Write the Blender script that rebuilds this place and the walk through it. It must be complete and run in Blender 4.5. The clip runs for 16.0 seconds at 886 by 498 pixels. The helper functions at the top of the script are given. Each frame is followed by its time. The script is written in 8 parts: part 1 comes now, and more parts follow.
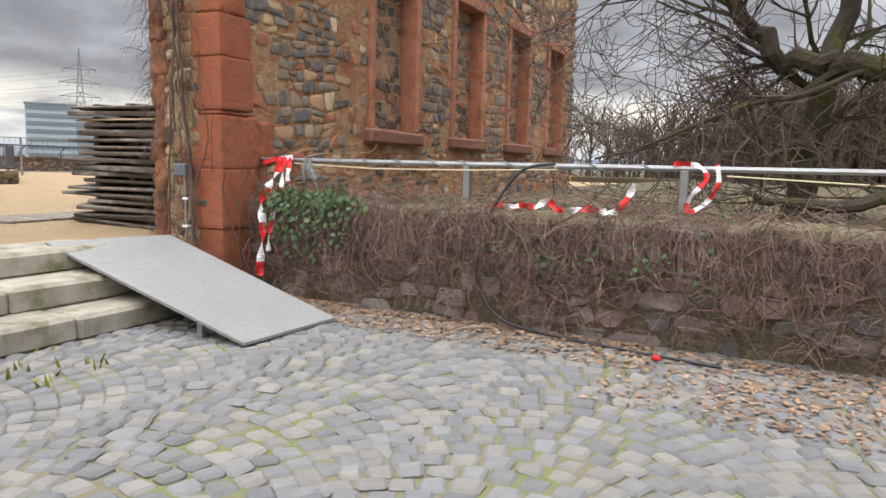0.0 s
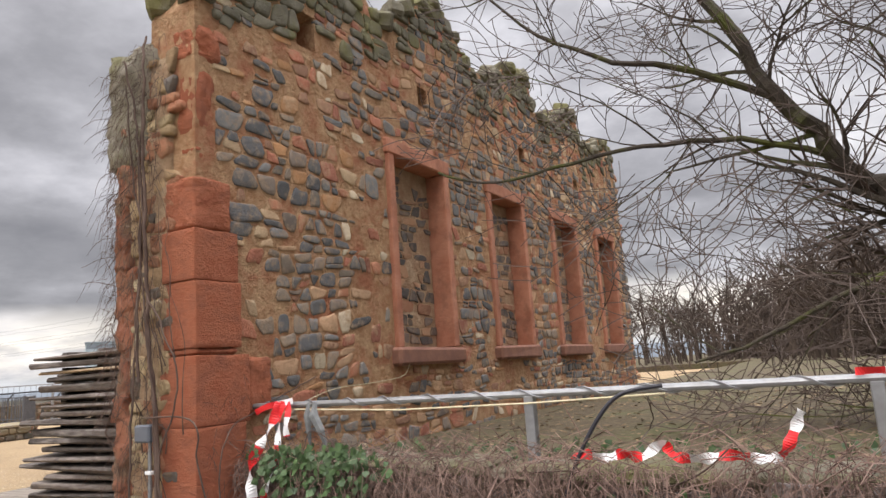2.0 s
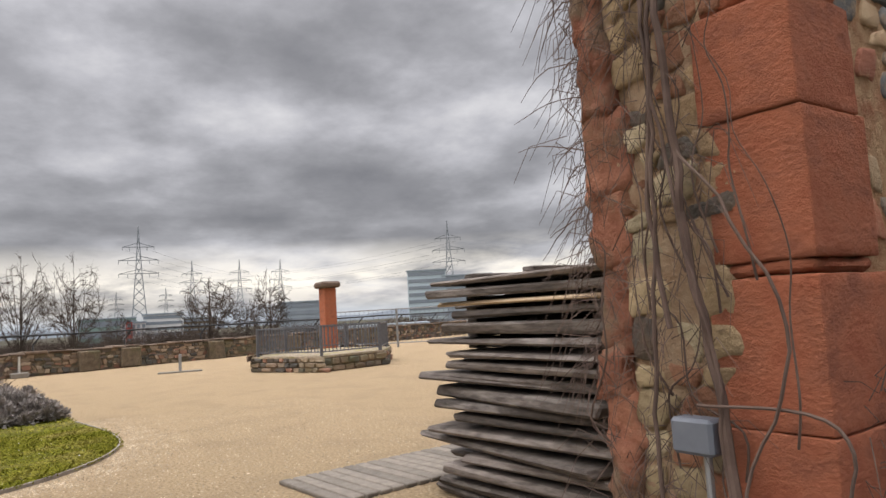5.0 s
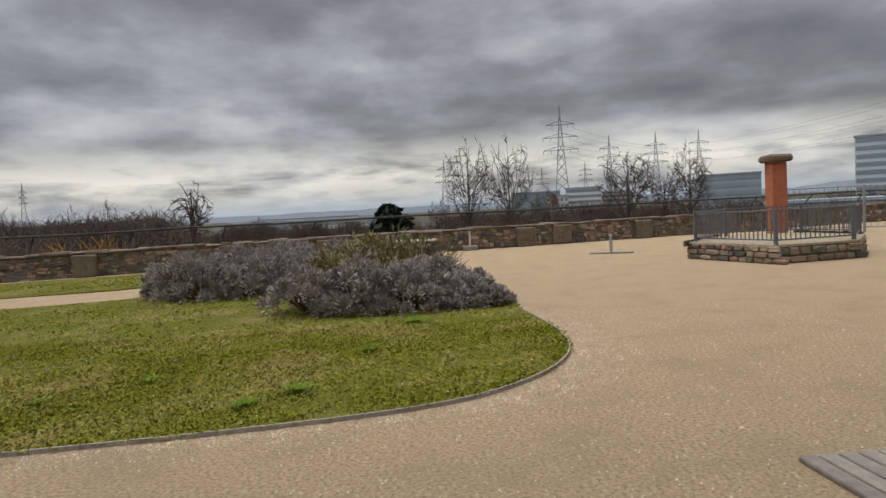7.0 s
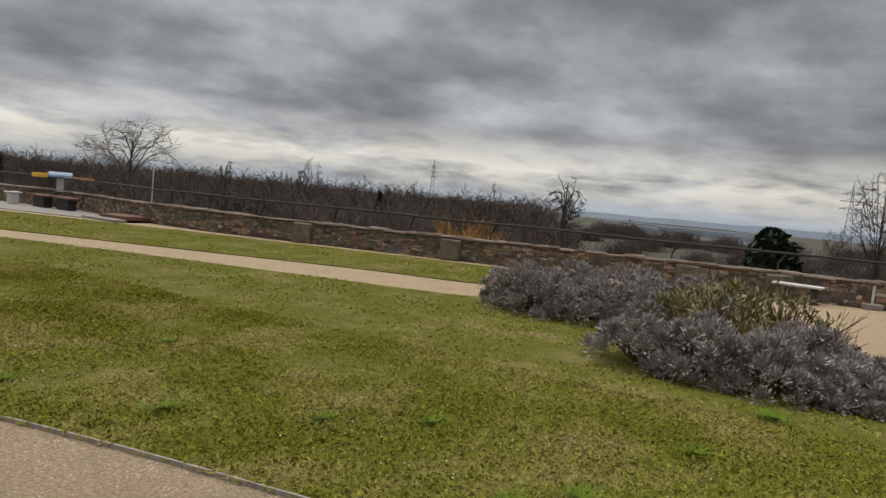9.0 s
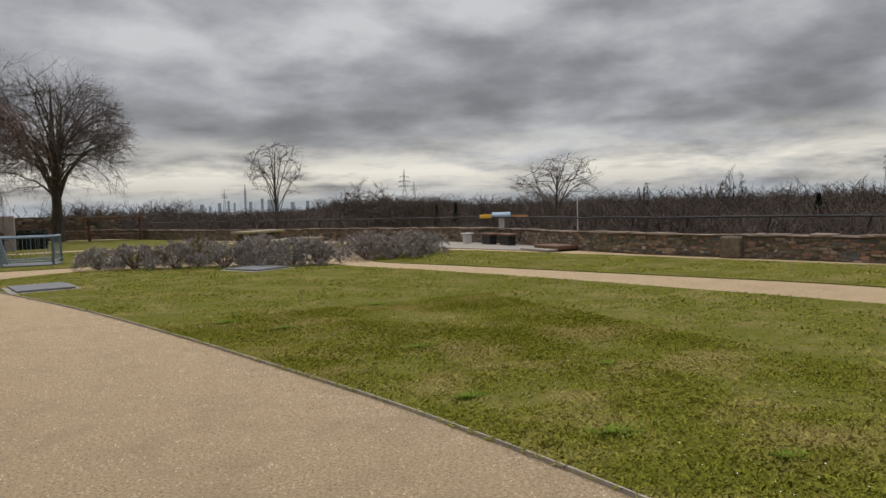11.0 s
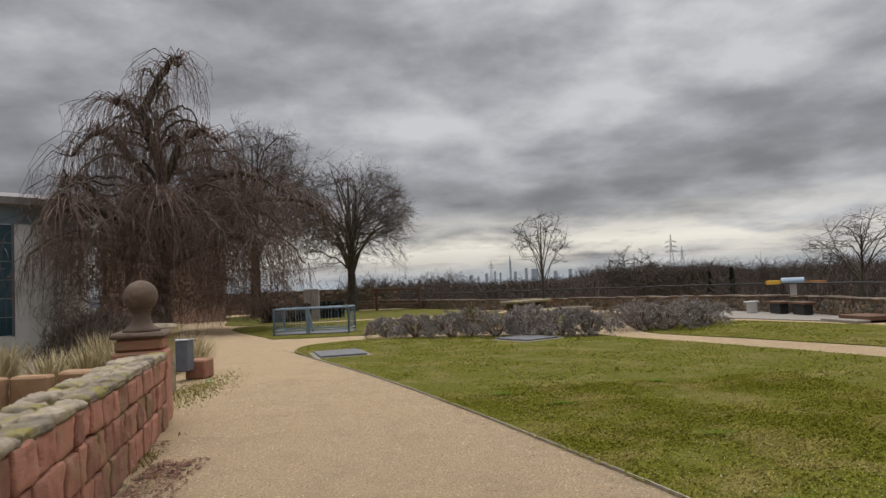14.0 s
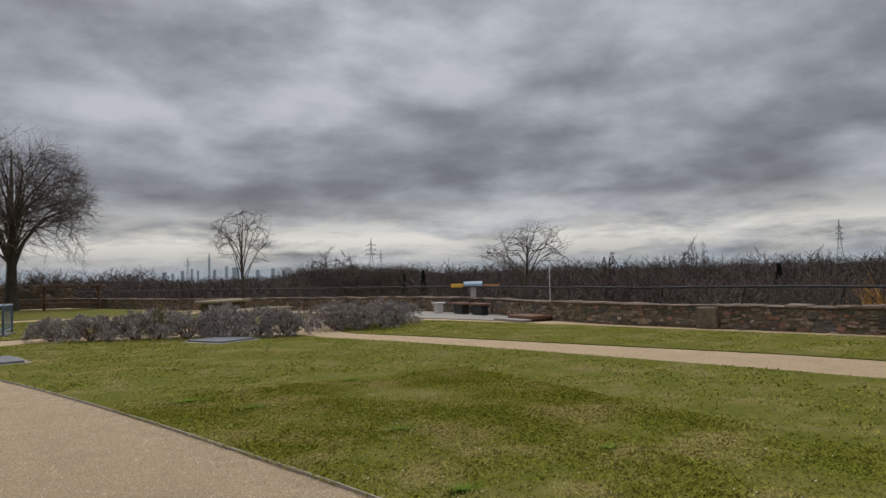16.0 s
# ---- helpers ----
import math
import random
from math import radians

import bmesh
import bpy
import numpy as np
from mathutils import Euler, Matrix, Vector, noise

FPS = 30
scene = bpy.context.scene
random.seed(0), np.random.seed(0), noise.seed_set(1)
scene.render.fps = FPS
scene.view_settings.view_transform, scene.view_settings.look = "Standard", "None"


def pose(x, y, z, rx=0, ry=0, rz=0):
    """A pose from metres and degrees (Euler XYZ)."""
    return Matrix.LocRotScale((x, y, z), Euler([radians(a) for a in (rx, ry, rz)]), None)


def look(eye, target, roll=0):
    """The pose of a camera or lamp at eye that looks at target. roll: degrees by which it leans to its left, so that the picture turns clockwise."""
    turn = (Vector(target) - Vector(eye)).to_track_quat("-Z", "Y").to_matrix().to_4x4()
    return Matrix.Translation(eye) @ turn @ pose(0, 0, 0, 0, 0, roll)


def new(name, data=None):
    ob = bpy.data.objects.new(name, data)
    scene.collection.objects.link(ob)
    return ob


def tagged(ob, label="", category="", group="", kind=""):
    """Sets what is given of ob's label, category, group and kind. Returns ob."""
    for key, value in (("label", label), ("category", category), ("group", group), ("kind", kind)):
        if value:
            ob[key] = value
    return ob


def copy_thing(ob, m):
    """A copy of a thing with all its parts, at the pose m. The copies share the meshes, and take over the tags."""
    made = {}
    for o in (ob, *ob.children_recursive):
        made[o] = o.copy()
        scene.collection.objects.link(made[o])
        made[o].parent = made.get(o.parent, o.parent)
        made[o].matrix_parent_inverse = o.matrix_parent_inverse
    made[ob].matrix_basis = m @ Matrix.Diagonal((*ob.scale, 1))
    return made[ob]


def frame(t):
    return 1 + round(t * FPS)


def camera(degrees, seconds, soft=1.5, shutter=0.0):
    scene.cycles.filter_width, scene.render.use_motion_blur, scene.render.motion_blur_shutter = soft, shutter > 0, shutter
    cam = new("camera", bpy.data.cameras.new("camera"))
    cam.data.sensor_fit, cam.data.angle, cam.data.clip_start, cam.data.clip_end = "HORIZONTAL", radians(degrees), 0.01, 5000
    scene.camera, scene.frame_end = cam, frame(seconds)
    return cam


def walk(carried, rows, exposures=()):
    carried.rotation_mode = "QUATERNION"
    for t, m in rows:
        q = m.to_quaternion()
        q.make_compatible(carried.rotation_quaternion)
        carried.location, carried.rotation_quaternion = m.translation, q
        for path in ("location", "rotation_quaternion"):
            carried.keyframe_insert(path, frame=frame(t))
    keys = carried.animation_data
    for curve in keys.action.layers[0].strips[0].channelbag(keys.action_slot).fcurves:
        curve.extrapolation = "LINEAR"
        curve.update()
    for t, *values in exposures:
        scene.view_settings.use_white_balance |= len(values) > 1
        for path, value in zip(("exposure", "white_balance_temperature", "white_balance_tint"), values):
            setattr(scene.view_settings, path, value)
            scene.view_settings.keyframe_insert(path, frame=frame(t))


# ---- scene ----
cam = camera(65.90, 16.0)
# seconds, place, turn
ROWS = [
    (0.0, 1.149, 1.824, 0.748, 83.00, -1.45, 26.79),
    (0.5, 1.128, 2.244, 0.838, 90.99, 0.18, 24.09),
    (1.0, 0.998, 2.593, 0.945, 97.18, 2.02, 26.07),
    (1.5, 0.736, 2.941, 0.964, 99.02, 2.84, 28.06),
    (2.0, 0.394, 3.325, 0.948, 99.87, 3.96, 30.83),
    (2.5, -0.037, 3.586, 0.949, 101.24, 6.39, 33.80),
    (3.0, -0.527, 3.783, 0.973, 101.64, 7.18, 35.29),
    (3.5, -1.026, 4.004, 1.006, 101.66, 7.19, 38.50),
    (4.0, -1.534, 4.126, 1.027, 101.07, 6.05, 42.75),
    (4.5, -2.014, 4.291, 1.045, 98.73, 4.60, 47.26),
    (5.0, -2.492, 4.462, 1.098, 95.34, 3.31, 55.14),
    (7.5, -4.293, 4.584, 1.442, 85.39, 1.95, 96.48),
    (8.0, -4.673, 4.652, 1.607, 84.25, -0.30, 103.31),
    (8.5, -4.945, 4.583, 1.623, 84.57, -3.68, 109.44),
    (9.0, -5.131, 4.533, 1.629, 85.99, -5.40, 119.37),
    (9.5, -5.221, 4.516, 1.620, 86.06, -2.20, 133.49),
    (10.0, -5.232, 4.501, 1.619, 86.01, -0.10, 141.40),
    (12.5, -5.177, 4.056, 1.583, 88.92, 1.89, 169.03),
    (13.0, -5.145, 4.024, 1.603, 90.64, 2.04, 173.12),
    (13.5, -5.130, 4.002, 1.640, 92.31, 2.44, 175.71),
    (14.0, -5.150, 4.012, 1.639, 93.08, 2.59, 175.09),
    (14.5, -5.148, 3.995, 1.641, 93.13, 2.04, 171.71),
    (15.0, -5.095, 3.931, 1.652, 93.23, 1.29, 166.39),
    (15.5, -5.087, 3.891, 1.645, 93.15, 1.08, 159.28),
    (16.0, -5.258, 3.870, 1.637, 92.22, 1.43, 150.55),
]
EXPOSURES = [(0.0, 0.62, 6500, 11), (0.5, 0.72, 6600, 12), (1.0, 0.66, 6600, 13), (2.0, 0.6, 6600, 14), (3.5, 0.5, 6600, 14), (5.0, 0.32, 6600, 13), (7.5, -0.18, 6400, 10), (10.0, -0.22, 6500, 10), (12.5, -0.1, 6550, 11), (14.0, -0.15, 6550, 11), (16.0, -0.36, 6250, 11)]
walk(cam, [(t, pose(x, y, z, rx, ry, rz)) for t, x, y, z, rx, ry, rz in ROWS], EXPOSURES)

# ---- light ----
SUN_AZ, SUN_EL = radians(-95), radians(48)
SUN_DIR = Vector((math.cos(SUN_EL) * math.cos(SUN_AZ), math.cos(SUN_EL) * math.sin(SUN_AZ), math.sin(SUN_EL)))


def build_world():
    w = bpy.data.worlds.new("overcast_sky")
    scene.world = w
    w.use_nodes = True
    nt = w.node_tree
    nt.nodes.clear()
    n = nt.nodes.new
    link = nt.links.new

    def m(op, a, b=None, c=None, clamp=False):
        q = n("ShaderNodeMath")
        q.operation, q.use_clamp = op, clamp
        for i, v in enumerate((a, b, c)):
            if v is None:
                continue
            if isinstance(v, (int, float)):
                q.inputs[i].default_value = v
            else:
                link(v, q.inputs[i])
        return q.outputs[0]

    sky = n("ShaderNodeTexSky")
    sky.sky_type, sky.sun_disc = "NISHITA", False
    sky.sun_elevation, sky.sun_rotation = SUN_EL, math.pi / 2 - SUN_AZ
    tc = n("ShaderNodeTexCoord").outputs["Generated"]
    sep = n("ShaderNodeSeparateXYZ")
    link(tc, sep.inputs[0])
    x, y, z = sep.outputs
    up = m("MAXIMUM", z, 0.0)
    den = m("ADD", up, 0.16)
    com = n("ShaderNodeCombineXYZ")
    link(m("DIVIDE", x, den), com.inputs[0])
    link(m("DIVIDE", y, den), com.inputs[1])
    com.inputs[2].default_value = 3.7

    def cloud(scale, detail, rough, dist):
        t = n("ShaderNodeTexNoise")
        t.inputs["Scale"].default_value, t.inputs["Detail"].default_value = scale, detail
        t.inputs["Roughness"].default_value, t.inputs["Distortion"].default_value = rough, dist
        link(com.outputs[0], t.inputs["Vector"])
        return t.outputs["Fac"]

    flat = n("ShaderNodeVectorMath")
    flat.operation = "MULTIPLY"
    link(tc, flat.inputs[0])
    flat.inputs[1].default_value = (1.0, 1.0, 1.9)
    big, small = cloud(0.55, 2, 0.5, 0.0), cloud(2.4, 8, 0.58, 0.0)
    puff = n("ShaderNodeTexNoise")
    puff.inputs["Scale"].default_value, puff.inputs["Detail"].default_value, puff.inputs["Roughness"].default_value = 4.6, 9, 0.56
    link(flat.outputs[0], puff.inputs["Vector"])
    # lumps of the cloud deck: dark bellies with paler seams
    warp = n("ShaderNodeTexNoise")
    warp.inputs["Scale"].default_value, warp.inputs["Detail"].default_value = 1.9, 5
    link(com.outputs[0], warp.inputs["Vector"])
    bend = n("ShaderNodeMixRGB")
    bend.blend_type = "ADD"
    bend.inputs[0].default_value = 0.75
    link(com.outputs[0], bend.inputs[1])
    link(warp.outputs["Color"], bend.inputs[2])
    belly = n("ShaderNodeTexVoronoi")
    belly.feature = "SMOOTH_F1"
    belly.inputs["Scale"].default_value, belly.inputs["Smoothness"].default_value = 1.9, 0.5
    link(bend.outputs[0], belly.inputs["Vector"])
    seams = m("ADD", 0.33, m("MULTIPLY", belly.outputs["Distance"], 0.42))
    mix = m("ADD", m("ADD", m("MULTIPLY", big, 0.27), m("MULTIPLY", small, 0.14)), m("ADD", m("MULTIPLY", puff.outputs["Fac"], 0.27), m("MULTIPLY", seams, 0.32)))
    ramp = n("ShaderNodeValToRGB")
    link(mix, ramp.inputs[0])
    e = ramp.color_ramp.elements
    e[0].position, e[0].color = 0.385, (0.19, 0.195, 0.21, 1)
    e[1].position, e[1].color = 0.60, (0.72, 0.73, 0.745, 1)
    for at, tone in ((0.45, 0.27), (0.495, 0.36), (0.54, 0.50)):
        k = ramp.color_ramp.elements.new(at)
        k.color = (tone * 0.98, tone, tone * 1.06, 1)
    # an overcast dome is brighter overhead
    dome = m("ADD", 0.80, m("MULTIPLY", m("POWER", up, 5.0), 10.5))
    # and where the sun stands behind the clouds
    to_sun = n("ShaderNodeVectorMath")
    to_sun.operation = "DOT_PRODUCT"
    link(tc, to_sun.inputs[0])
    to_sun.inputs[1].default_value = SUN_DIR
    glow = m("MULTIPLY", m("POWER", m("MAXIMUM", to_sun.outputs["Value"], 0.0), 4.0), 0.12)
    dome = m("ADD", dome, glow)
    scale = n("ShaderNodeVectorMath")
    scale.operation = "SCALE"
    link(ramp.outputs[0], scale.inputs[0])
    link(dome, scale.inputs["Scale"])
    # clear, cream-coloured rim of the sky under the cloud deck
    low = m("SUBTRACT", 1.0, m("DIVIDE", m("ABSOLUTE", m("SUBTRACT", z, 0.055)), 0.06), clamp=True)
    broken = m("MULTIPLY", m("SUBTRACT", cloud(1.3, 7, 0.6, 0.2), 0.34), 4.2, clamp=True)
    rim = m("MULTIPLY", low, broken)
    mr = n("ShaderNodeMixRGB")
    link(m("MULTIPLY", rim, 0.95), mr.inputs[0])
    link(scale.outputs[0], mr.inputs[1])
    mr.inputs[2].default_value = (0.92, 0.88, 0.78, 1)
    haze = m("SUBTRACT", 1.0, m("DIVIDE", m("ABSOLUTE", z), 0.03), clamp=True)
    mh = n("ShaderNodeMixRGB")
    link(m("MULTIPLY", haze, 0.8), mh.inputs[0])
    link(mr.outputs[0], mh.inputs[1])
    mh.inputs[2].default_value = (0.42, 0.50, 0.58, 1)
    b1, b2, add = n("ShaderNodeBackground"), n("ShaderNodeBackground"), n("ShaderNodeAddShader")
    link(sky.outputs[0], b1.inputs[0])
    b1.inputs[1].default_value = 0.004
    link(mh.outputs[0], b2.inputs[0])
    b2.inputs[1].default_value = 1.0
    link(b1.outputs[0], add.inputs[0])
    link(b2.outputs[0], add.inputs[1])
    out = n("ShaderNodeOutputWorld")
    link(add.outputs[0], out.inputs[0])


build_world()
sun = new("sun", bpy.data.lights.new("sun", "SUN"))
sun.data.energy, sun.data.angle, sun.data.color = 1.1, radians(60), (1.0, 0.95, 0.86)
sun.matrix_world = look(SUN_DIR * 50, (0, 0, 0))

# ---- materials ----


def mat(name, a, b, scale=5.0, rough=0.85, bump=0.3, bscale=40.0, metal=0.0, rnd=0.0, island=False,
        stain=None, sscale=1.2, samount=0.5, palette=None, stretch=(1, 1, 1), spec=0.3, bdist=0.01):
    """Two tones mixed by noise, a stain at a larger scale, fine relief, and a random tone for each piece."""
    mt = bpy.data.materials.new(name)
    mt.use_nodes = True
    nt = mt.node_tree
    n, link = nt.nodes.new, nt.links.new
    bs = nt.nodes["Principled BSDF"]
    geo = n("ShaderNodeNewGeometry")
    mp = n("ShaderNodeMapping")
    mp.inputs["Scale"].default_value = stretch
    link(geo.outputs["Position"], mp.inputs[0])

    def noise_tex(s, detail=5, r=0.6):
        t = n("ShaderNodeTexNoise")
        t.inputs["Scale"].default_value, t.inputs["Detail"].default_value = s, detail
        t.inputs["Roughness"].default_value = r
        link(mp.outputs[0], t.inputs["Vector"])
        return t.outputs["Fac"]

    def ramp(fac, lo, hi):
        r = n("ShaderNodeMapRange")
        r.inputs["From Min"].default_value, r.inputs["From Max"].default_value = lo, hi
        link(fac, r.inputs["Value"])
        return r.outputs[0]

    mx = n("ShaderNodeMixRGB")
    link(ramp(noise_tex(scale), 0.3, 0.7), mx.inputs[0])
    mx.inputs[1].default_value, mx.inputs[2].default_value = (*a, 1), (*b, 1)
    col = mx.outputs[0]
    random_out = geo.outputs["Random Per Island"] if island else n("ShaderNodeObjectInfo").outputs["Random"]
    if palette:
        cr = n("ShaderNodeValToRGB")
        cr.color_ramp.interpolation = "CONSTANT"
        while len(cr.color_ramp.elements) < len(palette):
            cr.color_ramp.elements.new(0.5)
        for i, c in enumerate(palette):
            cr.color_ramp.elements[i].position, cr.color_ramp.elements[i].color = i / len(palette), (*c, 1)
        link(random_out, cr.inputs[0])
        pm = n("ShaderNodeMixRGB")
        pm.blend_type = "OVERLAY"
        pm.inputs[0].default_value = 0.55
        link(cr.outputs[0], pm.inputs[1])
        link(col, pm.inputs[2])
        col = pm.outputs[0]
    if rnd:
        hv = n("ShaderNodeHueSaturation")
        mr = n("ShaderNodeMapRange")
        mr.inputs["To Min"].default_value, mr.inputs["To Max"].default_value = 1 - rnd, 1 + rnd
        fr = n("ShaderNodeMath")
        fr.operation = "FRACT"
        ml = n("ShaderNodeMath")
        ml.operation = "MULTIPLY"
        ml.inputs[1].default_value = 7.31
        link(random_out, ml.inputs[0])
        link(ml.outputs[0], fr.inputs[0])
        link(fr.outputs[0], mr.inputs["Value"])
        link(mr.outputs[0], hv.inputs["Value"])
        link(col, hv.inputs["Color"])
        col = hv.outputs[0]
    if stain:
        sm = n("ShaderNodeMixRGB")
        f = n("ShaderNodeMath")
        f.operation = "MULTIPLY"
        f.inputs[1].default_value = samount
        link(ramp(noise_tex(sscale, 6, 0.65), 0.48, 0.66), f.inputs[0])
        link(f.outputs[0], sm.inputs[0])
        link(col, sm.inputs[1])
        sm.inputs[2].default_value = (*stain, 1)
        col = sm.outputs[0]
    link(col, bs.inputs["Base Color"])
    bs.inputs["Roughness"].default_value, bs.inputs["Metallic"].default_value = rough, metal
    bs.inputs["Specular IOR Level"].default_value = spec
    if bump:
        bp = n("ShaderNodeBump")
        bp.inputs["Strength"].default_value, bp.inputs["Distance"].default_value = bump, bdist
        link(noise_tex(bscale, 8, 0.7), bp.inputs["Height"])
        link(bp.outputs[0], bs.inputs["Normal"])
    return mt


GRAVEL = mat("gravel", (0.215, 0.148, 0.076), (0.54, 0.40, 0.242), 42, 0.95, 1.0, 110, stain=(0.29, 0.21, 0.125), sscale=1.6, samount=0.6, bdist=0.025)
EARTH = mat("earth", (0.10, 0.075, 0.05), (0.17, 0.13, 0.085), 20, 0.95, 0.8, 60, stain=(0.22, 0.16, 0.09), sscale=3)
LAWN = mat("lawn_ground", (0.068, 0.073, 0.010), (0.112, 0.106, 0.019), 12, 0.95, 0.5, 90, stain=(0.20, 0.15, 0.068), sscale=1.1, samount=0.5, spec=0.05, bdist=0.02)
GRASS = mat("grass_blades", (0.142, 0.150, 0.015), (0.235, 0.208, 0.035), 1.1, 0.9, 0, rnd=0.4, island=True, stain=(0.33, 0.26, 0.11), sscale=1.1, samount=0.55, spec=0.05)
DRYGRASS = mat("dry_grass", (0.30, 0.235, 0.12), (0.46, 0.39, 0.23), 3, 0.9, 0, rnd=0.3, island=True)
FARGRASS = mat("meadow", (0.036, 0.03, 0.021), (0.06, 0.049, 0.032), 0.02, 0.95, 0, stain=(0.10, 0.115, 0.045), sscale=0.012, samount=0.6)
LEAFLITTER = mat("leaf_litter_ground", (0.055, 0.042, 0.026), (0.135, 0.105, 0.062), 14, 0.95, 0.8, 40, stain=(0.10, 0.115, 0.04), sscale=0.7)
DEADLEAF = mat("dead_leaf", (0.15, 0.085, 0.052), (0.32, 0.22, 0.145), 8, 0.8, 0.2, rnd=0.5, island=True)
GREYTONES = [(0.135, 0.136, 0.138), (0.18, 0.177, 0.172), (0.22, 0.195, 0.165), (0.12, 0.121, 0.124), (0.19, 0.184, 0.174), (0.15, 0.15, 0.15), (0.25, 0.20, 0.155), (0.11, 0.11, 0.112), (0.165, 0.158, 0.152), (0.21, 0.17, 0.14)]
REDTONES = [(0.40, 0.16, 0.10), (0.48, 0.22, 0.13), (0.33, 0.135, 0.09), (0.52, 0.33, 0.20), (0.44, 0.18, 0.11), (0.55, 0.40, 0.25), (0.36, 0.20, 0.13), (0.50, 0.27, 0.13), (0.60, 0.50, 0.36)]
BASALT = mat("grey_rubble_stone", (0.40, 0.40, 0.40), (0.6, 0.58, 0.56), 12, 0.9, 0.9, 35, rnd=0.3, island=True, palette=GREYTONES, stain=(0.40, 0.28, 0.18), sscale=11, samount=0.7, bdist=0.02)
BASALT_PIECE = mat("grey_rubble_piece", (0.40, 0.40, 0.40), (0.6, 0.58, 0.56), 12, 0.9, 0.9, 35, rnd=0.3, palette=GREYTONES, stain=(0.40, 0.28, 0.18), sscale=11, samount=0.7, bdist=0.02)
RUBBLE = mat("red_rubble_stone", (0.40, 0.40, 0.40), (0.6, 0.58, 0.56), 10, 0.92, 0.9, 30, rnd=0.22, island=True, palette=REDTONES, stain=(0.50, 0.33, 0.20), sscale=6, samount=0.9, bdist=0.03)
RUBBLE_PIECE = mat("red_rubble_piece", (0.40, 0.40, 0.40), (0.6, 0.58, 0.56), 10, 0.92, 0.9, 30, rnd=0.22, palette=REDTONES, stain=(0.50, 0.33, 0.20), sscale=6, samount=0.9, bdist=0.03)
MORTAR = mat("old_mortar", (0.40, 0.205, 0.10), (0.61, 0.40, 0.23), 13, 0.95, 1.0, 30, stain=(0.41, 0.145, 0.075), sscale=2.6, samount=0.85, bdist=0.06)
SANDSTONE = mat("red_sandstone", (0.34, 0.10, 0.05), (0.50, 0.185, 0.098), 5, 0.92, 1.0, 30, rnd=0.16, stain=(0.22, 0.075, 0.045), sscale=5, samount=0.8, stretch=(1, 1, 1.5), bdist=0.03)
PALESANDSTONE = mat("pale_sandstone", (0.40, 0.155, 0.09), (0.53, 0.255, 0.165), 5, 0.88, 0.7, 30, rnd=0.1, stain=(0.27, 0.115, 0.07), sscale=4, samount=0.7, bdist=0.02)
BLOCKS = mat("sandstone_block", (0.26, 0.11, 0.075), (0.38, 0.185, 0.125), 6, 0.9, 0.8, 35, rnd=0.3, stain=(0.20, 0.145, 0.07), sscale=3, samount=0.75, bdist=0.02)
COPING = mat("weathered_coping", (0.15, 0.125, 0.09), (0.33, 0.27, 0.20), 9, 0.95, 0.9, 40, rnd=0.3, stain=(0.24, 0.21, 0.03), sscale=3.4, samount=0.85, bdist=0.02)
LICHEN = mat("lichened_top", (0.13, 0.12, 0.085), (0.22, 0.20, 0.15), 7, 0.95, 1.0, 30, rnd=0.2, island=True, stain=(0.20, 0.19, 0.05), sscale=1.8, samount=0.6, bdist=0.02)
COBBLE_TONES = [(0.178, 0.177, 0.172), (0.195, 0.187, 0.173), (0.152, 0.154, 0.158), (0.20, 0.19, 0.172), (0.175, 0.175, 0.174), (0.163, 0.163, 0.163)]
COBBLE = mat("cobble_stone", (0.42, 0.42, 0.42), (0.62, 0.61, 0.6), 18, 0.75, 0.7, 70, rnd=0.15, island=True, palette=COBBLE_TONES)
COBBLE_PIECE = mat("cobble_stone_piece", (0.42, 0.42, 0.42), (0.62, 0.61, 0.6), 18, 0.75, 0.7, 70, rnd=0.15, palette=COBBLE_TONES)
JOINT = mat("cobble_joint", (0.13, 0.12, 0.08), (0.19, 0.17, 0.11), 30, 0.95, 0.6, 80, stain=(0.14, 0.165, 0.04), sscale=1.6, samount=0.95)
STEPSTONE = mat("step_stone", (0.25, 0.225, 0.175), (0.39, 0.36, 0.30), 7, 0.88, 0.7, 50, rnd=0.1, stain=(0.11, 0.115, 0.04), sscale=3.4, samount=0.9)
RAMPMETAL = mat("ramp_sheet", (0.24, 0.24, 0.238), (0.30, 0.297, 0.29), 25, 0.6, 0.25, 150, metal=0.25, stain=(0.24, 0.23, 0.21), sscale=1.6, samount=0.5)
GALV = mat("galvanised_steel", (0.27, 0.275, 0.28), (0.37, 0.375, 0.38), 12, 0.5, 0.15, 60, metal=0.7, stain=(0.25, 0.24, 0.23), sscale=4)
DARKSTEEL = mat("dark_painted_steel", (0.022, 0.024, 0.026), (0.045, 0.042, 0.04), 10, 0.6, 0.2, 50, metal=0.2)
FENCESTEEL = mat("grey_fence_steel", (0.10, 0.105, 0.12), (0.15, 0.155, 0.17), 10, 0.5, 0.15, 60, metal=0.4)
BLUESTEEL = mat("blue_grey_steel", (0.15, 0.20, 0.245), (0.21, 0.265, 0.31), 10, 0.5, 0.1, 60, metal=0.3)
RUST = mat("rusty_steel", (0.09, 0.05, 0.032), (0.16, 0.085, 0.05), 14, 0.85, 0.4, 60)
BINGREY = mat("bin_grey_paint", (0.095, 0.105, 0.125), (0.13, 0.14, 0.16), 8, 0.45, 0.1, 60)
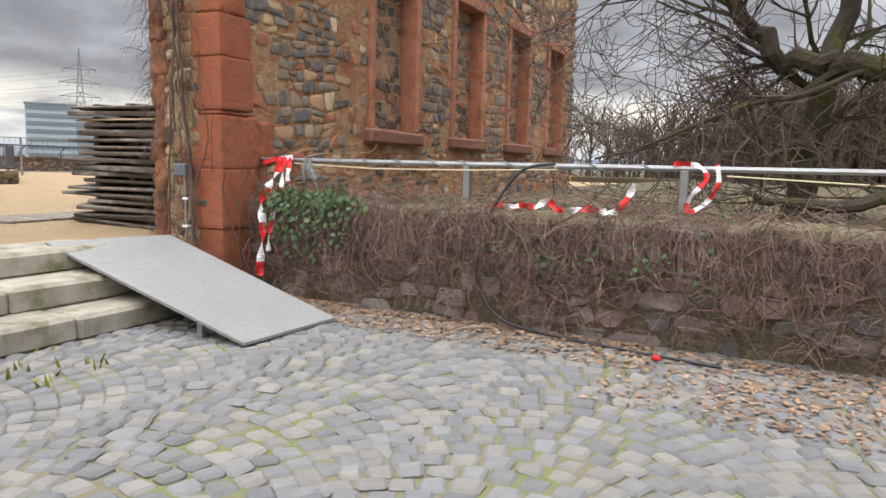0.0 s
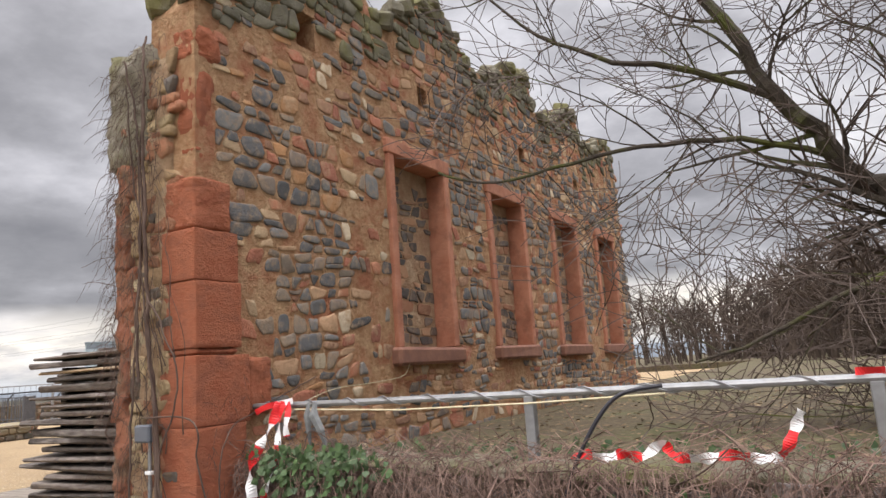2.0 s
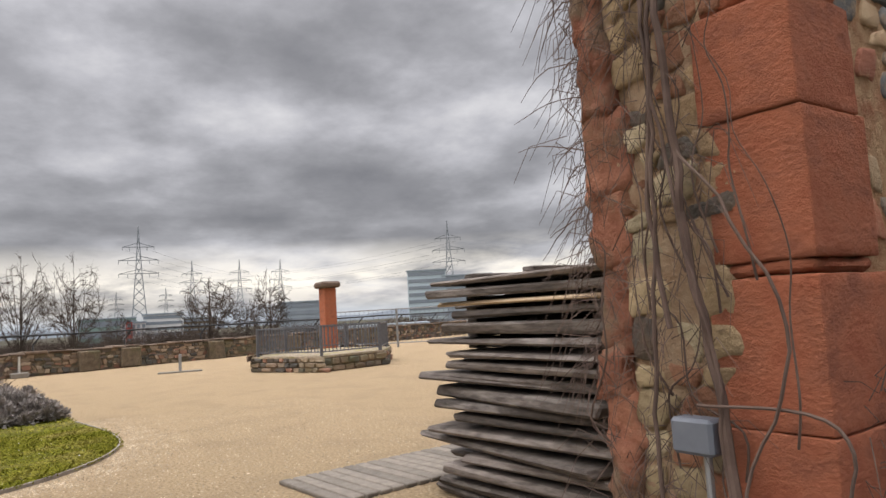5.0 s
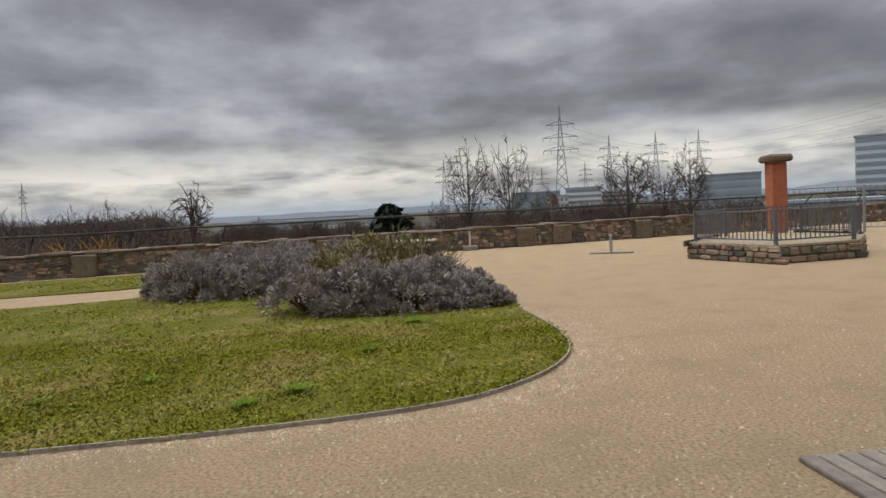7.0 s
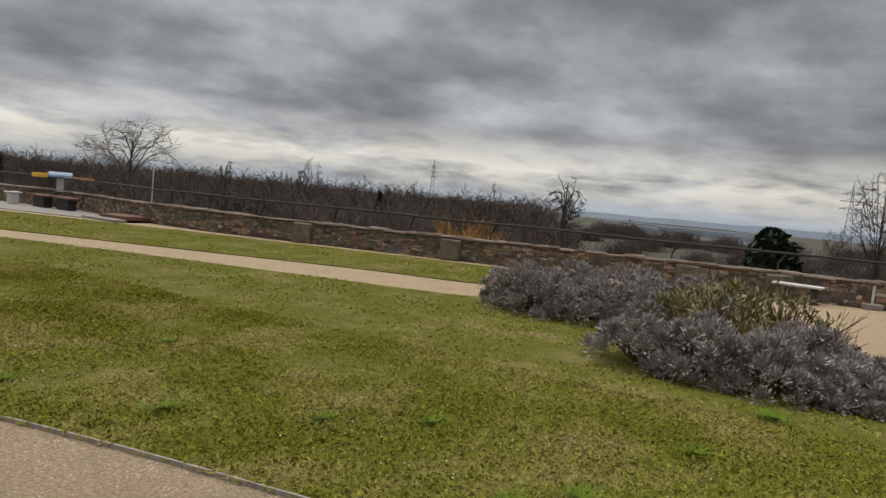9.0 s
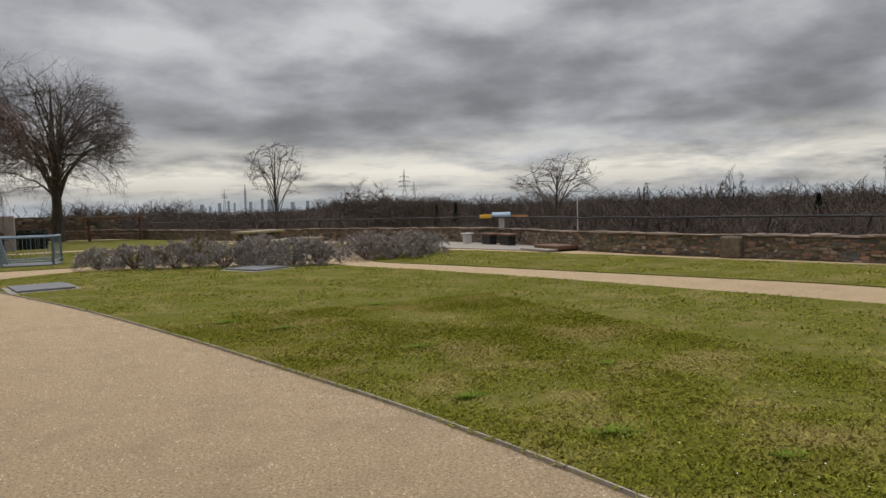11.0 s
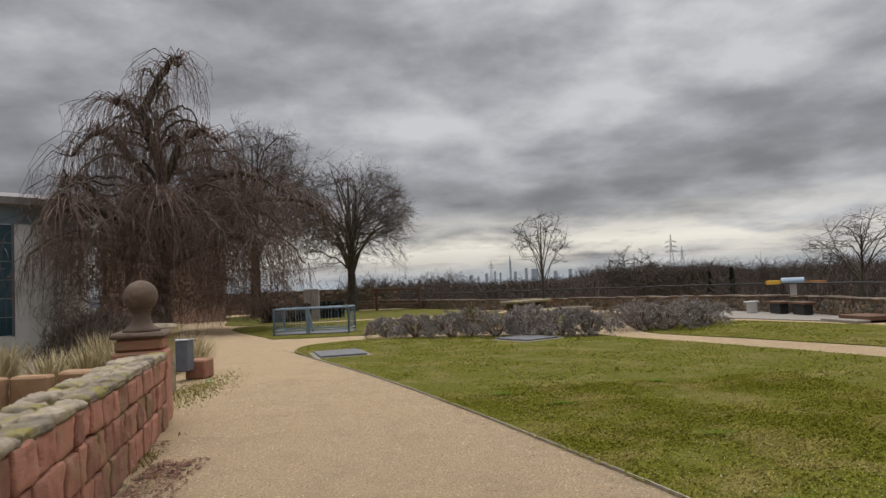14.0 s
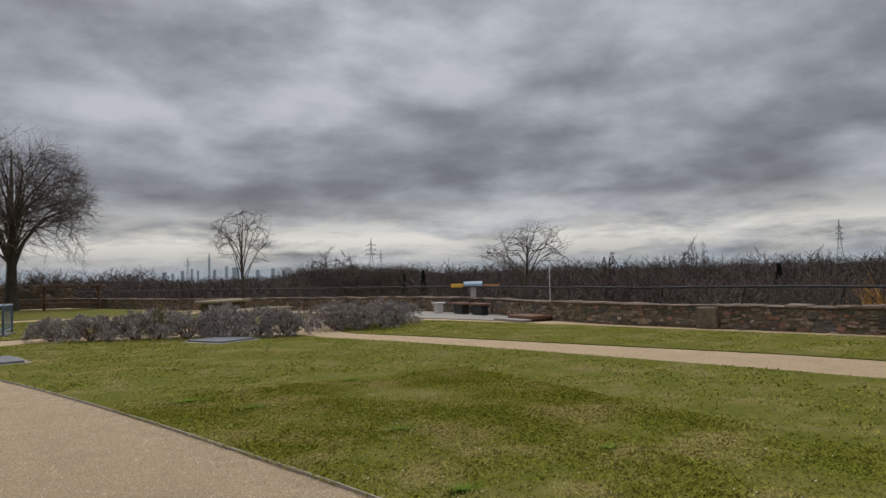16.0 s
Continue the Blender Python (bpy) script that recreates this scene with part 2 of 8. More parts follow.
PALLETWOOD = mat("weathered_board", (0.06, 0.049, 0.042), (0.19, 0.16, 0.14), 16, 0.9, 0.9, 50, rnd=0.45, stain=(0.34, 0.30, 0.27), sscale=6, samount=0.55, stretch=(0.5, 0.5, 3))
FRESHWOOD = mat("fresh_board", (0.40, 0.29, 0.18), (0.5, 0.38, 0.25), 14, 0.8, 0.4, 50)
PARAPETSTONE = mat("parapet_stone", (0.42, 0.42, 0.42), (0.6, 0.58, 0.56), 9, 0.95, 0.8, 35, rnd=0.35, island=True, palette=[(0.20, 0.15, 0.11), (0.115, 0.10, 0.085), (0.29, 0.23, 0.17), (0.24, 0.135, 0.095), (0.155, 0.13, 0.11), (0.10, 0.095, 0.088), (0.25, 0.185, 0.13)], stain=(0.10, 0.105, 0.045), sscale=1.0, samount=0.6)
PARAPETCORE = mat("parapet_mortar", (0.105, 0.08, 0.055), (0.20, 0.155, 0.105), 8, 0.95, 1.0, 30, stain=(0.09, 0.095, 0.04), sscale=1.2, bdist=0.04)
BARK = mat("bark", (0.045, 0.036, 0.028), (0.095, 0.08, 0.064), 9, 0.95, 1.0, 25, stain=(0.10, 0.11, 0.03), sscale=1.6, samount=0.55, stretch=(1, 1, 0.35), bdist=0.02)
MOSSBARK = mat("mossy_bark", (0.045, 0.036, 0.028), (0.085, 0.07, 0.055), 9, 0.95, 1.0, 25, stain=(0.085, 0.095, 0.02), sscale=2.2, samount=0.9, bdist=0.02)
TWIG = mat("twig_bark", (0.07, 0.052, 0.043), (0.12, 0.092, 0.078), 3, 0.9, 0)
BEECHTWIG = mat("beech_twig", (0.105, 0.068, 0.053), (0.175, 0.118, 0.093), 3, 0.9, 0)
VINE = mat("dry_vine", (0.06, 0.038, 0.03), (0.14, 0.095, 0.075), 5, 0.9, 0.3, 60)
FARTWIG = mat("far_wood_twig", (0.055, 0.04, 0.031), (0.10, 0.074, 0.057), 0.2, 0.95, 0)
OCHRETWIG = mat("ochre_willow_twig", (0.30, 0.155, 0.03), (0.40, 0.215, 0.045), 0.5, 0.95, 0)
NEEDLE = mat("dark_needles", (0.02, 0.03, 0.018), (0.045, 0.06, 0.03), 2, 0.9, 0, rnd=0.3, island=True)
IVY = mat("ivy_leaf", (0.024, 0.056, 0.016), (0.06, 0.105, 0.03), 9, 0.6, 0.1, rnd=0.35, island=True, spec=0.5)
LAVENDER = mat("lavender_grey", (0.21, 0.186, 0.17), (0.36, 0.325, 0.30), 2.2, 0.95, 0, rnd=0.3, island=True, stain=(0.20, 0.16, 0.125), sscale=1.5, samount=0.5, spec=0.05)
SHRUBGREEN = mat("olive_shrub_leaf", (0.125, 0.115, 0.038), (0.21, 0.18, 0.075), 3, 0.8, 0, rnd=0.3, island=True)
HEDGE = mat("dark_hedge", (0.010, 0.013, 0.009), (0.022, 0.026, 0.016), 8, 0.9, 0, rnd=0.3, island=True)
TAPERED = mat("red_tape", (0.62, 0.02, 0.025), (0.72, 0.035, 0.035), 8, 0.4, 0.1)
TAPEWHITE = mat("white_tape", (0.70, 0.70, 0.70), (0.8, 0.8, 0.79), 8, 0.4, 0.1)
CABLE = mat("black_cable", (0.02, 0.02, 0.026), (0.035, 0.033, 0.04), 8, 0.5, 0)
ROPE = mat("pale_rope", (0.55, 0.48, 0.30), (0.65, 0.58, 0.40), 40, 0.9, 0)
SLATE = mat("slate_plate", (0.085, 0.085, 0.09), (0.13, 0.13, 0.133), 6, 0.7, 0.2, 50)
CONCRETE = mat("pale_concrete", (0.19, 0.168, 0.14), (0.25, 0.225, 0.19), 6, 0.9, 0.3, 50, stain=(0.2, 0.18, 0.14), sscale=2)
PLASTER = mat("pale_render", (0.62, 0.60, 0.575), (0.70, 0.68, 0.655), 2, 0.85, 0.15, 60, stain=(0.33, 0.31, 0.29), sscale=0.8, samount=0.5)
GLASSDARK = mat("dark_glazing", (0.02, 0.05, 0.07), (0.03, 0.07, 0.09), 0.6, 0.08, 0, spec=0.6)
BALLSTONE = mat("ball_sandstone", (0.095, 0.065, 0.047), (0.17, 0.12, 0.088), 10, 0.9, 0.7, 50, stain=(0.065, 0.05, 0.036), sscale=5, samount=0.7)
PINKPLASTER = mat("pink_render", (0.34, 0.22, 0.16), (0.42, 0.28, 0.2), 3, 0.9, 0.2, 40)
DECK = mat("deck_board", (0.14, 0.12, 0.098), (0.22, 0.19, 0.155), 14, 0.85, 0.6, 60, rnd=0.2, stretch=(1, 1, 1))
WHITEPAINT = mat("white_board_paint", (0.46, 0.44, 0.41), (0.55, 0.53, 0.5), 4, 0.7, 0.1)
YELLOWPAINT = mat("yellow_cladding", (0.62, 0.36, 0.045), (0.7, 0.42, 0.06), 4, 0.7, 0.1)
FARGREY = mat("far_facade_grey", (0.24, 0.28, 0.31), (0.32, 0.36, 0.39), 0.05, 0.8, 0)
# blue glass, green cladding and window bands: paled to paint in distance haze
FARBLUE = mat("far_facade_blue_glass", (0.40, 0.48, 0.52), (0.47, 0.55, 0.58), 0.06, 0.5, 0)
FARWHITE = mat("far_facade_white", (0.58, 0.58, 0.57), (0.66, 0.66, 0.65), 0.05, 0.8, 0)
FARGREEN = mat("far_facade_green", (0.19, 0.27, 0.245), (0.24, 0.32, 0.29), 0.05, 0.8, 0)
FARDARK = mat("far_window_band", (0.19, 0.22, 0.25), (0.25, 0.28, 0.31), 0.1, 0.4, 0)
FARRED = mat("far_facade_red", (0.40, 0.07, 0.06), (0.45, 0.09, 0.07), 0.05, 0.8, 0)
# blue-grey of distance haze painted over the woods' own brown
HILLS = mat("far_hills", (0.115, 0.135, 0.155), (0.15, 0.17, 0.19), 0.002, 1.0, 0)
PYLON = mat("pylon_steel", (0.17, 0.19, 0.2), (0.22, 0.24, 0.25), 0.2, 0.7, 0)
# distance haze is painted in: pale blue-grey in place of facade tones
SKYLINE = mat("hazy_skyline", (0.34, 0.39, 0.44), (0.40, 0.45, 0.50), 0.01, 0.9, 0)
# ---- mesh tools ----


class Build:
    """Collects vertices and faces for one mesh."""

    def __init__(self):
        self.v, self.f = [], []

    def add(self, vs, fs):
        k = len(self.v)
        self.v.extend([tuple(p) for p in vs])
        self.f.extend([tuple(k + i for i in q) for q in fs])

    def box(self, x0, x1, y0, y1, z0, z1, m=None):
        vs = [(x, y, z) for z in (z0, z1) for y in (y0, y1) for x in (x0, x1)]
        if m:
            vs = [m @ Vector(p) for p in vs]
        self.add(vs, [(0, 2, 3, 1), (4, 5, 7, 6), (0, 1, 5, 4), (2, 6, 7, 3), (0, 4, 6, 2), (1, 3, 7, 5)])

    def rock_box(self, x0, x1, y0, y1, z0, z1, r=0.03, amp=0.012, freq=5.0, seed=0.0, n=12):
        """A weathered block: rounded edges and an uneven, chipped surface."""
        lo, hi = Vector((x0, y0, z0)), Vector((x1, y1, z1))
        keys, vs, fs = {}, [], []

        def step(a, c, i):
            """Even steps between the rounded edges, one step across each edge."""
            e = min(r, (c - a) / 3)
            return a if i == 0 else c if i == n else a + e + (c - a - 2 * e) * (i - 1) / (n - 2)

        def vert(i, j, k):
            if (i, j, k) not in keys:
                p = Vector((step(x0, x1, i), step(y0, y1, j), step(z0, z1, k)))
                c = Vector([min(max(p[a], lo[a] + r), hi[a] - r) for a in range(3)])
                d = (p - c).normalized()
                w = noise.noise(p * freq + Vector((seed, 0, 0))) + 0.5 * noise.noise(p * freq * 2.7 + Vector((0, seed, 0))) + 0.3 * noise.noise(p * freq * 6.0)
                if abs(d.x) + abs(d.y) + abs(d.z) > 1.2:
                    w -= 1.2 * max(0.0, noise.noise(p * freq * 1.3 + Vector((0, 0, seed))))
                keys[(i, j, k)] = len(vs)
                vs.append(c + d * r + d * w * amp)
            return keys[(i, j, k)]
        for a in range(n):
            for b_ in range(n):
                for e, flip in ((0, True), (n, False)):
                    for quad in ([(e, a, b_), (e, a + 1, b_), (e, a + 1, b_ + 1), (e, a, b_ + 1)], [(b_, e, a), (b_, e, a + 1), (b_ + 1, e, a + 1), (b_ + 1, e, a)], [(a, b_, e), (a + 1, b_, e), (a + 1, b_ + 1, e), (a, b_ + 1, e)]):
                        f = [vert(*q) for q in quad]
                        fs.append(tuple(reversed(f) if flip else f))
        self.add(vs, fs)

    def soft_box(self, x0, x1, y0, y1, z0, z1, c=0.02, m=None, rough=0.0, rng=None):
        """A box with chamfered edges; rough moves the corners a little."""
        pts, cx, cy, cz = [], (x0 + x1) / 2, (y0 + y1) / 2, (z0 + z1) / 2
        hx, hy, hz = (x1 - x0) / 2, (y1 - y0) / 2, (z1 - z0) / 2
        c = min(c, hx * 0.6, hy * 0.6, hz * 0.6)
        idx = {}
        for sx in (-1, 1):
            for sy in (-1, 1):
                for sz in (-1, 1):
                    j = [rng.uniform(-rough, rough) for _ in range(3)] if rough else (0, 0, 0)
                    for ax in range(3):
                        p = [sx * (hx - (c if ax != 0 else 0)), sy * (hy - (c if ax != 1 else 0)), sz * (hz - (c if ax != 2 else 0))]
                        idx[(sx, sy, sz, ax)] = len(pts)
                        q = Vector((cx + p[0] + j[0], cy + p[1] + j[1], cz + p[2] + j[2]))
                        pts.append(m @ q if m else q)
        fs = []
        for s in (-1, 1):
            o = [(-1, -1), (1, -1), (1, 1), (-1, 1)]
            o = o if s > 0 else o[::-1]
            fs.append([idx[(s, a, b, 0)] for a, b in o])
            fs.append([idx[(b, s, a, 1)] for a, b in o])
            fs.append([idx[(a, b, s, 2)] for a, b in o])
        for a in (-1, 1):
            for b in (-1, 1):
                def q(l, flip):
                    return l[::-1] if flip else l
                fs.append(q([idx[(-1, a, b, 1)], idx[(1, a, b, 1)], idx[(1, a, b, 2)], idx[(-1, a, b, 2)]], a * b < 0))
                fs.append(q([idx[(a, -1, b, 2)], idx[(a, 1, b, 2)], idx[(a, 1, b, 0)], idx[(a, -1, b, 0)]], a * b < 0))
                fs.append(q([idx[(a, b, -1, 0)], idx[(a, b, 1, 0)], idx[(a, b, 1, 1)], idx[(a, b, -1, 1)]], a * b < 0))
                for cz_ in (-1, 1):
                    fs.append(q([idx[(a, b, cz_, 0)], idx[(a, b, cz_, 1)], idx[(a, b, cz_, 2)]], a * b * cz_ < 0))
        self.add(pts, fs)

    def prism(self, poly, lo, hi, axis=2):
        """A polygon of two coordinates, extruded along the third axis (poly counter-clockwise as seen from +axis)."""
        def at(p, h):
            return {2: (p[0], p[1], h), 0: (h, p[0], p[1]), 1: (p[1], h, p[0])}[axis]
        n = len(poly)
        vs = [at(p, lo) for p in poly] + [at(p, hi) for p in poly]
        fs = [tuple(range(n - 1, -1, -1)), tuple(range(n, 2 * n))]
        fs += [(i, (i + 1) % n, n + (i + 1) % n, n + i) for i in range(n)]
        self.add(vs, fs)

    def tube(self, pts, radii, n=5, cap=True):
        pts = [Vector(p) for p in pts]
        rings, ref = [], None
        for i, p in enumerate(pts):
            d = (pts[min(i + 1, len(pts) - 1)] - pts[max(i - 1, 0)])
            if d.length < 1e-7:
                d = Vector((0, 0, 1))
            d.normalize()
            if ref is None:
                ref = d.orthogonal().normalized()
            u = ref - d * ref.dot(d)
            u = u.normalized() if u.length > 1e-5 else d.orthogonal().normalized()
            ref = u
            w = d.cross(u)
            r = radii[i] if isinstance(radii, (list, tuple)) else radii
            rings.append([p + (u * math.cos(2 * math.pi * k / n) + w * math.sin(2 * math.pi * k / n)) * r for k in range(n)])
        vs = [p for r in rings for p in r]
        fs = [(i * n + k, i * n + (k + 1) % n, (i + 1) * n + (k + 1) % n, (i + 1) * n + k) for i in range(len(pts) - 1) for k in range(n)]
        if cap:
            fs.append(tuple(range(n - 1, -1, -1)))
            fs.append(tuple((len(pts) - 1) * n + k for k in range(n)))
        self.add(vs, fs)

    def lathe(self, prof, n=24, m=None):
        """Profile of (radius, height) pairs turned about z."""
        vs = [(r * math.cos(2 * math.pi * k / n), r * math.sin(2 * math.pi * k / n), h) for r, h in prof for k in range(n)]
        if m:
            vs = [m @ Vector(p) for p in vs]
        fs = [(i * n + k, i * n + (k + 1) % n, (i + 1) * n + (k + 1) % n, (i + 1) * n + k) for i in range(len(prof) - 1) for k in range(n)]
        fs += [tuple(range(n - 1, -1, -1)), tuple((len(prof) - 1) * n + k for k in range(n))]
        self.add(vs, fs)

    def pillow(self, w, h, d, m, rng, n=8, wob=0.12, soft=0.28):
        """A roughly squared stone w by h in its own xy plane, standing d proud along z."""
        u = rng.uniform
        c = [(-u(0.74, 1.0), -u(0.74, 1.0)), (u(-0.35, 0.35), -u(0.9, 1.06)), (u(0.74, 1.0), -u(0.74, 1.0)), (u(0.92, 1.06), u(-0.3, 0.3)),
             (u(0.74, 1.0), u(0.74, 1.0)), (u(-0.35, 0.35), u(0.9, 1.06)), (-u(0.74, 1.0), u(0.74, 1.0)), (-u(0.92, 1.06), u(-0.3, 0.3))]
        if n == 6:
            c = [c[0], c[2], c[3], c[4], c[6], c[7]]
        e = min(w, h) * soft * 0.5
        ring = [(x * w / 2, y * h / 2) for x, y in c]
        top = [(x * max(0.2, 1 - e / (w / 2)), y * max(0.2, 1 - e / (h / 2)), d * u(0.7, 1.2)) for x, y in ring]
        vs = [m @ Vector((x, y, -0.015)) for x, y in ring] + [m @ Vector((x, y, d * 0.4)) for x, y in ring] + [m @ Vector(p) for p in top]
        fs = [(r * n + k, r * n + (k + 1) % n, (r + 1) * n + (k + 1) % n, (r + 1) * n + k) for r in (0, 1) for k in range(n)]
        fs.append(tuple(2 * n + k for k in range(n)))
        self.add(vs, fs)

    def mesh(self, name, material, smooth=False):
        me = bpy.data.meshes.new(name)
        me.from_pydata(self.v, [], self.f)
        me.materials.append(material)
        if smooth:
            me.shade_smooth()
        return me


def part(name, b, material, parent=None, label="", smooth=False):
    ob = new(name, b.mesh(name, material, smooth))
    if parent:
        ob.parent = parent
    if label:
        ob["label"] = label
    return ob


def thing(name, label, category, group="", kind="", at=(0, 0, 0), turn=0):
    ob = new(name)
    ob.empty_display_size = 0.1
    ob.matrix_basis = pose(*at, 0, 0, turn)
    return tagged(ob, label, category, group, kind)


def structure(name, b, material, label, category, smooth=False):
    return tagged(part(name, b, material, None, "", smooth), label, category, "", "structure")


def inside(p, poly):
    x, y, ok = p[0], p[1], False
    for i in range(len(poly)):
        (x0, y0), (x1, y1) = poly[i - 1], poly[i]
        if (y0 > y) != (y1 > y) and x < (x1 - x0) * (y - y0) / (y1 - y0) + x0:
            ok = not ok
    return ok


def smooth_line(pts, per=8, closed=False):
    """A Catmull-Rom line through the points."""
    out, n = [], len(pts)
    for i in range(n if closed else n - 1):
        p = [Vector(pts[(i + k) % n if closed else min(max(i + k, 0), n - 1)]) for k in (-1, 0, 1, 2)]
        for j in range(per):
            t = j / per
            out.append(0.5 * ((2 * p[1]) + (p[2] - p[0]) * t + (2 * p[0] - 5 * p[1] + 4 * p[2] - p[3]) * t * t + (3 * p[1] - p[0] - 3 * p[2] + p[3]) * t ** 3))
    if not closed:
        out.append(Vector(pts[-1]))
    return out


def rubble_cells(x0, x1, z0, z1, dx, dz, g, keep):
    """Irregular stones: a weighted Voronoi pattern over jittered points, a list of (centre, outline)."""
    rows, cells = [], []
    nz, nx = int((z1 - z0) / dz) + 1, int((x1 - x0) / dx) + 1
    grid = {}
    for j in range(-1, nz + 1):
        for i in range(-1, nx + 1):
            grid[(i, j)] = (x0 + (i + 0.5 * (j % 2) + g.uniform(0.05, 0.95)) * dx, z0 + (j + g.uniform(0.25, 0.75)) * dz, g.choice((-0.14, -0.06, 0.0, 0.0, 0.08, 0.22)) * dx * g.uniform(0.5, 1))
    asp = dx / dz
    for (i, j), (cx, cz, cw) in grid.items():
        if not (x0 <= cx <= x1 and z0 <= cz <= z1 and keep(cx, cz)):
            continue
        poly = [(-dx * 1.3, -dz * 1.3), (dx * 1.3, -dz * 1.3), (dx * 1.3, dz * 1.3), (-dx * 1.3, dz * 1.3)]
        for a in range(-2, 3):
            for b_ in range(-2, 3):
                q = grid.get((i + a, j + b_))
                if q is None or (a == 0 and b_ == 0):
                    continue
                ex, ez = q[0] - cx, (q[1] - cz) * asp
                lim = (ex * ex + ez * ez) / 2 + (cw - q[2]) * dx
                out = []
                for k in range(len(poly)):
                    p, r = poly[k - 1], poly[k]
                    fp, fr = p[0] * ex + p[1] * asp * ez - lim, r[0] * ex + r[1] * asp * ez - lim
                    if (fp < 0) != (fr < 0):
                        t = fp / (fp - fr)
                        out.append((p[0] + (r[0] - p[0]) * t, p[1] + (r[1] - p[1]) * t))
                    if fr < 0:
                        out.append(r)
                poly = out
                if len(poly) < 3:
                    break
            if len(poly) < 3:
                break
        if len(poly) >= 3:
            cells.append(((cx, cz), poly))
    return cells


def coursed_cells(x0, x1, z0, z1, wide, tall, g, keep):
    """Roughly coursed rubble: wavy courses cut into stones of unlike length, some split in two."""
    cells, z, row = [], z0, 0
    h_next = g.uniform(*tall)
    while z < z1:
        hgt = h_next
        h_next = g.uniform(*tall)

        def low(x, r=row, zz=z, h=hgt):
            return zz + 0.42 * h * noise.noise(Vector((x * 2.3, r * 5.1, 0.7))) + 0.12 * noise.noise(Vector((x * 0.5, zz * 0.7, 3.1)))

        def high(x, r=row + 1, zz=z + hgt, h=h_next):
            return zz + 0.42 * h * noise.noise(Vector((x * 2.3, r * 5.1, 0.7))) + 0.12 * noise.noise(Vector((x * 0.5, zz * 0.7, 3.1)))
        x, sl = x0, 0.0
        while x < x1:
            w = g.uniform(*wide) * (0.7 + 0.6 * g.random())
            sr = g.uniform(-0.34, 0.34) * hgt
            xr = x + w
            lo = (low(x), low(x + w * 0.5), low(xr))
            hi = (high(x), high(x + w * 0.5), high(xr))
            bands = [(0.0, 1.0)]
            if hgt > tall[0] * 1.5 and g.random() < 0.25:
                cut = g.uniform(0.35, 0.65)
                bands = [(0.0, cut), (cut, 1.0)]
            for a, c in bands:
                pts = []
                for xx, ll, hh, s in ((x, lo[0], hi[0], sl), (x + w * 0.5, lo[1], hi[1], 0.0), (xr, lo[2], hi[2], sr)):
                    pts.append((xx + s * (1 - 2 * a), ll + (hh - ll) * a + g.uniform(-0.1, 0.1) * hgt, xx + s * (1 - 2 * c), ll + (hh - ll) * c + g.uniform(-0.1, 0.1) * hgt))
                poly = [(p[0], p[1]) for p in pts] + [(p[2], p[3]) for p in reversed(pts)]
                cx, cz = sum(p[0] for p in poly) / 6, sum(p[1] for p in poly) / 6
                if z0 <= cz <= z1 and keep(cx, cz):
                    cells.append(((cx, cz), [(p[0] - cx, p[1] - cz) for p in poly]))
            x, sl = xr, sr
        z += hgt
        row += 1
    return cells


def cell_stone(b, poly, m, g, proud, shrink=0.88):
    """One stone from an outline: corners cut, edges rounded, face a little uneven."""
    n0 = len(poly)
    mx, mz = sum(p[0] for p in poly) / n0, sum(p[1] for p in poly) / n0
    pts, sharp = [], g.random() < 0.35
    for k in range(n0):
        p, r = poly[k], poly[(k + 1) % n0]
        if math.hypot(r[0] - p[0], r[1] - p[1]) < 0.02:
            pts.append(((p[0] + r[0]) / 2, (p[1] + r[1]) / 2))
            continue
        for t in ((0.16, 0.84) if sharp else (0.3, 0.7)):
            pts.append((p[0] + (r[0] - p[0]) * t, p[1] + (r[1] - p[1]) * t))
    s = shrink * g.uniform(0.9, 1.05)
    ring = []
    for x, z in pts:
        f = s * g.uniform(0.93, 1.04)
        ring.append((mx + (x - mx) * f, mz + (z - mz) * f))
    ta, tb = g.uniform(-0.08, 0.08), g.uniform(-0.08, 0.08)
    inner = [(mx + (x - mx) * 0.88, mz + (z - mz) * 0.85, proud * g.uniform(0.7, 1.2) + ta * (x - mx) + tb * (z - mz)) for x, z in ring]
    n = len(ring)
    vs = [m @ Vector((x, z, -0.02)) for x, z in ring] + [m @ Vector((x, z, proud * 0.5)) for x, z in ring] + [m @ Vector(p) for p in inner]
    fs = [(r * n + k, r * n + (k + 1) % n, (r + 1) * n + (k + 1) % n, (r + 1) * n + k) for r in (0, 1) for k in range(n)]
    fs.append(tuple(2 * n + k for k in range(n)))
    b.add(vs, fs)


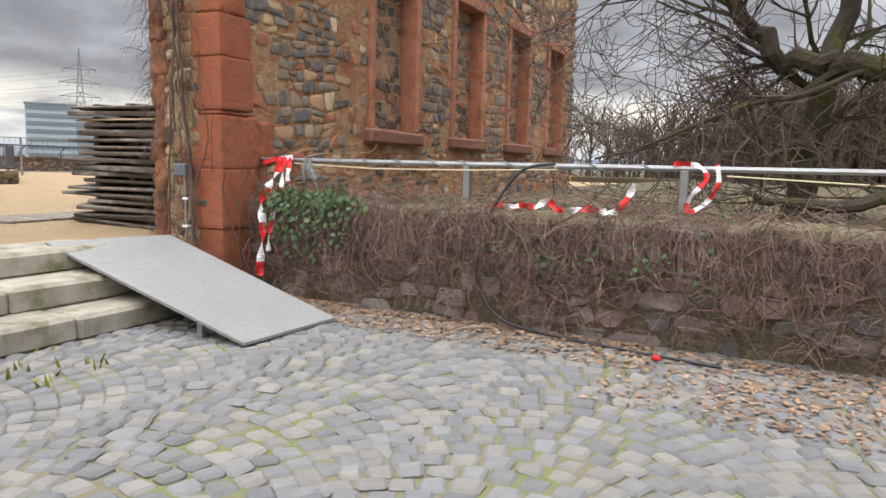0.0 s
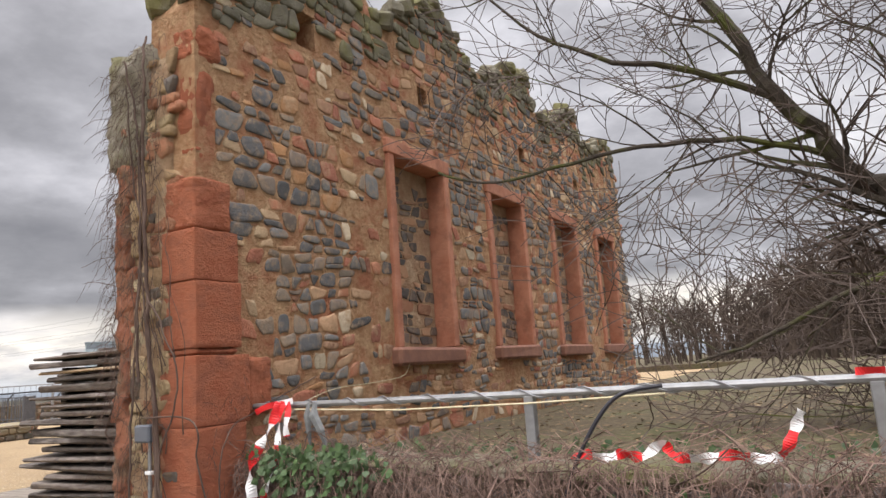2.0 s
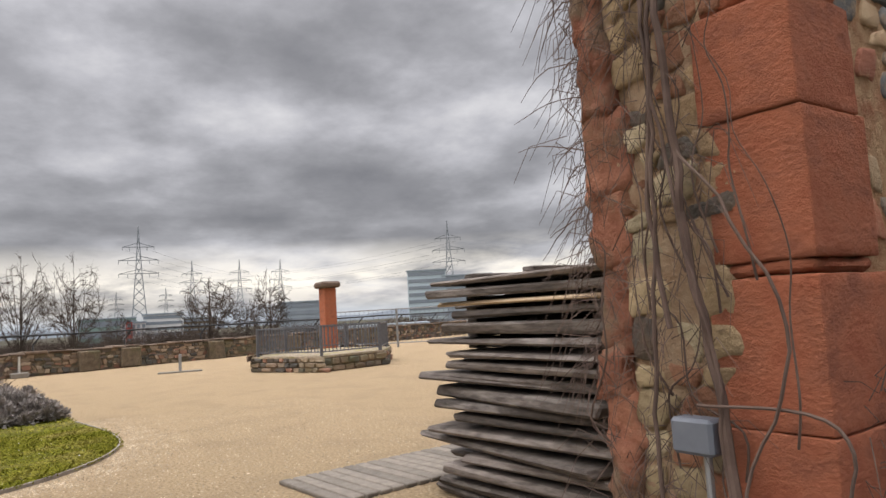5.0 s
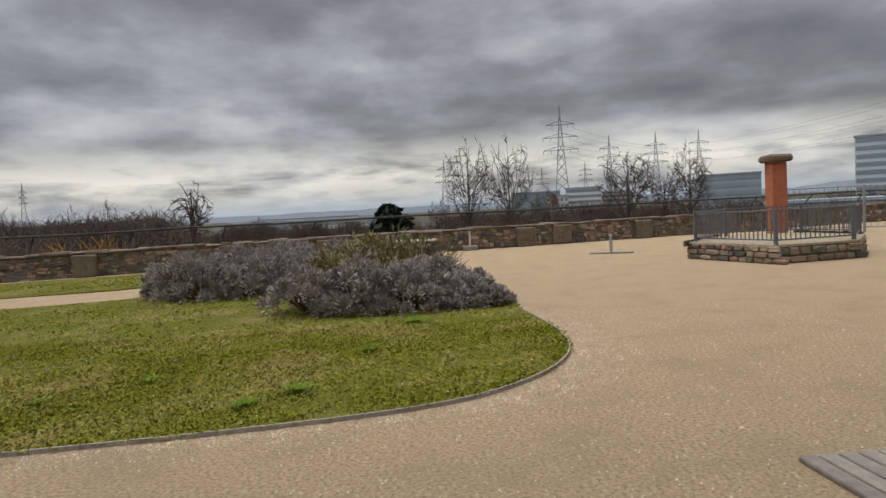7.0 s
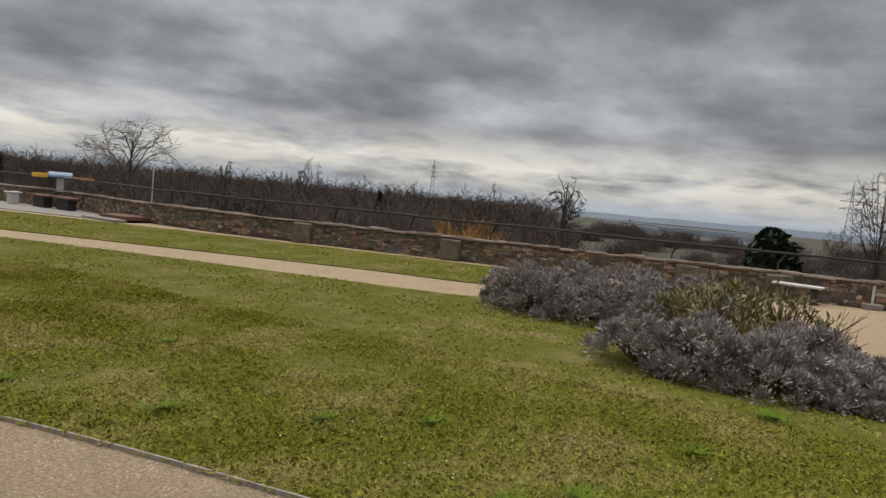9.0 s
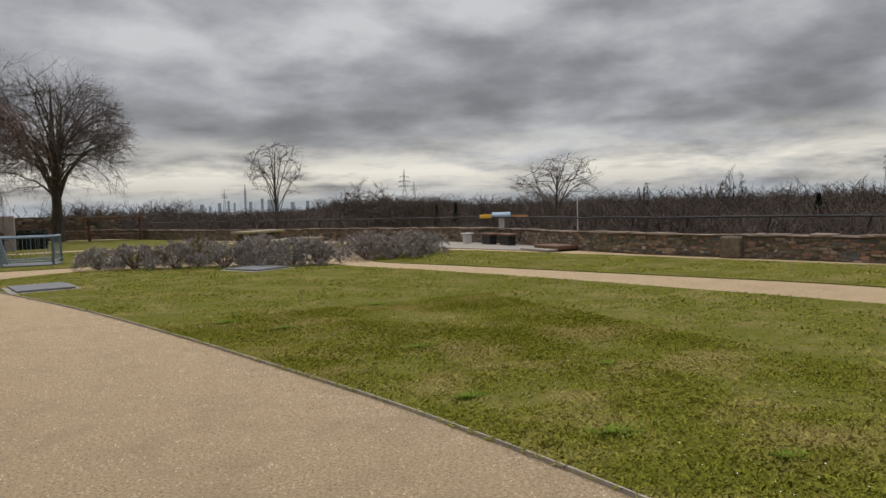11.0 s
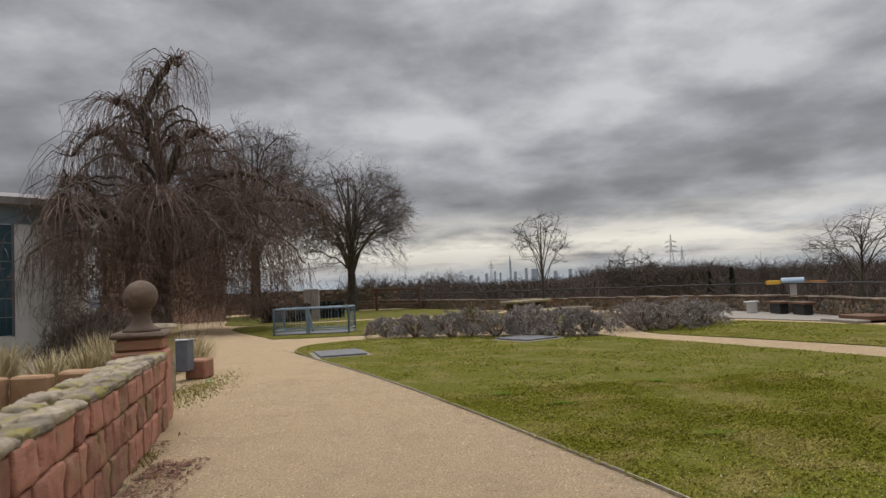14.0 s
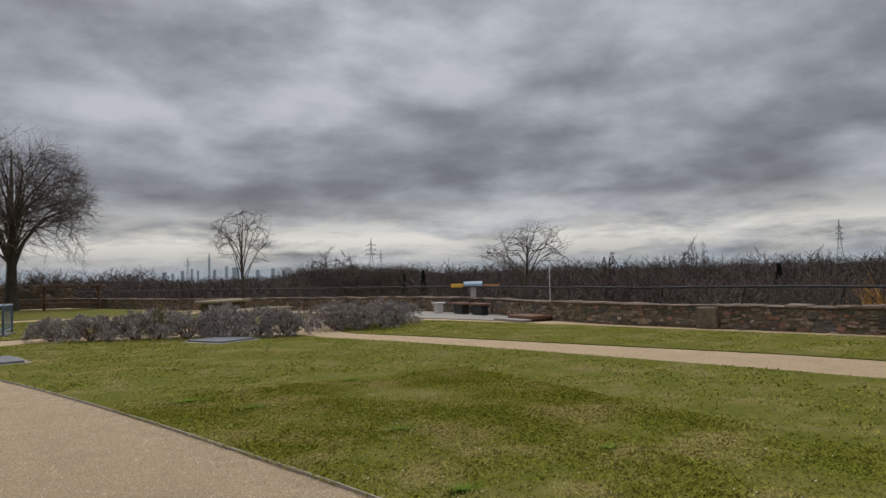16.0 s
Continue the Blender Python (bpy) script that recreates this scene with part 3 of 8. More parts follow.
def round_stone(b, poly, m, g, proud, shrink=0.92):
    """A field stone from an outline: corners worn round, face gently domed and uneven."""
    n0 = len(poly)
    mx, mz = sum(p[0] for p in poly) / n0, sum(p[1] for p in poly) / n0
    pts = [((mx + (x - mx) * shrink * g.uniform(0.86, 1.1)), (mz + (z - mz) * shrink * g.uniform(0.86, 1.1))) for x, z in poly]
    cut = g.uniform(0.16, 0.28)
    pts = [(p[0] + (q[0] - p[0]) * t, p[1] + (q[1] - p[1]) * t) for p, q in zip(pts, pts[1:] + pts[:1]) for t in (cut, 1 - cut)]
    n = len(pts)
    ta, tb = g.uniform(-0.05, 0.05), g.uniform(-0.05, 0.05)
    vs = []
    for k, h in ((1.0, -0.03), (0.97, 0.55), (0.86, 0.95), (0.5, 1.0)):
        for x, z in pts:
            u, w = (x - mx) * k, (z - mz) * k
            top = proud * h * g.uniform(0.85, 1.15) + (ta * u + tb * w if h > 0.4 else 0.0)
            vs.append(m @ Vector((mx + u, mz + w, top if h > 0 else -0.03)))
    fs = [(r * n + k, r * n + (k + 1) % n, (r + 1) * n + (k + 1) % n, (r + 1) * n + k) for r in range(3) for k in range(n)]
    fs.append(tuple(3 * n + k for k in range(n)))
    b.add(vs, fs)


# ---- the ground ----
PARAPET = [(-33.8, 40.0), (-26.65, 12.5), (-23.4, 0.0), (-20.4, -11.6), (-20.2, -15.0), (-20.9, -20.0), (-19.8, -26.0), (-11.0, -39.0), (-6.3, -51.6), (14.0, -55.0)]
YARD = -0.53
GARDEN = 0.27

b = Build()
b.add([(-4200, -4200, -7), (4200, -4200, -7), (4200, 4200, -7), (-4200, 4200, -7)], [(0, 1, 2, 3)])
structure("ground", b, FARGRASS, "flat brownish meadow land below the terrace", "ground")

b = Build()
b.prism([(x - 0.2, y) for x, y in PARAPET][:1] + [(x - 0.2, y - 0.1) for x, y in PARAPET[1:]]
        + [(14, -40), (3.5, -22), (-0.9, -10), (-2.05, -5.5), (-2.95, -0.6), (-3.6, 1.8), (-4.1, 2.2), (-4.1, 6.75), (-3.9, 6.75), (-3.9, 40)], -7.5, 0)
structure("terrace", b, GRAVEL, "pale gravel terrace with fine scattered grit", "gravel")
b = Build()
b.prism([(-4.3, -40), (60, -40), (60, 7.3), (-4.3, 7.3)], -7.6, YARD - 0.016)
structure("yard", b, JOINT, "sandy mossy bed of the cobbled yard", "pavement")
b = Build()
b.prism([(-3.95, 7.2), (90, 7.2), (90, 120), (-30, 120), (-30, 40.3), (-3.95, 40.3)], -7.7, GARDEN)
structure("garden", b, LEAFLITTER, "pale leaf-strewn garden ground behind the low wall", "ground")
b = Build()
b.prism([(-2.0, -22), (20, -22), (20, -3), (-2.0, -3)], -7.8, -0.25)
structure("planting_bed", b, EARTH, "dark earth bed beside the sandstone wall", "flower bed")

LAWN_A = [(-2.6, -15.5), (-3.1, -13.7), (-4.8, -9.2), (-6.0, -5.5), (-6.85, -2.5), (-7.3, -0.8), (-7.65, 0.9), (-7.85, 2.2), (-8.0, 3.2), (-8.25, 4.3), (-8.6, 4.95), (-9.2, 5.45), (-9.95, 5.72), (-10.9, 5.75), (-12.2, 5.6), (-15.0, 5.3), (-17.0, 3.2), (-17.25, -0.9), (-15.85, -0.7), (-15.0, -3.7), (-14.0, -7.5), (-12.9, -11.0), (-11.6, -14.5), (-11.1, -15.9), (-8.0, -17.6), (-5.1, -18.5), (-3.0, -17.6)]
LAWN_B = [(-18.0, -1.3), (-17.1, -4.1), (-15.7, -7.8), (-13.9, -12.5), (-12.8, -15.4), (-13.6, -17.6), (-16.5, -19.0), (-18.7, -13.8), (-20.2, -8.4), (-21.6, -3.0), (-20.5, -1.9)]
LAWN_C = [(-0.7, -22.0), (-1.6, -20.8), (-5.0, -20.6), (-8.0, -21.0), (-15.8, -23.8), (-12.5, -32.5), (-3.0, -32.0), (2.3, -31.0)]
LAWN_D = [(2.8, -33.0), (-3.0, -34.0), (-11.6, -34.6), (-10.0, -38.5), (-6.4, -48.5), (6.0, -49.0), (4.6, -40.0)]


def lawn(poly, name, label):
    line = smooth_line([Vector((x, y, 0)) for x, y in poly], 4, True)
    flat = [(p.x, p.y) for p in line]
    q = Build()
    q.prism(flat, -0.05, 0.02)
    return structure(name, q, LAWN, label, "lawn"), flat


lawn_a, FLAT_A = lawn(LAWN_A, "lawn", "mossy winter lawn with bare patches")
lawn_b, FLAT_B = lawn(LAWN_B, "lawn", "long green lawn strip along the parapet")
lawn_c, FLAT_C = lawn(LAWN_C, "lawn", "green lawn beside the steel barrier")
lawn_d, FLAT_D = lawn(LAWN_D, "lawn", "far green lawn under bare trees")

# steel edging along the gravel
edge_pts = smooth_line([Vector((x, y, 0)) for x, y in LAWN_A[:15]], 8)
b = Build()
for p, q in zip(edge_pts, edge_pts[1:]):
    d = (q - p).normalized()
    s = Vector((-d.y, d.x, 0)) * 0.007
    vs = [p - s, q - s, q + s, p + s]
    b.add([(v.x, v.y, z) for z in (-0.02, 0.03) for v in vs], [(4, 5, 6, 7), (0, 1, 5, 4), (2, 3, 7, 6)])
structure("lawn_edging", b, mat("edging_steel", (0.22, 0.19, 0.16), (0.32, 0.28, 0.23), 12, 0.9, 0.3, 50), "narrow grey steel edging strip round the lawn", "edging")


def tufts(name, poly, count, rng, h0, h1, wide, material, label, box=None, blades=4, z=0.015, clump=None):
    """Many small grass blades as one sheet of stuff."""
    q = Build()
    xs, ys = [p[0] for p in poly], [p[1] for p in poly]
    x0, x1, y0, y1 = box or (min(xs), max(xs), min(ys), max(ys))
    made = 0
    while made < count:
        x, y = rng.uniform(x0, x1), rng.uniform(y0, y1)
        if not inside((x, y), poly):
            continue
        made += 1
        k = noise.noise(Vector((x * 0.9, y * 0.9, 1.3)))
        if k < -0.34 and rng.random() < 0.5:
            continue
        hh = 1.0 + 0.5 * k
        for _ in range(blades):
            a, t = rng.uniform(0, 6.283), rng.uniform(0.5, 1.7)
            h = rng.uniform(h0, h1) * hh
            w = wide * rng.uniform(0.6, 1.3)
            px, py = x + rng.uniform(-0.03, 0.03), y + rng.uniform(-0.03, 0.03)
            ca, sa = math.cos(a), math.sin(a)
            q.add([(px - sa * w, py + ca * w, z), (px + sa * w, py - ca * w, z), (px + ca * h * t * 0.6 + sa * w * 0.5, py + sa * h * t * 0.6 - ca * w * 0.5, z + h * max(0.3, 0.75 - 0.2 * t)), (px + ca * h * t, py + sa * h * t, z + h * max(0.25, 1 - 0.4 * t))], [(0, 1, 2), (0, 2, 3)])
    ob = part(name, q, material)
    return tagged(ob, label, "grass", "", "stuff")


rng = random.Random(11)
tufts("grass", FLAT_A, 80000, rng, 0.016, 0.042, 0.0055, GRASS, "short mossy green grass of the lawn", (-11.5, -4.5, -6.5, 5.8), 3)
tufts("grass", FLAT_A, 36000, rng, 0.016, 0.04, 0.010, GRASS, "short mossy green grass of the lawn", None, 3)
tufts("grass", FLAT_B, 16000, rng, 0.016, 0.036, 0.013, GRASS, "short green grass of the lawn strip", None, 3)
tufts("grass", FLAT_C, 16000, rng, 0.016, 0.036, 0.013, GRASS, "short green grass beside the barrier", None, 3)
DARKGRASS = mat("lush_grass", (0.085, 0.14, 0.014), (0.14, 0.195, 0.024), 3, 0.9, 0, rnd=0.25, island=True, spec=0.05)


def clump_of_grass(x, y, r, seed):
    g = random.Random(seed)
    q = Build()
    for _ in range(int(520 * r / 0.3)):
        a, d = g.uniform(0, 6.283), r * abs(g.gauss(0, 0.55))
        px, py = x + d * math.cos(a), y + d * math.sin(a) * 0.55
        h, w, t = g.uniform(0.015, 0.04), 0.007, g.uniform(0.6, 1.6)
        ca, sa = math.cos(a + g.uniform(-1, 1)), math.sin(a + g.uniform(-1, 1))
        q.add([(px - sa * w, py + ca * w, 0.015), (px + sa * w, py - ca * w, 0.015), (px + ca * h * t, py + sa * h * t, 0.015 + h)], [(0, 1, 2)])
    tagged(part("grass_tuft", q, DARKGRASS), "lush dark green tuft of longer grass", "grass", "grass tufts", "stuff")


for i, (x, y, r) in enumerate([(-8.88, 3.5, 0.3), (-8.3, 0.7, 0.28), (-8.4, -2.7, 0.35), (-6.8, -5.9, 0.5), (-9.27, -6.26, 0.22), (-11.7, 4.3, 0.35), (-7.4, -4.9, 0.3), (-8.55, 3.2, 0.16), (-9.4, 2.2, 0.2), (-10.2, 3.9, 0.22), (-7.9, -0.6, 0.2), (-9.6, -0.9, 0.18), (-8.9, 1.6, 0.14)]):
    clump_of_grass(x, y, r, 100 + i)

# ---- the ruined wall ----
WX, WB, Y0, Y1 = -3.56, -4.42, 6.6, 17.9
TOP = [(6.6, 3.85), (6.72, 4.1), (7.0, 4.3), (7.35, 4.5), (7.9, 4.8), (8.4, 4.92), (8.9, 4.97), (9.05, 4.85), (9.38, 4.93), (9.5, 5.15), (9.9, 5.35), (10.4, 5.62), (10.7, 5.52), (10.95, 5.26), (11.34, 5.0), (11.8, 5.1), (12.5, 5.5), (13.3, 5.6), (13.48, 5.05), (14.4, 5.15), (14.9, 5.58), (15.6, 5.62), (15.75, 5.1), (16.6, 5.2), (17.0, 5.5), (17.75, 5.52), (17.9, 4.9)]


def top_at(y):
    for (a, za), (c, zc) in zip(TOP, TOP[1:]):
        if a <= y <= c:
            return za + (zc - za) * (y - a) / (c - a)
    return TOP[0][1] if y < Y0 else TOP[-1][1]


WINDOWS = [(9.20, 10.24), (11.51, 12.51), (13.80, 14.78), (16.04, 17.0)]
SILL, LINTEL = 1.18, 3.24
HOLES = [(7.9, 4.15, 0.26, 0.36), (9.94, 4.13, 0.2, 0.24), (12.8, 4.1, 0.2, 0.24), (15.2, 4.07, 0.2, 0.24)]
JAMB = 0.11
ruin = thing("ruined_wall", "roofless ruin wall of rubble and red sandstone with walled-up windows", "ruin")


def front(y0, y1, z0, ztop):
    ys = [y0] + [p[0] for p in TOP if y0 < p[0] < y1] + [y1]
    if ztop is None:
        return [(y0, z0), (y1, z0)] + [(y, top_at(y) - 0.05) for y in reversed(ys)]
    return [(y0, z0), (y1, z0), (y1, ztop), (y0, ztop)]


b = Build()
DEEP = WX - 0.25
b.prism(front(Y0 + 0.03, Y1 - 0.03, -0.8, None), -4.1, DEEP, 0)
b.prism(front(7.3, Y1 - 0.03, -0.8, None), WB + 0.03, -4.1, 0)
b.prism(front(Y0 + 0.03, 7.3, -0.8, 3.5), WB + 0.03, -4.1, 0)
# the front leaf, open at the windows and beam holes
gaps = [(a - 0.05, c + 0.05, SILL - 0.05, LINTEL + 0.05) for a, c in WINDOWS] + [(y - w / 2, y + w / 2, z - h / 2, z + h / 2) for y, z, w, h in HOLES]
cuts = sorted({Y0 + 0.03, Y1 - 0.03} | {v for q in gaps for v in q[:2]})
for a, c in zip(cuts, cuts[1:]):
    z = -0.8
    for q in sorted((q for q in gaps if q[0] < (a + c) / 2 < q[1]), key=lambda q: q[2]):
        b.prism(front(a, c, z, q[2]), DEEP, WX - 0.03, 0)
        z = q[3]
    b.prism(front(a, c, z, None), DEEP, WX - 0.03, 0)
part("wall_core", b, MORTAR, ruin, "crumbling tan mortar")

FACE = Matrix(((0, 0, 1, 0), (1, 0, 0, 0), (0, 1, 0, 0), (0, 0, 0, 1)))


def on_side(x, y, z, tilt=0.0):
    """Frame of a stone on a face that looks to +x."""
    return Matrix.Translation((x, y, z)) @ FACE @ Matrix.Rotation(tilt, 4, "Z")


def on_end(x, y, z, tilt=0.0):
    """Frame of a stone on a face that looks to -y."""
    return Matrix.Translation((x, y, z)) @ Matrix.Rotation(math.pi / 2, 4, "X") @ Matrix.Rotation(tilt, 4, "Z")


def in_window(y, z, w, h):
    for y0, y1 in WINDOWS:
        if y + w / 2 > y0 - JAMB and y - w / 2 < y1 + JAMB and z + h / 2 > SILL - 0.19 and z - h / 2 < LINTEL + 0.17:
            return True
    for y0, z0, wd, ht in HOLES:
        if abs(y - y0) < (w + wd) / 2 and abs(z - z0) < (h + ht) / 2:
            return True
    return False


rng = random.Random(5)
near, far_stones, tops = [], Build(), Build()


def keep_stone(y, z):
    return not in_window(y, z, 0.08, 0.06) and z < top_at(y) - 0.06 and not (y < Y0 + 0.4 and z < 2.6) and not (y < 7.2 and z < 1.2)


grey_stones = Build()
for (yc, zc), poly in coursed_cells(Y0 + 0.2, Y1 - 0.03, -0.5, 5.7, (0.085, 0.28), (0.06, 0.19), rng, keep_stone):
    m = on_side(WX - 0.03, yc, zc, rng.uniform(-0.12, 0.12))
    r = rng.random() + 0.75 * noise.noise(Vector((yc * 0.9, zc * 1.0, 4.4))) - (0.14 if yc > 10.2 else 0.0)
    grey = r < 0.46
    if zc > top_at(yc) - 0.35 - 0.5 * rng.random() and rng.random() < 0.75:
        round_stone(tops, poly, m, rng, rng.uniform(0.006, 0.04), 0.98)
    elif r < 0.80 and rng.random() < 0.93:
        if yc < 9.1 and 0.9 < zc < 3.6 and len(near) < 296:
            near.append((poly, m, grey))
        else:
            round_stone(grey_stones if grey else far_stones, poly, m, rng, rng.uniform(0.006, 0.018) if grey else rng.uniform(0.003, 0.013), rng.uniform(0.74, 0.97))
tagged(part("rubble_facing", far_stones, RUBBLE, ruin, "flush red and tan rubble stones", True), kind="stuff")
tagged(part("grey_stones", grey_stones, BASALT, ruin, "blue-grey rubble stones", True), kind="stuff")
tagged(part("lichened_stones", tops, LICHEN, ruin, "grey lichened stones of the wall top", True), kind="stuff")
# broken stones along the wall's crest
b = Build()
y = Y0 + 0.12
while y < Y1 - 0.1:
    for x in (WX - 0.14, WX - 0.45, WB + 0.15):
        if x < -4.1 and y < 7.6:
            continue
        w = rng.uniform(0.2, 0.36)
        b.soft_box(-w / 2, w / 2, -0.15, 0.15, -0.12, rng.uniform(0.02, 0.09), 0.035, pose(x + rng.uniform(-0.05, 0.05), y, (top_at(y) if x > -4.1 or y > 7.3 else 3.5) - 0.05, rng.uniform(-14, 14), rng.uniform(-14, 14), rng.uniform(0, 60)), 0.02, rng)
    y += rng.uniform(0.2, 0.3)
tagged(part("crest_stones", b, LICHEN, ruin, "rounded lichened stones of the broken crest"), kind="stuff")
# infill of the windows, back face and end faces
PALEMORTAR = mat("pale_infill_mortar", (0.40, 0.255, 0.15), (0.60, 0.44, 0.29), 9, 0.95, 1.0, 25, stain=(0.38, 0.20, 0.115), sscale=3.5, samount=0.6, bdist=0.06)
b, q = Build(), Build()
for y0, y1 in WINDOWS:
    q.box(DEEP - 0.01, DEEP + 0.012, y0 + 0.002, y1 - 0.002, SILL, LINTEL)
    for (yc, zc), poly in coursed_cells(y0 + 0.05, y1 - 0.1, SILL + 0.04, LINTEL - 0.16, (0.12, 0.3), (0.07, 0.15), rng, lambda y, z: rng.random() < 0.78):
        round_stone(b, poly, on_side(DEEP + 0.01, yc, zc), rng, rng.uniform(0.005, 0.022), 0.88)
part("infill_mortar", q, PALEMORTAR, ruin, "pale ochre mortar filling the windows")
tagged(part("window_infill", b, mat("infill_stone", (0.42, 0.42, 0.42), (0.6, 0.58, 0.56), 10, 0.9, 0.8, 40, rnd=0.3, island=True, palette=[(0.12, 0.105, 0.095), (0.16, 0.125, 0.10), (0.09, 0.085, 0.08), (0.30, 0.15, 0.09), (0.11, 0.10, 0.095), (0.38, 0.22, 0.13)], stain=(0.40, 0.26, 0.16), sscale=8, samount=0.5), ruin, "rough dark stones that wall up the windows"), kind="stuff")
ENDRED = mat("end_red_stone", (0.27, 0.10, 0.06), (0.43, 0.19, 0.115), 6, 0.95, 1.0, 24, rnd=0.2, stain=(0.24, 0.18, 0.12), sscale=4.5, samount=0.85, bdist=0.04)
ENDTONES = [(0.58, 0.45, 0.27), (0.48, 0.33, 0.19), (0.42, 0.19, 0.11), (0.62, 0.52, 0.34), (0.36, 0.17, 0.10), (0.17, 0.15, 0.13), (0.52, 0.38, 0.22), (0.45, 0.22, 0.13)]
ENDTAN = mat("end_tan_rubble", (0.40, 0.40, 0.40), (0.6, 0.58, 0.56), 12, 0.95, 1.0, 28, rnd=0.25, island=True, palette=ENDTONES, stain=(0.26, 0.17, 0.10), sscale=7, samount=0.6, bdist=0.05)
z = -0.1
while z < 2.7:
    hgt = rng.uniform(0.16, 0.36)
    q = Build()
    q.rock_box(WB + rng.uniform(-0.03, 0.035), -4.24 + rng.uniform(-0.06, 0.05), Y0 - 0.03 - rng.uniform(0, 0.05), Y0 + 0.5, z, z + hgt + 0.02, 0.03, 0.03, 8.0, z * 7)
    part("end_stone", q, ENDRED, ruin, "crumbling red stone of the wall's end", True)
    z += hgt - 0.015
q = Build()
q.rock_box(-4.29, -3.83, Y0 - 0.012, Y0 + 0.25, -0.3, 3.5, 0.03, 0.028, 7.0, 2.2, 40)
part("end_mortar", q, PALEMORTAR, ruin, "smeared ochre mortar of the wall's end", True)
q = Build()
for (xc, zc), poly in coursed_cells(-4.27, -3.84, -0.1, 3.5, (0.09, 0.2), (0.08, 0.2), rng, lambda x, z: rng.random() < 0.9):
    round_stone(q, poly, on_end(xc, Y0 - 0.004, zc, rng.uniform(-0.2, 0.2)), rng, rng.uniform(0.006, 0.035), rng.uniform(0.85, 1.0))
tagged(part("end_rubble", q, ENDTAN, ruin, "tan rubble and smeared mortar of the wall's end", True), kind="stuff")
q = Build()
q.rock_box(-4.57, -4.02, Y0 - 0.05, 7.55, 2.66, 3.69, 0.08, 0.05, 3.6, 3.3, 26)
part("end_mortar", q, mat("grey_end_mortar", (0.22, 0.195, 0.15), (0.38, 0.34, 0.265), 7, 0.95, 1.0, 25, stain=(0.17, 0.165, 0.06), sscale=2.5, samount=0.7, bdist=0.05), ruin, "grey lichened mortar mass at the wall's top", True)
b = Build()
z = 0.0
while z < 4.9:
    hgt = rng.uniform(0.2, 0.36)
    y = Y0 + 0.05
    while y < Y1 - 0.2:
        w = rng.uniform(0.2, 0.5)
        if z + hgt < (top_at(y + w / 2) if y > 7.4 else 3.4):
            m = Matrix.Translation((WB + 0.03, y + w / 2, z + hgt / 2)) @ Matrix.Rotation(math.pi, 4, "Z") @ FACE
            b.pillow(w, hgt * 0.92, rng.uniform(0.02, 0.07), m, rng)
        y += w + 0.02
    z += hgt
tagged(part("back_stones", b, RUBBLE, ruin), kind="stuff")

# dressed corner stones
QUOINS = [(-0.55, 0.1, 0.36, 0.5, 1), (0.1, 0.66, 0.33, 0.42, 0), (0.66, 1.155, 0.35, 0.47, 0), (1.155, 1.205, 0.31, 0.36, 1), (1.205, 1.69, 0.32, 0.40, 0), (1.69, 2.07, 0.33, 0.38, 0), (2.07, 2.46, 0.31, 0.33, 1), (2.46, 2.74, 0.22, 0.26, 2), (2.78, 3.34, 0.24, 0.22, 2), (3.4, 3.7, 0.3, 0.3, 2)]
for i, (z0, z1, dx, dy, worn) in enumerate(QUOINS):
    q = Build()
    back = (0.0, 0.008, 0.05)[worn]
    q.rock_box(WX - dx, WX + 0.022 - back + rng.uniform(0, 0.01), Y0 - 0.022 + back - rng.uniform(0, 0.01), Y0 + dy, z0 + 0.001, z1 - 0.003, (0.007, 0.02, 0.05)[worn], (0.004, 0.014, 0.035)[worn], (6.0, 6.0, 4.5)[worn], i * 3.7, 16)
    part("quoin", q, SANDSTONE, ruin, "dressed red sandstone corner block" if worn < 2 else "worn red sandstone corner block", True)
q = Build()
q.rock_box(WX - 0.3, WX + 0.012, Y0 + 0.475, Y0 + 0.72, 0.7, 1.13, 0.03, 0.02, 6.0, 9.1, 14)
part("quoin", q, SANDSTONE, ruin, "red sandstone block beside the corner", True)
# window frames
for y0, y1 in WINDOWS:
    win = new("window")
    win.parent = ruin
    q = Build()
    q.soft_box(DEEP + 0.005, WX + 0.02, y0 - JAMB, y0, SILL, LINTEL, 0.012)
    part("jamb", q, PALESANDSTONE, win, "smooth pink sandstone jamb")
    q = Build()
    q.soft_box(DEEP + 0.005, WX + 0.02, y1, y1 + JAMB, SILL, LINTEL, 0.012)
    part("jamb", q, PALESANDSTONE, win, "smooth pink sandstone jamb")
    q = Build()
    q.soft_box(DEEP + 0.005, WX + 0.028, y0 - JAMB - 0.02, y1 + JAMB + 0.02, LINTEL, LINTEL + 0.17, 0.014)
    part("lintel", q, PALESANDSTONE, win, "pink sandstone lintel")
    q = Build()
    q.soft_box(DEEP + 0.005, WX + 0.08, y0 - JAMB - 0.06, y1 + JAMB + 0.04, SILL - 0.18, SILL, 0.03, None, 0.012, rng)
    part("sill", q, mat("sill_stone", (0.20, 0.10, 0.075), (0.30, 0.15, 0.10), 7, 0.9, 0.7, 35), win, "dark weathered sandstone sill")
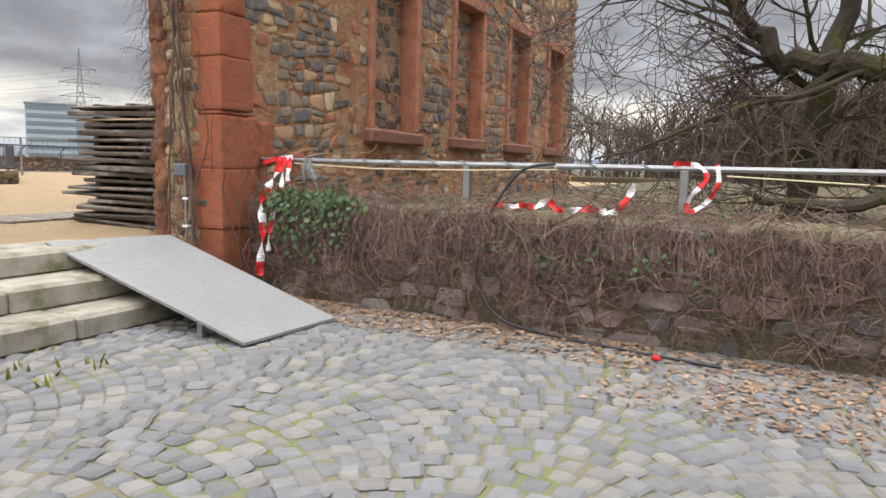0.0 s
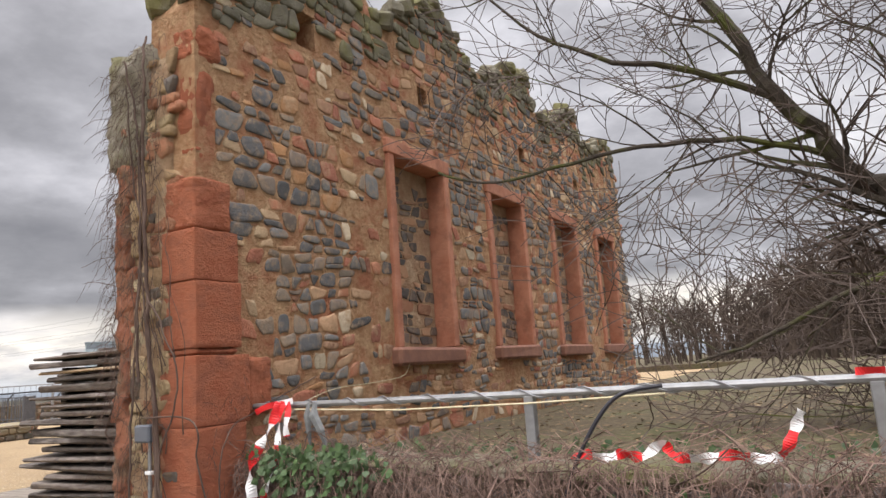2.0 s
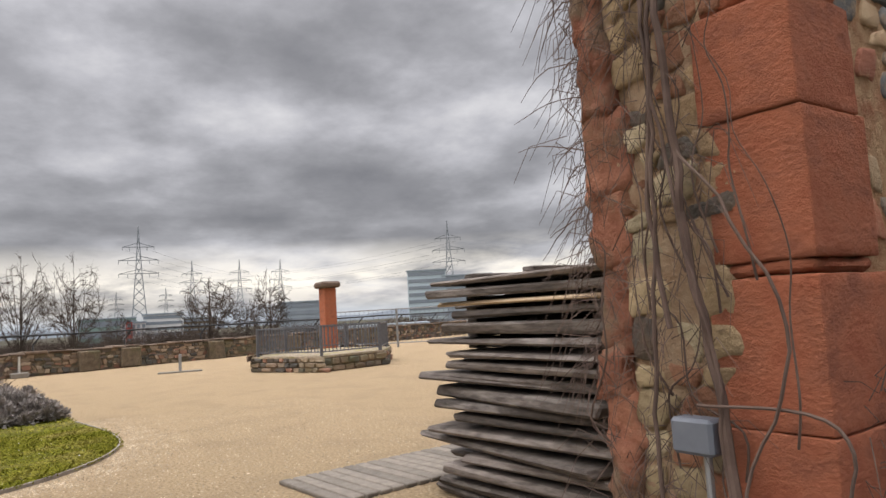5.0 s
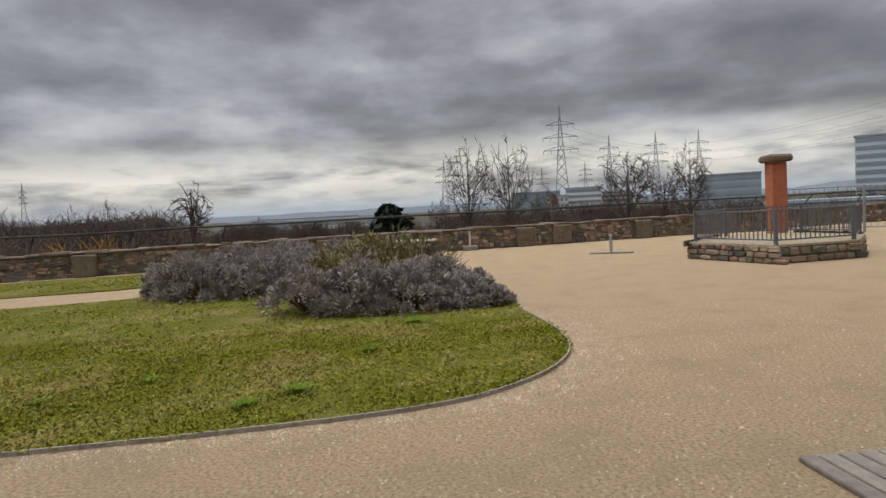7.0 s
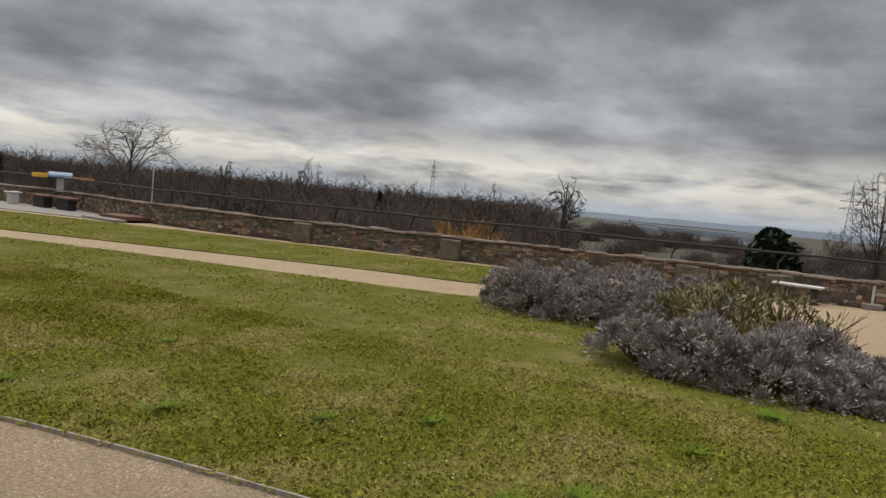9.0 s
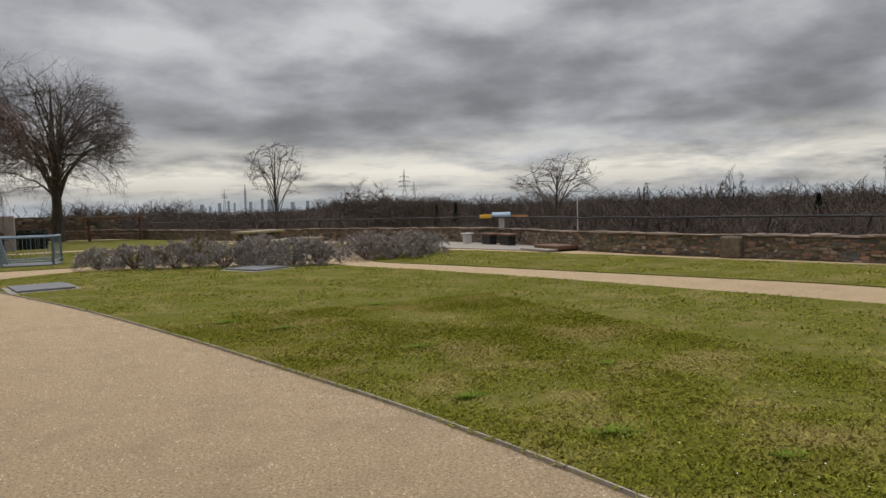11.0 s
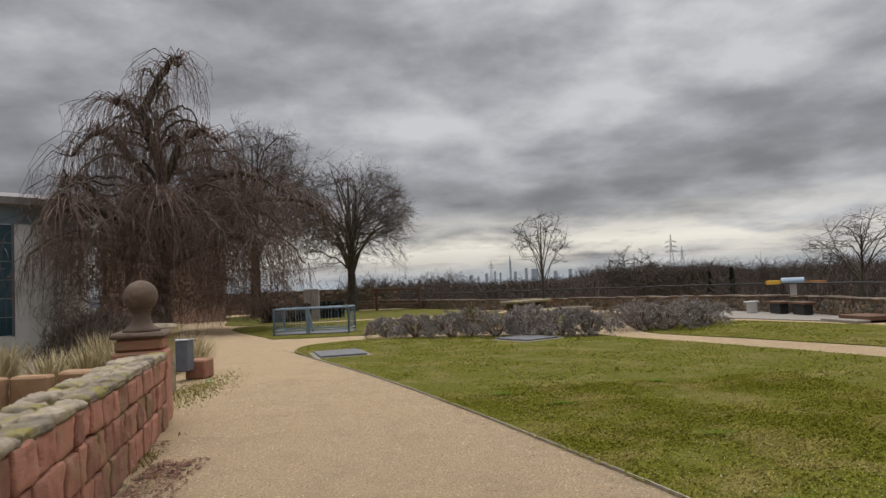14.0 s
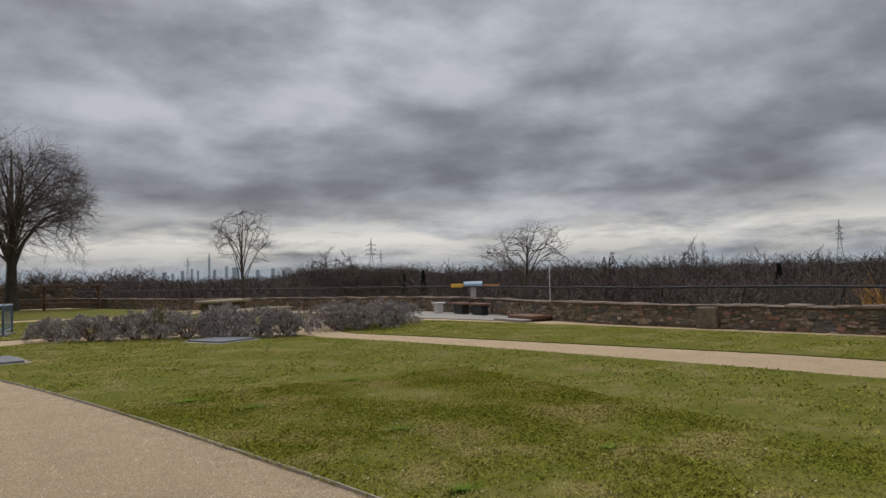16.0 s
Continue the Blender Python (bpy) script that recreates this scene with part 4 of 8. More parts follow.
# junction box with its conduit
jb = thing("junction_box", "small grey electrical box on a conduit by the corner", "junction box")
q = Build()
q.soft_box(-4.02, -3.86, 6.44, 6.53, 0.58, 0.70, 0.012)
part("case", q, BINGREY, jb)
q = Build()
q.tube([(-3.92, 6.5, 0.58), (-3.92, 6.5, -0.02)], 0.014, 8)
part("conduit", q, GALV, jb, "grey metal conduit")
for zz in (0.36, 0.1):
    q = Build()
    q.soft_box(-3.955, -3.885, 6.48, 6.53, zz, zz + 0.025, 0.004)
    part("clip", q, TAPEWHITE, jb, "white plastic clip")

# ---- steps and ramp ----
stairs = thing("stone_steps", "three worn pale stone steps with mossy risers", "steps")
for i, (x0, x1, z) in enumerate(((-4.6, -4.02, 0.0), (-4.3, -3.58, -0.18), (-4.0, -3.2, -0.36))):
    y = 2.2
    while y < 5.75:
        L = min(rng.uniform(1.0, 1.5), 5.78 - y)
        if 5.78 - y - L < 0.4:
            L = 5.78 - y
        q = Build()
        q.soft_box(x0, x1, y + 0.004, y + L - 0.004, z - 0.19, z + (0.006 if i == 0 else 0), 0.03, None, 0.006, rng)
        part("step_block", q, STEPSTONE, stairs)
        y += L
ramp = thing("wheelchair_ramp", "grey sheet-metal ramp laid over the steps", "ramp")
b = Build()
corners = [Vector((-4.3, 5.36, 0.035)), Vector((-2.11, 5.31, YARD + 0.03)), Vector((-2.05, 6.29, YARD + 0.03)), Vector((-4.0, 6.38, 0.035))]
b.add([c for c in corners] + [c - Vector((0, 0, 0.022)) for c in corners], [(0, 1, 2, 3), (7, 6, 5, 4), (0, 4, 5, 1), (1, 5, 6, 2), (2, 6, 7, 3), (3, 7, 4, 0)])
part("deck", b, RAMPMETAL, ramp)
for y in (5.4, 6.24):
    q = Build()
    q.tube([(-4.1, y, -0.045), (-2.2, y, YARD - 0.0)], 0.02, 4)
    part("rail_bar", q, GALV, ramp)
for y in (5.38, 6.22):
    q = Build()
    q.box(-2.6, -2.55, y - 0.02, y + 0.02, YARD - 0.03, -0.43)
    part("foot", q, GALV, ramp)

# ---- the low wall with its rail ----
LOWTOP = 0.38


def low_y(x):
    return 7.0 - 0.02 * (x + 3)


b = Build()
b.prism([(-3.62, 7.0), (9.0, 6.76), (9.0, 7.35), (-3.62, 7.4)], -0.7, LOWTOP - 0.04)
low_wall = thing("low_wall", "low rubble retaining wall matted with dry vines", "wall")
part("wall_core", b, PARAPETCORE, low_wall)
b = Build()
for (xc, zc), poly in coursed_cells(-3.6, 8.5, YARD - 0.05, LOWTOP - 0.06, (0.12, 0.34), (0.07, 0.17), rng, lambda x, z: rng.random() < 0.85):
    cell_stone(b, poly, on_end(xc, low_y(xc) + 0.01, zc), rng, rng.uniform(0.01, 0.055), 0.95)
tagged(part("rubble_facing", b, mat("low_wall_stone", (0.42, 0.42, 0.42), (0.6, 0.58, 0.56), 10, 0.95, 0.9, 40, rnd=0.3, island=True, palette=[(0.17, 0.14, 0.135), (0.21, 0.17, 0.16), (0.14, 0.135, 0.135), (0.22, 0.155, 0.14), (0.25, 0.225, 0.21)]), low_wall), kind="stuff")
b = Build()
x = -3.55
while x < 8.5:
    w = rng.uniform(0.25, 0.5)
    b.soft_box(x, x + w - 0.01, 6.97 - 0.02 * (x + 3), 7.38, LOWTOP - 0.09, LOWTOP + rng.uniform(-0.02, 0.02), 0.03, None, 0.015, rng)
    x += w
tagged(part("coping_stones", b, LICHEN, low_wall), kind="stuff")

railing = thing("pipe_railing", "grey steel pipe handrail wrapped with rope on square posts", "railing")
b = Build()
b.tube([(-3.72, 7.12, 0.76), (-1.3, 7.15, 0.76), (0.46, 7.13, 0.765), (3.0, 7.1, 0.775), (8.5, 7.0, 0.79)], 0.022, 8)
part("handrail", b, GALV, railing)
for x in (-1.3, 0.46, 2.3, 4.1, 5.9, 7.7):
    q = Build()
    q.soft_box(x - 0.03, x + 0.03, 7.11, 7.17, LOWTOP - 0.05, 0.75, 0.005)
    part("post", q, GALV, railing)
# the strip wound round the rail
for x0 in (-3.5, -3.1, -2.75, -2.45, -2.1, -1.75, -1.45, -1.05, -0.7, -0.35, 0.05):
    q = Build()
    q.tube([(x0 + k * 0.045, 7.135 + 0.027 * math.cos(k * 0.9), 0.763 + 0.027 * math.sin(k * 0.9)) for k in range(8)], 0.007, 4)
    part("winding", q, GALV, railing)
rope = thing("rope", "thin pale rope slung along the railing", "rope")
b = Build()
b.tube([(-3.1, 7.08, 0.73), (-2.2, 7.08, 0.70), (-1.3, 7.09, 0.71), (-0.5, 7.09, 0.735)], 0.006, 5)
part("cord", b, ROPE, rope)
b = Build()
b.tube([(0.75, 7.1, 0.72), (1.8, 7.08, 0.68), (3.5, 7.05, 0.64)], 0.006, 5)
part("cord", b, ROPE, rope)

wire = thing("wire", "thin pale wire strung from the rail to a window sill", "wire")
b = Build()
b.tube(smooth_line([Vector(p) for p in [(-3.1, 7.16, 0.77), (-3.4, 7.9, 0.84), (-3.5, 8.6, 0.86), (-3.52, 9.1, 0.9), (-3.5, 9.2, 1.02)]], 6), 0.004, 4)
part("cord", b, ROPE, wire)
cloth = thing("cloth_strip", "dark grey cloth strip hanging from the rail", "cloth")
GREYCLOTH = mat("grey_cloth", (0.12, 0.125, 0.125), (0.22, 0.225, 0.22), 20, 0.9, 0.3, 80)
for k, w, e in ((0, -2.98, 0.025), (1, -2.92, 0.035)):
    b = Build()
    b.tube([(w, 7.09, 0.77), (w + 0.01, 7.06, 0.68), (w + 0.03 + 0.05 * k, 7.05, 0.58), (w + 0.03 + 0.08 * k, 7.06, 0.48)], [e * 0.4, e, e * 0.8, e * 0.3], 5)
    part("strip", b, GREYCLOTH, cloth)
# ---- barrier tape ----


def tape(label, pts, width=0.075, stripe=0.16, seed=1, twist=1.2):
    """A ribbon with red and white fields; each field is a part."""
    g = random.Random(seed)
    line = smooth_line([Vector(p) for p in pts], 10)
    root = thing("barrier_tape", label, "barrier tape", "barrier tapes")
    red, acc, q, k = True, 0.0, Build(), 0
    fields = []
    for p, r in zip(line, line[1:]):
        d = (r - p)
        if d.length < 1e-6:
            continue
        a0, a1 = twist * math.sin(k * 0.37 + seed), twist * math.sin((k + 1) * 0.37 + seed)
        dn = d.normalized()
        s = dn.cross(Vector((0.25, -1, 0.15))).normalized()
        u = dn.cross(s)
        e0, e1 = (s * math.cos(a0) + u * math.sin(a0)) * width / 2, (s * math.cos(a1) + u * math.sin(a1)) * width / 2
        if not q.v:
            q.v += [tuple(p - e0), tuple(p + e0)]
        k0 = len(q.v)
        q.v += [tuple(r - e1), tuple(r + e1)]
        q.f.append((k0 - 2, k0 - 1, k0 + 1, k0))
        acc += d.length
        k += 1
        if acc > stripe:
            fields.append((q, red))
            q, red, acc = Build(), not red, 0.0
    fields.append((q, red))
    for q, red in fields:
        if q.v:
            part("red_field" if red else "white_field", q, TAPERED if red else TAPEWHITE, root)
    return root


tape("red and white barrier tape knotted round the rail end", [(-3.22, 7.06, 0.79), (-3.23, 6.98, 0.64), (-3.27, 6.88, 0.48), (-3.29, 6.82, 0.34), (-3.25, 6.8, 0.15), (-3.27, 6.8, -0.1), (-3.3, 6.8, -0.34)], 0.075, 0.17, 3, 0.9)
tape("red and white barrier tape tail hanging from the knot", [(-3.19, 7.06, 0.79), (-3.16, 6.97, 0.6), (-3.12, 6.9, 0.4), (-3.17, 6.84, 0.22), (-3.2, 6.82, 0.05), (-3.2, 6.82, -0.1)], 0.045, 0.15, 5, 0.9)
tape("short tape tail beside the knot", [(-3.16, 7.07, 0.78), (-3.12, 7.03, 0.72), (-3.12, 7.0, 0.62), (-3.11, 7.0, 0.55)], 0.045, 0.12, 7, 0.3)
tape("short tape end sticking out from the knot", [(-3.45, 7.04, 0.72), (-3.34, 7.05, 0.76), (-3.22, 7.06, 0.775), (-3.12, 7.08, 0.79)], 0.045, 0.2, 8, 0.2)
tape("red and white barrier tape lying slack on the wall top", [(-0.98, 6.93, 0.41), (-0.9, 6.9, 0.45), (-0.8, 6.88, 0.43), (-0.7, 6.88, 0.455), (-0.6, 6.88, 0.44), (-0.5, 6.9, 0.5), (-0.44, 6.9, 0.44), (-0.3, 6.9, 0.43), (-0.18, 6.88, 0.45), (-0.05, 6.9, 0.43), (0.04, 6.9, 0.45), (0.1, 6.93, 0.55), (0.14, 6.96, 0.64)], 0.055, 0.13, 2, 0.9)
tape("red and white tape loop round the rail post", [(0.38, 7.1, 0.8), (0.55, 7.08, 0.79), (0.62, 7.06, 0.7), (0.52, 7.05, 0.56), (0.5, 7.04, 0.45), (0.62, 7.05, 0.52), (0.7, 7.06, 0.66), (0.68, 7.08, 0.8)], 0.038, 0.12, 6, 0.8)

cable = thing("cable", "dark cable looping down the low wall onto the cobbles", "cable")
b = Build()
b.tube(smooth_line([Vector(p) for p in [(-0.5, 7.05, 0.78), (-0.75, 6.98, 0.72), (-0.95, 6.9, 0.42), (-1.05, 6.86, 0.1), (-1.02, 6.84, -0.25), (-0.8, 6.8, -0.46), (-0.4, 6.75, -0.515), (0.17, 6.62, -0.515), (0.62, 6.56, -0.518), (0.85, 6.53, -0.52)]], 8), 0.012, 7)
part("sheath", b, CABLE, cable)
# ---- the parapet round the terrace ----
parapet = thing("parapet_wall", "low weathered dry-stone parapet round the terrace", "wall")
b, core, cap = Build(), Build(), Build()
rng = random.Random(21)
rail_line = []
for (xa, ya), (xb, yb) in zip(PARAPET, PARAPET[1:]):
    a, c = Vector((xa, ya, 0)), Vector((xb, yb, 0))
    L = (c - a).length
    d = (c - a).normalized()
    nrm = Vector((d.y, -d.x, 0))
    if nrm.dot(Vector((-8, -12, 0)) - a) < 0:
        nrm = -nrm
    ang = math.atan2(d.y, d.x)
    rot = Matrix((( -nrm.cross(Vector((0, 0, 1))).x, 0, nrm.x, 0), (-nrm.cross(Vector((0, 0, 1))).y, 0, nrm.y, 0), (0, 1, 0, 0), (0, 0, 0, 1)))
    core.box(0, L, -0.22, 0.22, -0.3, 0.62, pose(xa, ya, 0, 0, 0, math.degrees(ang)))
    for (sc, zc), poly in coursed_cells(0.0, L, 0.0, 0.6, (0.09, 0.28), (0.05, 0.13), rng, lambda x, z: rng.random() < 0.88):
        p = a + d * sc + nrm * 0.22
        cell_stone(b, [(-u, v) for u, v in reversed(poly)] if rot[0][0] * d.x + rot[1][0] * d.y < 0 else poly, Matrix.Translation((p.x, p.y, zc)) @ rot, rng, rng.uniform(0.0, 0.05), 0.93)
    s = 0.0
    while s < L:
        w = rng.uniform(0.3, 0.7)
        cap.soft_box(s, s + w - 0.01, -0.27, 0.28, 0.6, 0.66 + rng.uniform(-0.02, 0.03), 0.02, pose(xa, ya, 0, 0, 0, math.degrees(ang)), 0.015, rng)
        s += w
part("wall_core", core, PARAPETCORE, parapet)
tagged(part("parapet_stones", b, PARAPETSTONE, parapet), kind="stuff")
tagged(part("coping_stones", cap, mat("parapet_cap", (0.10, 0.075, 0.055), (0.18, 0.13, 0.095), 6, 0.95, 0.8, 30, rnd=0.3, island=True), parapet, "dark weathered flat coping stones"), kind="stuff")
# low piers that divide it
for y in (-9.0, -4.6, 1.5, 3.6, 7.4, 8.6, 11.4, 14.5, 18.0):
    x = -23.4 - 0.26 * y if y > -11.6 else -20.3
    q = Build()
    q.soft_box(-0.1, 0.34, -0.3, 0.3, 0, 0.6, 0.03, pose(x + 0.06, y, 0, 0, 0, 14.5), 0.02, rng)
    part("pier", q, PARAPETCORE, parapet, "mossy stone pier")
handrail = thing("parapet_handrail", "dark steel handrail on leaning brackets above the parapet", "railing")
for (xa, ya), (xb, yb) in zip(PARAPET[:-1], PARAPET[1:-1]):
    q = Build()
    k = max(2, int(math.hypot(xb - xa, yb - ya) / 2.2))
    q.tube([(xa + (xb - xa) * i / k, ya + (yb - ya) * i / k, 1.13 + 0.015 * math.sin(i * 2.3)) for i in range(k + 1)], 0.028, 6)
    part("handrail", q, DARKSTEEL, handrail)
    d = Vector((xb - xa, yb - ya, 0)).normalized()
    o = Vector((-d.y, d.x, 0))
    if o.dot(Vector((-8 - xa, -12 - ya, 0))) > 0:
        o = -o
    for i in range(k):
        p = Vector((xa + (xb - xa) * (i + 0.5) / k, ya + (yb - ya) * (i + 0.5) / k, 0))
        q = Build()
        q.tube([p + o * 0.12 + d * 0.16 + Vector((0, 0, 0.6)), p + o * 0.2 + d * 0.14 + Vector((0, 0, 0.85)), p + o * 0.1 + d * 0.04 + Vector((0, 0, 1.02)), p + Vector((0, 0, 1.13))], 0.024, 5)
        part("bracket", q, DARKSTEEL, handrail)

# ---- the sandstone wall with the ball finial ----
sand_wall = thing("sandstone_wall", "chest-high wall of red sandstone blocks with mossy coping", "wall")
rng = random.Random(31)
A, C = Vector((-3.32, 1.45, 0)), Vector((-2.26, -5.2, 0))
L = (C - A).length
ang = math.degrees(math.atan2(C.y - A.y, C.x - A.x))
BASE = pose(A.x, A.y, 0, 0, 0, ang)
b = Build()
b.box(0, L, 0.03, 0.36, -0.7, 0.88, BASE)
part("wall_core", b, MORTAR, sand_wall)
z, row = -0.02, 0
while z < 0.86:
    hgt = (0.33, 0.30, 0.26)[row % 3]
    s = -rng.uniform(0, 0.1)
    while s < L - 0.05:
        w = min(rng.uniform(0.2, 0.42), L - s)
        q = Build()
        q.rock_box(s + 0.006, s + w - 0.006, -0.03 - rng.uniform(0, 0.03), 0.2, z + 0.006 + rng.uniform(-0.012, 0.012), z + hgt - 0.008 + rng.uniform(-0.012, 0.012), 0.022, 0.018, 7.0, s * 3.1 + z, 9)
        q.v = [tuple(BASE @ Vector(p)) for p in q.v]
        part("block", q, BLOCKS, sand_wall, "", True)
        s += w
    z += hgt
    row += 1
for side in (0, 1):
    s = 0.0
    while s < L - 0.02:
        w = min(rng.uniform(0.28, 0.6), L - s)
        q = Build()
        y0, y1 = ((-0.05, 0.17) if side == 0 else (0.175, 0.40))
        q.rock_box(s + 0.004, s + w - 0.004, y0, y1, 0.85, 0.945 + rng.uniform(-0.03, 0.02), 0.026, 0.024, 8.0, s * 2.3 + y0, 9)
        q.v = [tuple(BASE @ Vector(p)) for p in q.v]
        part("coping_stone", q, COPING, sand_wall, "", True)
        s += w
# pier and ball
P = pose(C.x + 0.37, C.y - 0.31, -0.04, 0, 0, ang + 90)
pier = thing("ball_pier", "sandstone pier crowned by a weathered stone ball", "pier")
q = Build()
q.soft_box(-0.33, 0.33, -0.33, 0.33, -0.7, 1.0, 0.03, P, 0.01, rng)
part("shaft", q, BLOCKS, pier)
q = Build()
q.soft_box(-0.29, 0.29, -0.29, 0.29, 1.0, 1.17, 0.03, P, 0.008, rng)
part("plinth", q, BLOCKS, pier, "red sandstone plinth")
q = Build()
q.soft_box(-0.33, 0.33, -0.33, 0.33, 1.17, 1.25, 0.03, P, 0.01, rng)
part("cap", q, BALLSTONE, pier)
q = Build()
q.lathe([(0.24, 1.25), (0.235, 1.28), (0.17, 1.32), (0.125, 1.38), (0.11, 1.46), (0.115, 1.52), (0.14, 1.535), (0.14, 1.55)], 24, P)
part("neck", q, BALLSTONE, pier, smooth=True)
q = Build()
q.lathe([(0.01, 1.51)] + [(0.215 * math.sin(math.pi * k / 14), 1.72 - 0.215 * math.cos(math.pi * k / 14)) for k in range(1, 14)] + [(0.01, 1.935)], 28, P)
part("ball", q, BALLSTONE, pier, "round weathered stone ball", smooth=True)
# second pier behind
pier2 = thing("stone_pier", "old grey stone gate pier with moulded cap", "pier")
q = Build()
q.soft_box(-0.25, 0.25, -0.25, 0.25, -0.7, 0.98, 0.03, pose(-1.15, -8.4, 0), 0.01, rng)
part("shaft", q, COPING, pier2)
q = Build()
q.soft_box(-0.31, 0.31, -0.31, 0.31, 0.98, 1.2, 0.06, pose(-1.15, -8.4, 0), 0.01, rng)
part("cap", q, COPING, pier2)
# the litter bin
bin_ = thing("litter_bin", "dark grey steel litter bin on a post beside the path", "litter bin", at=(-1.12, -9.9, 0), turn=-8)
q = Build()
q.soft_box(-0.2, 0.18, -0.16, 0.16, 0.2, 0.79, 0.02)
part("body", q, BINGREY, bin_)
q = Build()
q.soft_box(-0.21, 0.19, -0.17, 0.17, 0.79, 0.82, 0.008)
part("rim", q, GALV, bin_, "pale metal rim")
q = Build()
q.soft_box(0.2, 0.26, -0.04, 0.04, -0.02, 0.85, 0.008)
part("post", q, BINGREY, bin_)
q = Build()
q.soft_box(-0.3, 0.1, -0.7, -0.2, 0.0, 0.38, 0.03)
blk = tagged(part("stone_block", q, BLOCKS), "red sandstone block on the ground behind the bin", "stone block")
blk.matrix_basis = pose(-1.2, -9.9, 0, 0, 0, -8)
q = Build()
for i in range(3):
    q.add([(-0.05 + 0.03 * i, 0.02 * i, 0.0), (0.02 + 0.04 * i, -0.03, 0.012), (0.05, 0.04, 0.04 - 0.01 * i), (-0.02, 0.06, 0.006)], [(0, 1, 2, 3)])
ob = tagged(part("wrapper", q, mat("green_plastic", (0.2, 0.62, 0.16), (0.3, 0.7, 0.2), 8, 0.4, 0)), "crumpled bright green wrapper on the gravel", "litter")
ob.matrix_basis = pose(-1.75, -9.6, 0.004)

# ---- things on the terrace ----
pallets = thing("board_stack", "tall stack of weathered grey boards beside the ruin", "timber stack", at=(-5.35, 7.55, 0), turn=0)
rng = random.Random(41)
z, lay = 0.0, 0
while z < 1.32:
    th = rng.uniform(0.036, 0.052)
    n = 4
    y = -0.72
    for k in range(n):
        wd = rng.uniform(0.3, 0.4)
        dx = rng.choice((-0.2, -0.06, 0.02, 0.1, 0.2)) + rng.uniform(-0.07, 0.07)
        q = Build()
        q.soft_box(-0.72 + dx, 0.72 + dx * 0.3, y, y + wd - 0.02, z + 0.001, z + th, 0.016, pose(0, 0, 0, rng.uniform(-0.8, 0.8), rng.uniform(-0.7, 0.7), rng.uniform(-5, 5)), 0.014, rng)
        part("board", q, PALLETWOOD if not (1.1 < z < 1.17 and k == 0) else FRESHWOOD, pallets)
        y += wd
    for x in (-0.55, 0.0, 0.5):
        q = Build()
        q.soft_box(x - 0.05, x + 0.05, -0.5, 0.55, z + th, z + th + 0.029, 0.006, None, 0.003, rng)
        part("batten", q, PALLETWOOD, pallets)
    z += th + 0.03
deck = thing("wooden_mat", "flat grey ribbed timber mat on the gravel", "timber mat", at=(-6.75, 7.1, 0), turn=4)
for k in range(16):
    q = Build()
    q.soft_box(-0.4, 0.4, -0.85 + k * 0.1, -0.765 + k * 0.1, 0.0, 0.028, 0.006)
    part("slat", q, DECK, deck)

# platform with its steel fence
plat = thing("stone_platform", "low many-sided rubble stone platform", "platform")
ring = [(-17.95, 9.85), (-15.9, 10.6), (-16.2, 12.3), (-17.6, 13.3), (-19.2, 12.9), (-19.5, 11.2)]
q = Build()
q.prism(ring, -0.02, 0.3)
part("body", q, PARAPETCORE, plat)
q = Build()
for i in range(len(ring)):
    a, c = Vector((*ring[i], 0)), Vector((*ring[(i + 1) % len(ring)], 0))
    d = (c - a).normalized()
    nrm = Vector((d.y, -d.x, 0))
    rot = Matrix(((d.x, 0, nrm.x, 0), (d.y, 0, nrm.y, 0), (0, 1, 0, 0), (0, 0, 0, 1)))
    z = 0.0
    while z < 0.27:
        hgt, s = rng.uniform(0.1, 0.17), 0.0
        while s < (c - a).length:
            w = rng.uniform(0.12, 0.34)
            p = a + d * (s + w / 2)
            q.pillow(w, hgt * 0.9, rng.uniform(0.02, 0.06), Matrix.Translation((p.x, p.y, z + hgt / 2)) @ rot, rng)
            s += w + 0.015
        z += hgt
tagged(part("rubble_facing", q, PARAPETSTONE, plat), kind="stuff")
q = Build()
q.prism([(x + (x + 17.3) * 0.02, y + (y - 11.7) * 0.02) for x, y in ring], 0.3, 0.34)
part("slab", q, COPING, plat, "flat mossy edge slab")
fence = thing("bar_fence", "grey steel bar fence standing round the platform", "fence")
fr = [(-17.3 + (x + 17.3) * 0.93, 11.7 + (y - 11.7) * 0.93) for x, y in ring]
for i in range(len(fr)):
    (xa, ya), (xb, yb) = fr[i], fr[(i + 1) % len(fr)]
    q = Build()
    q.soft_box(xa - 0.03, xa + 0.03, ya - 0.03, ya + 0.03, 0.34, 0.98, 0.004)
    part("post", q, FENCESTEEL, fence)
    for zz in (0.95, 0.42):
        q = Build()
        q.tube([(xa, ya, zz), (xb, yb, zz)], 0.018, 4)
        part("rail", q, FENCESTEEL, fence)
    q = Build()
    k = int(math.hypot(xb - xa, yb - ya) / 0.1)
    for j in range(1, k):
        x, y = xa + (xb - xa) * j / k, ya + (yb - ya) * j / k
        q.tube([(x, y, 0.42), (x, y, 0.95)], 0.011, 4, False)
    tagged(part("bar_infill", q, FENCESTEEL, fence), kind="stuff")
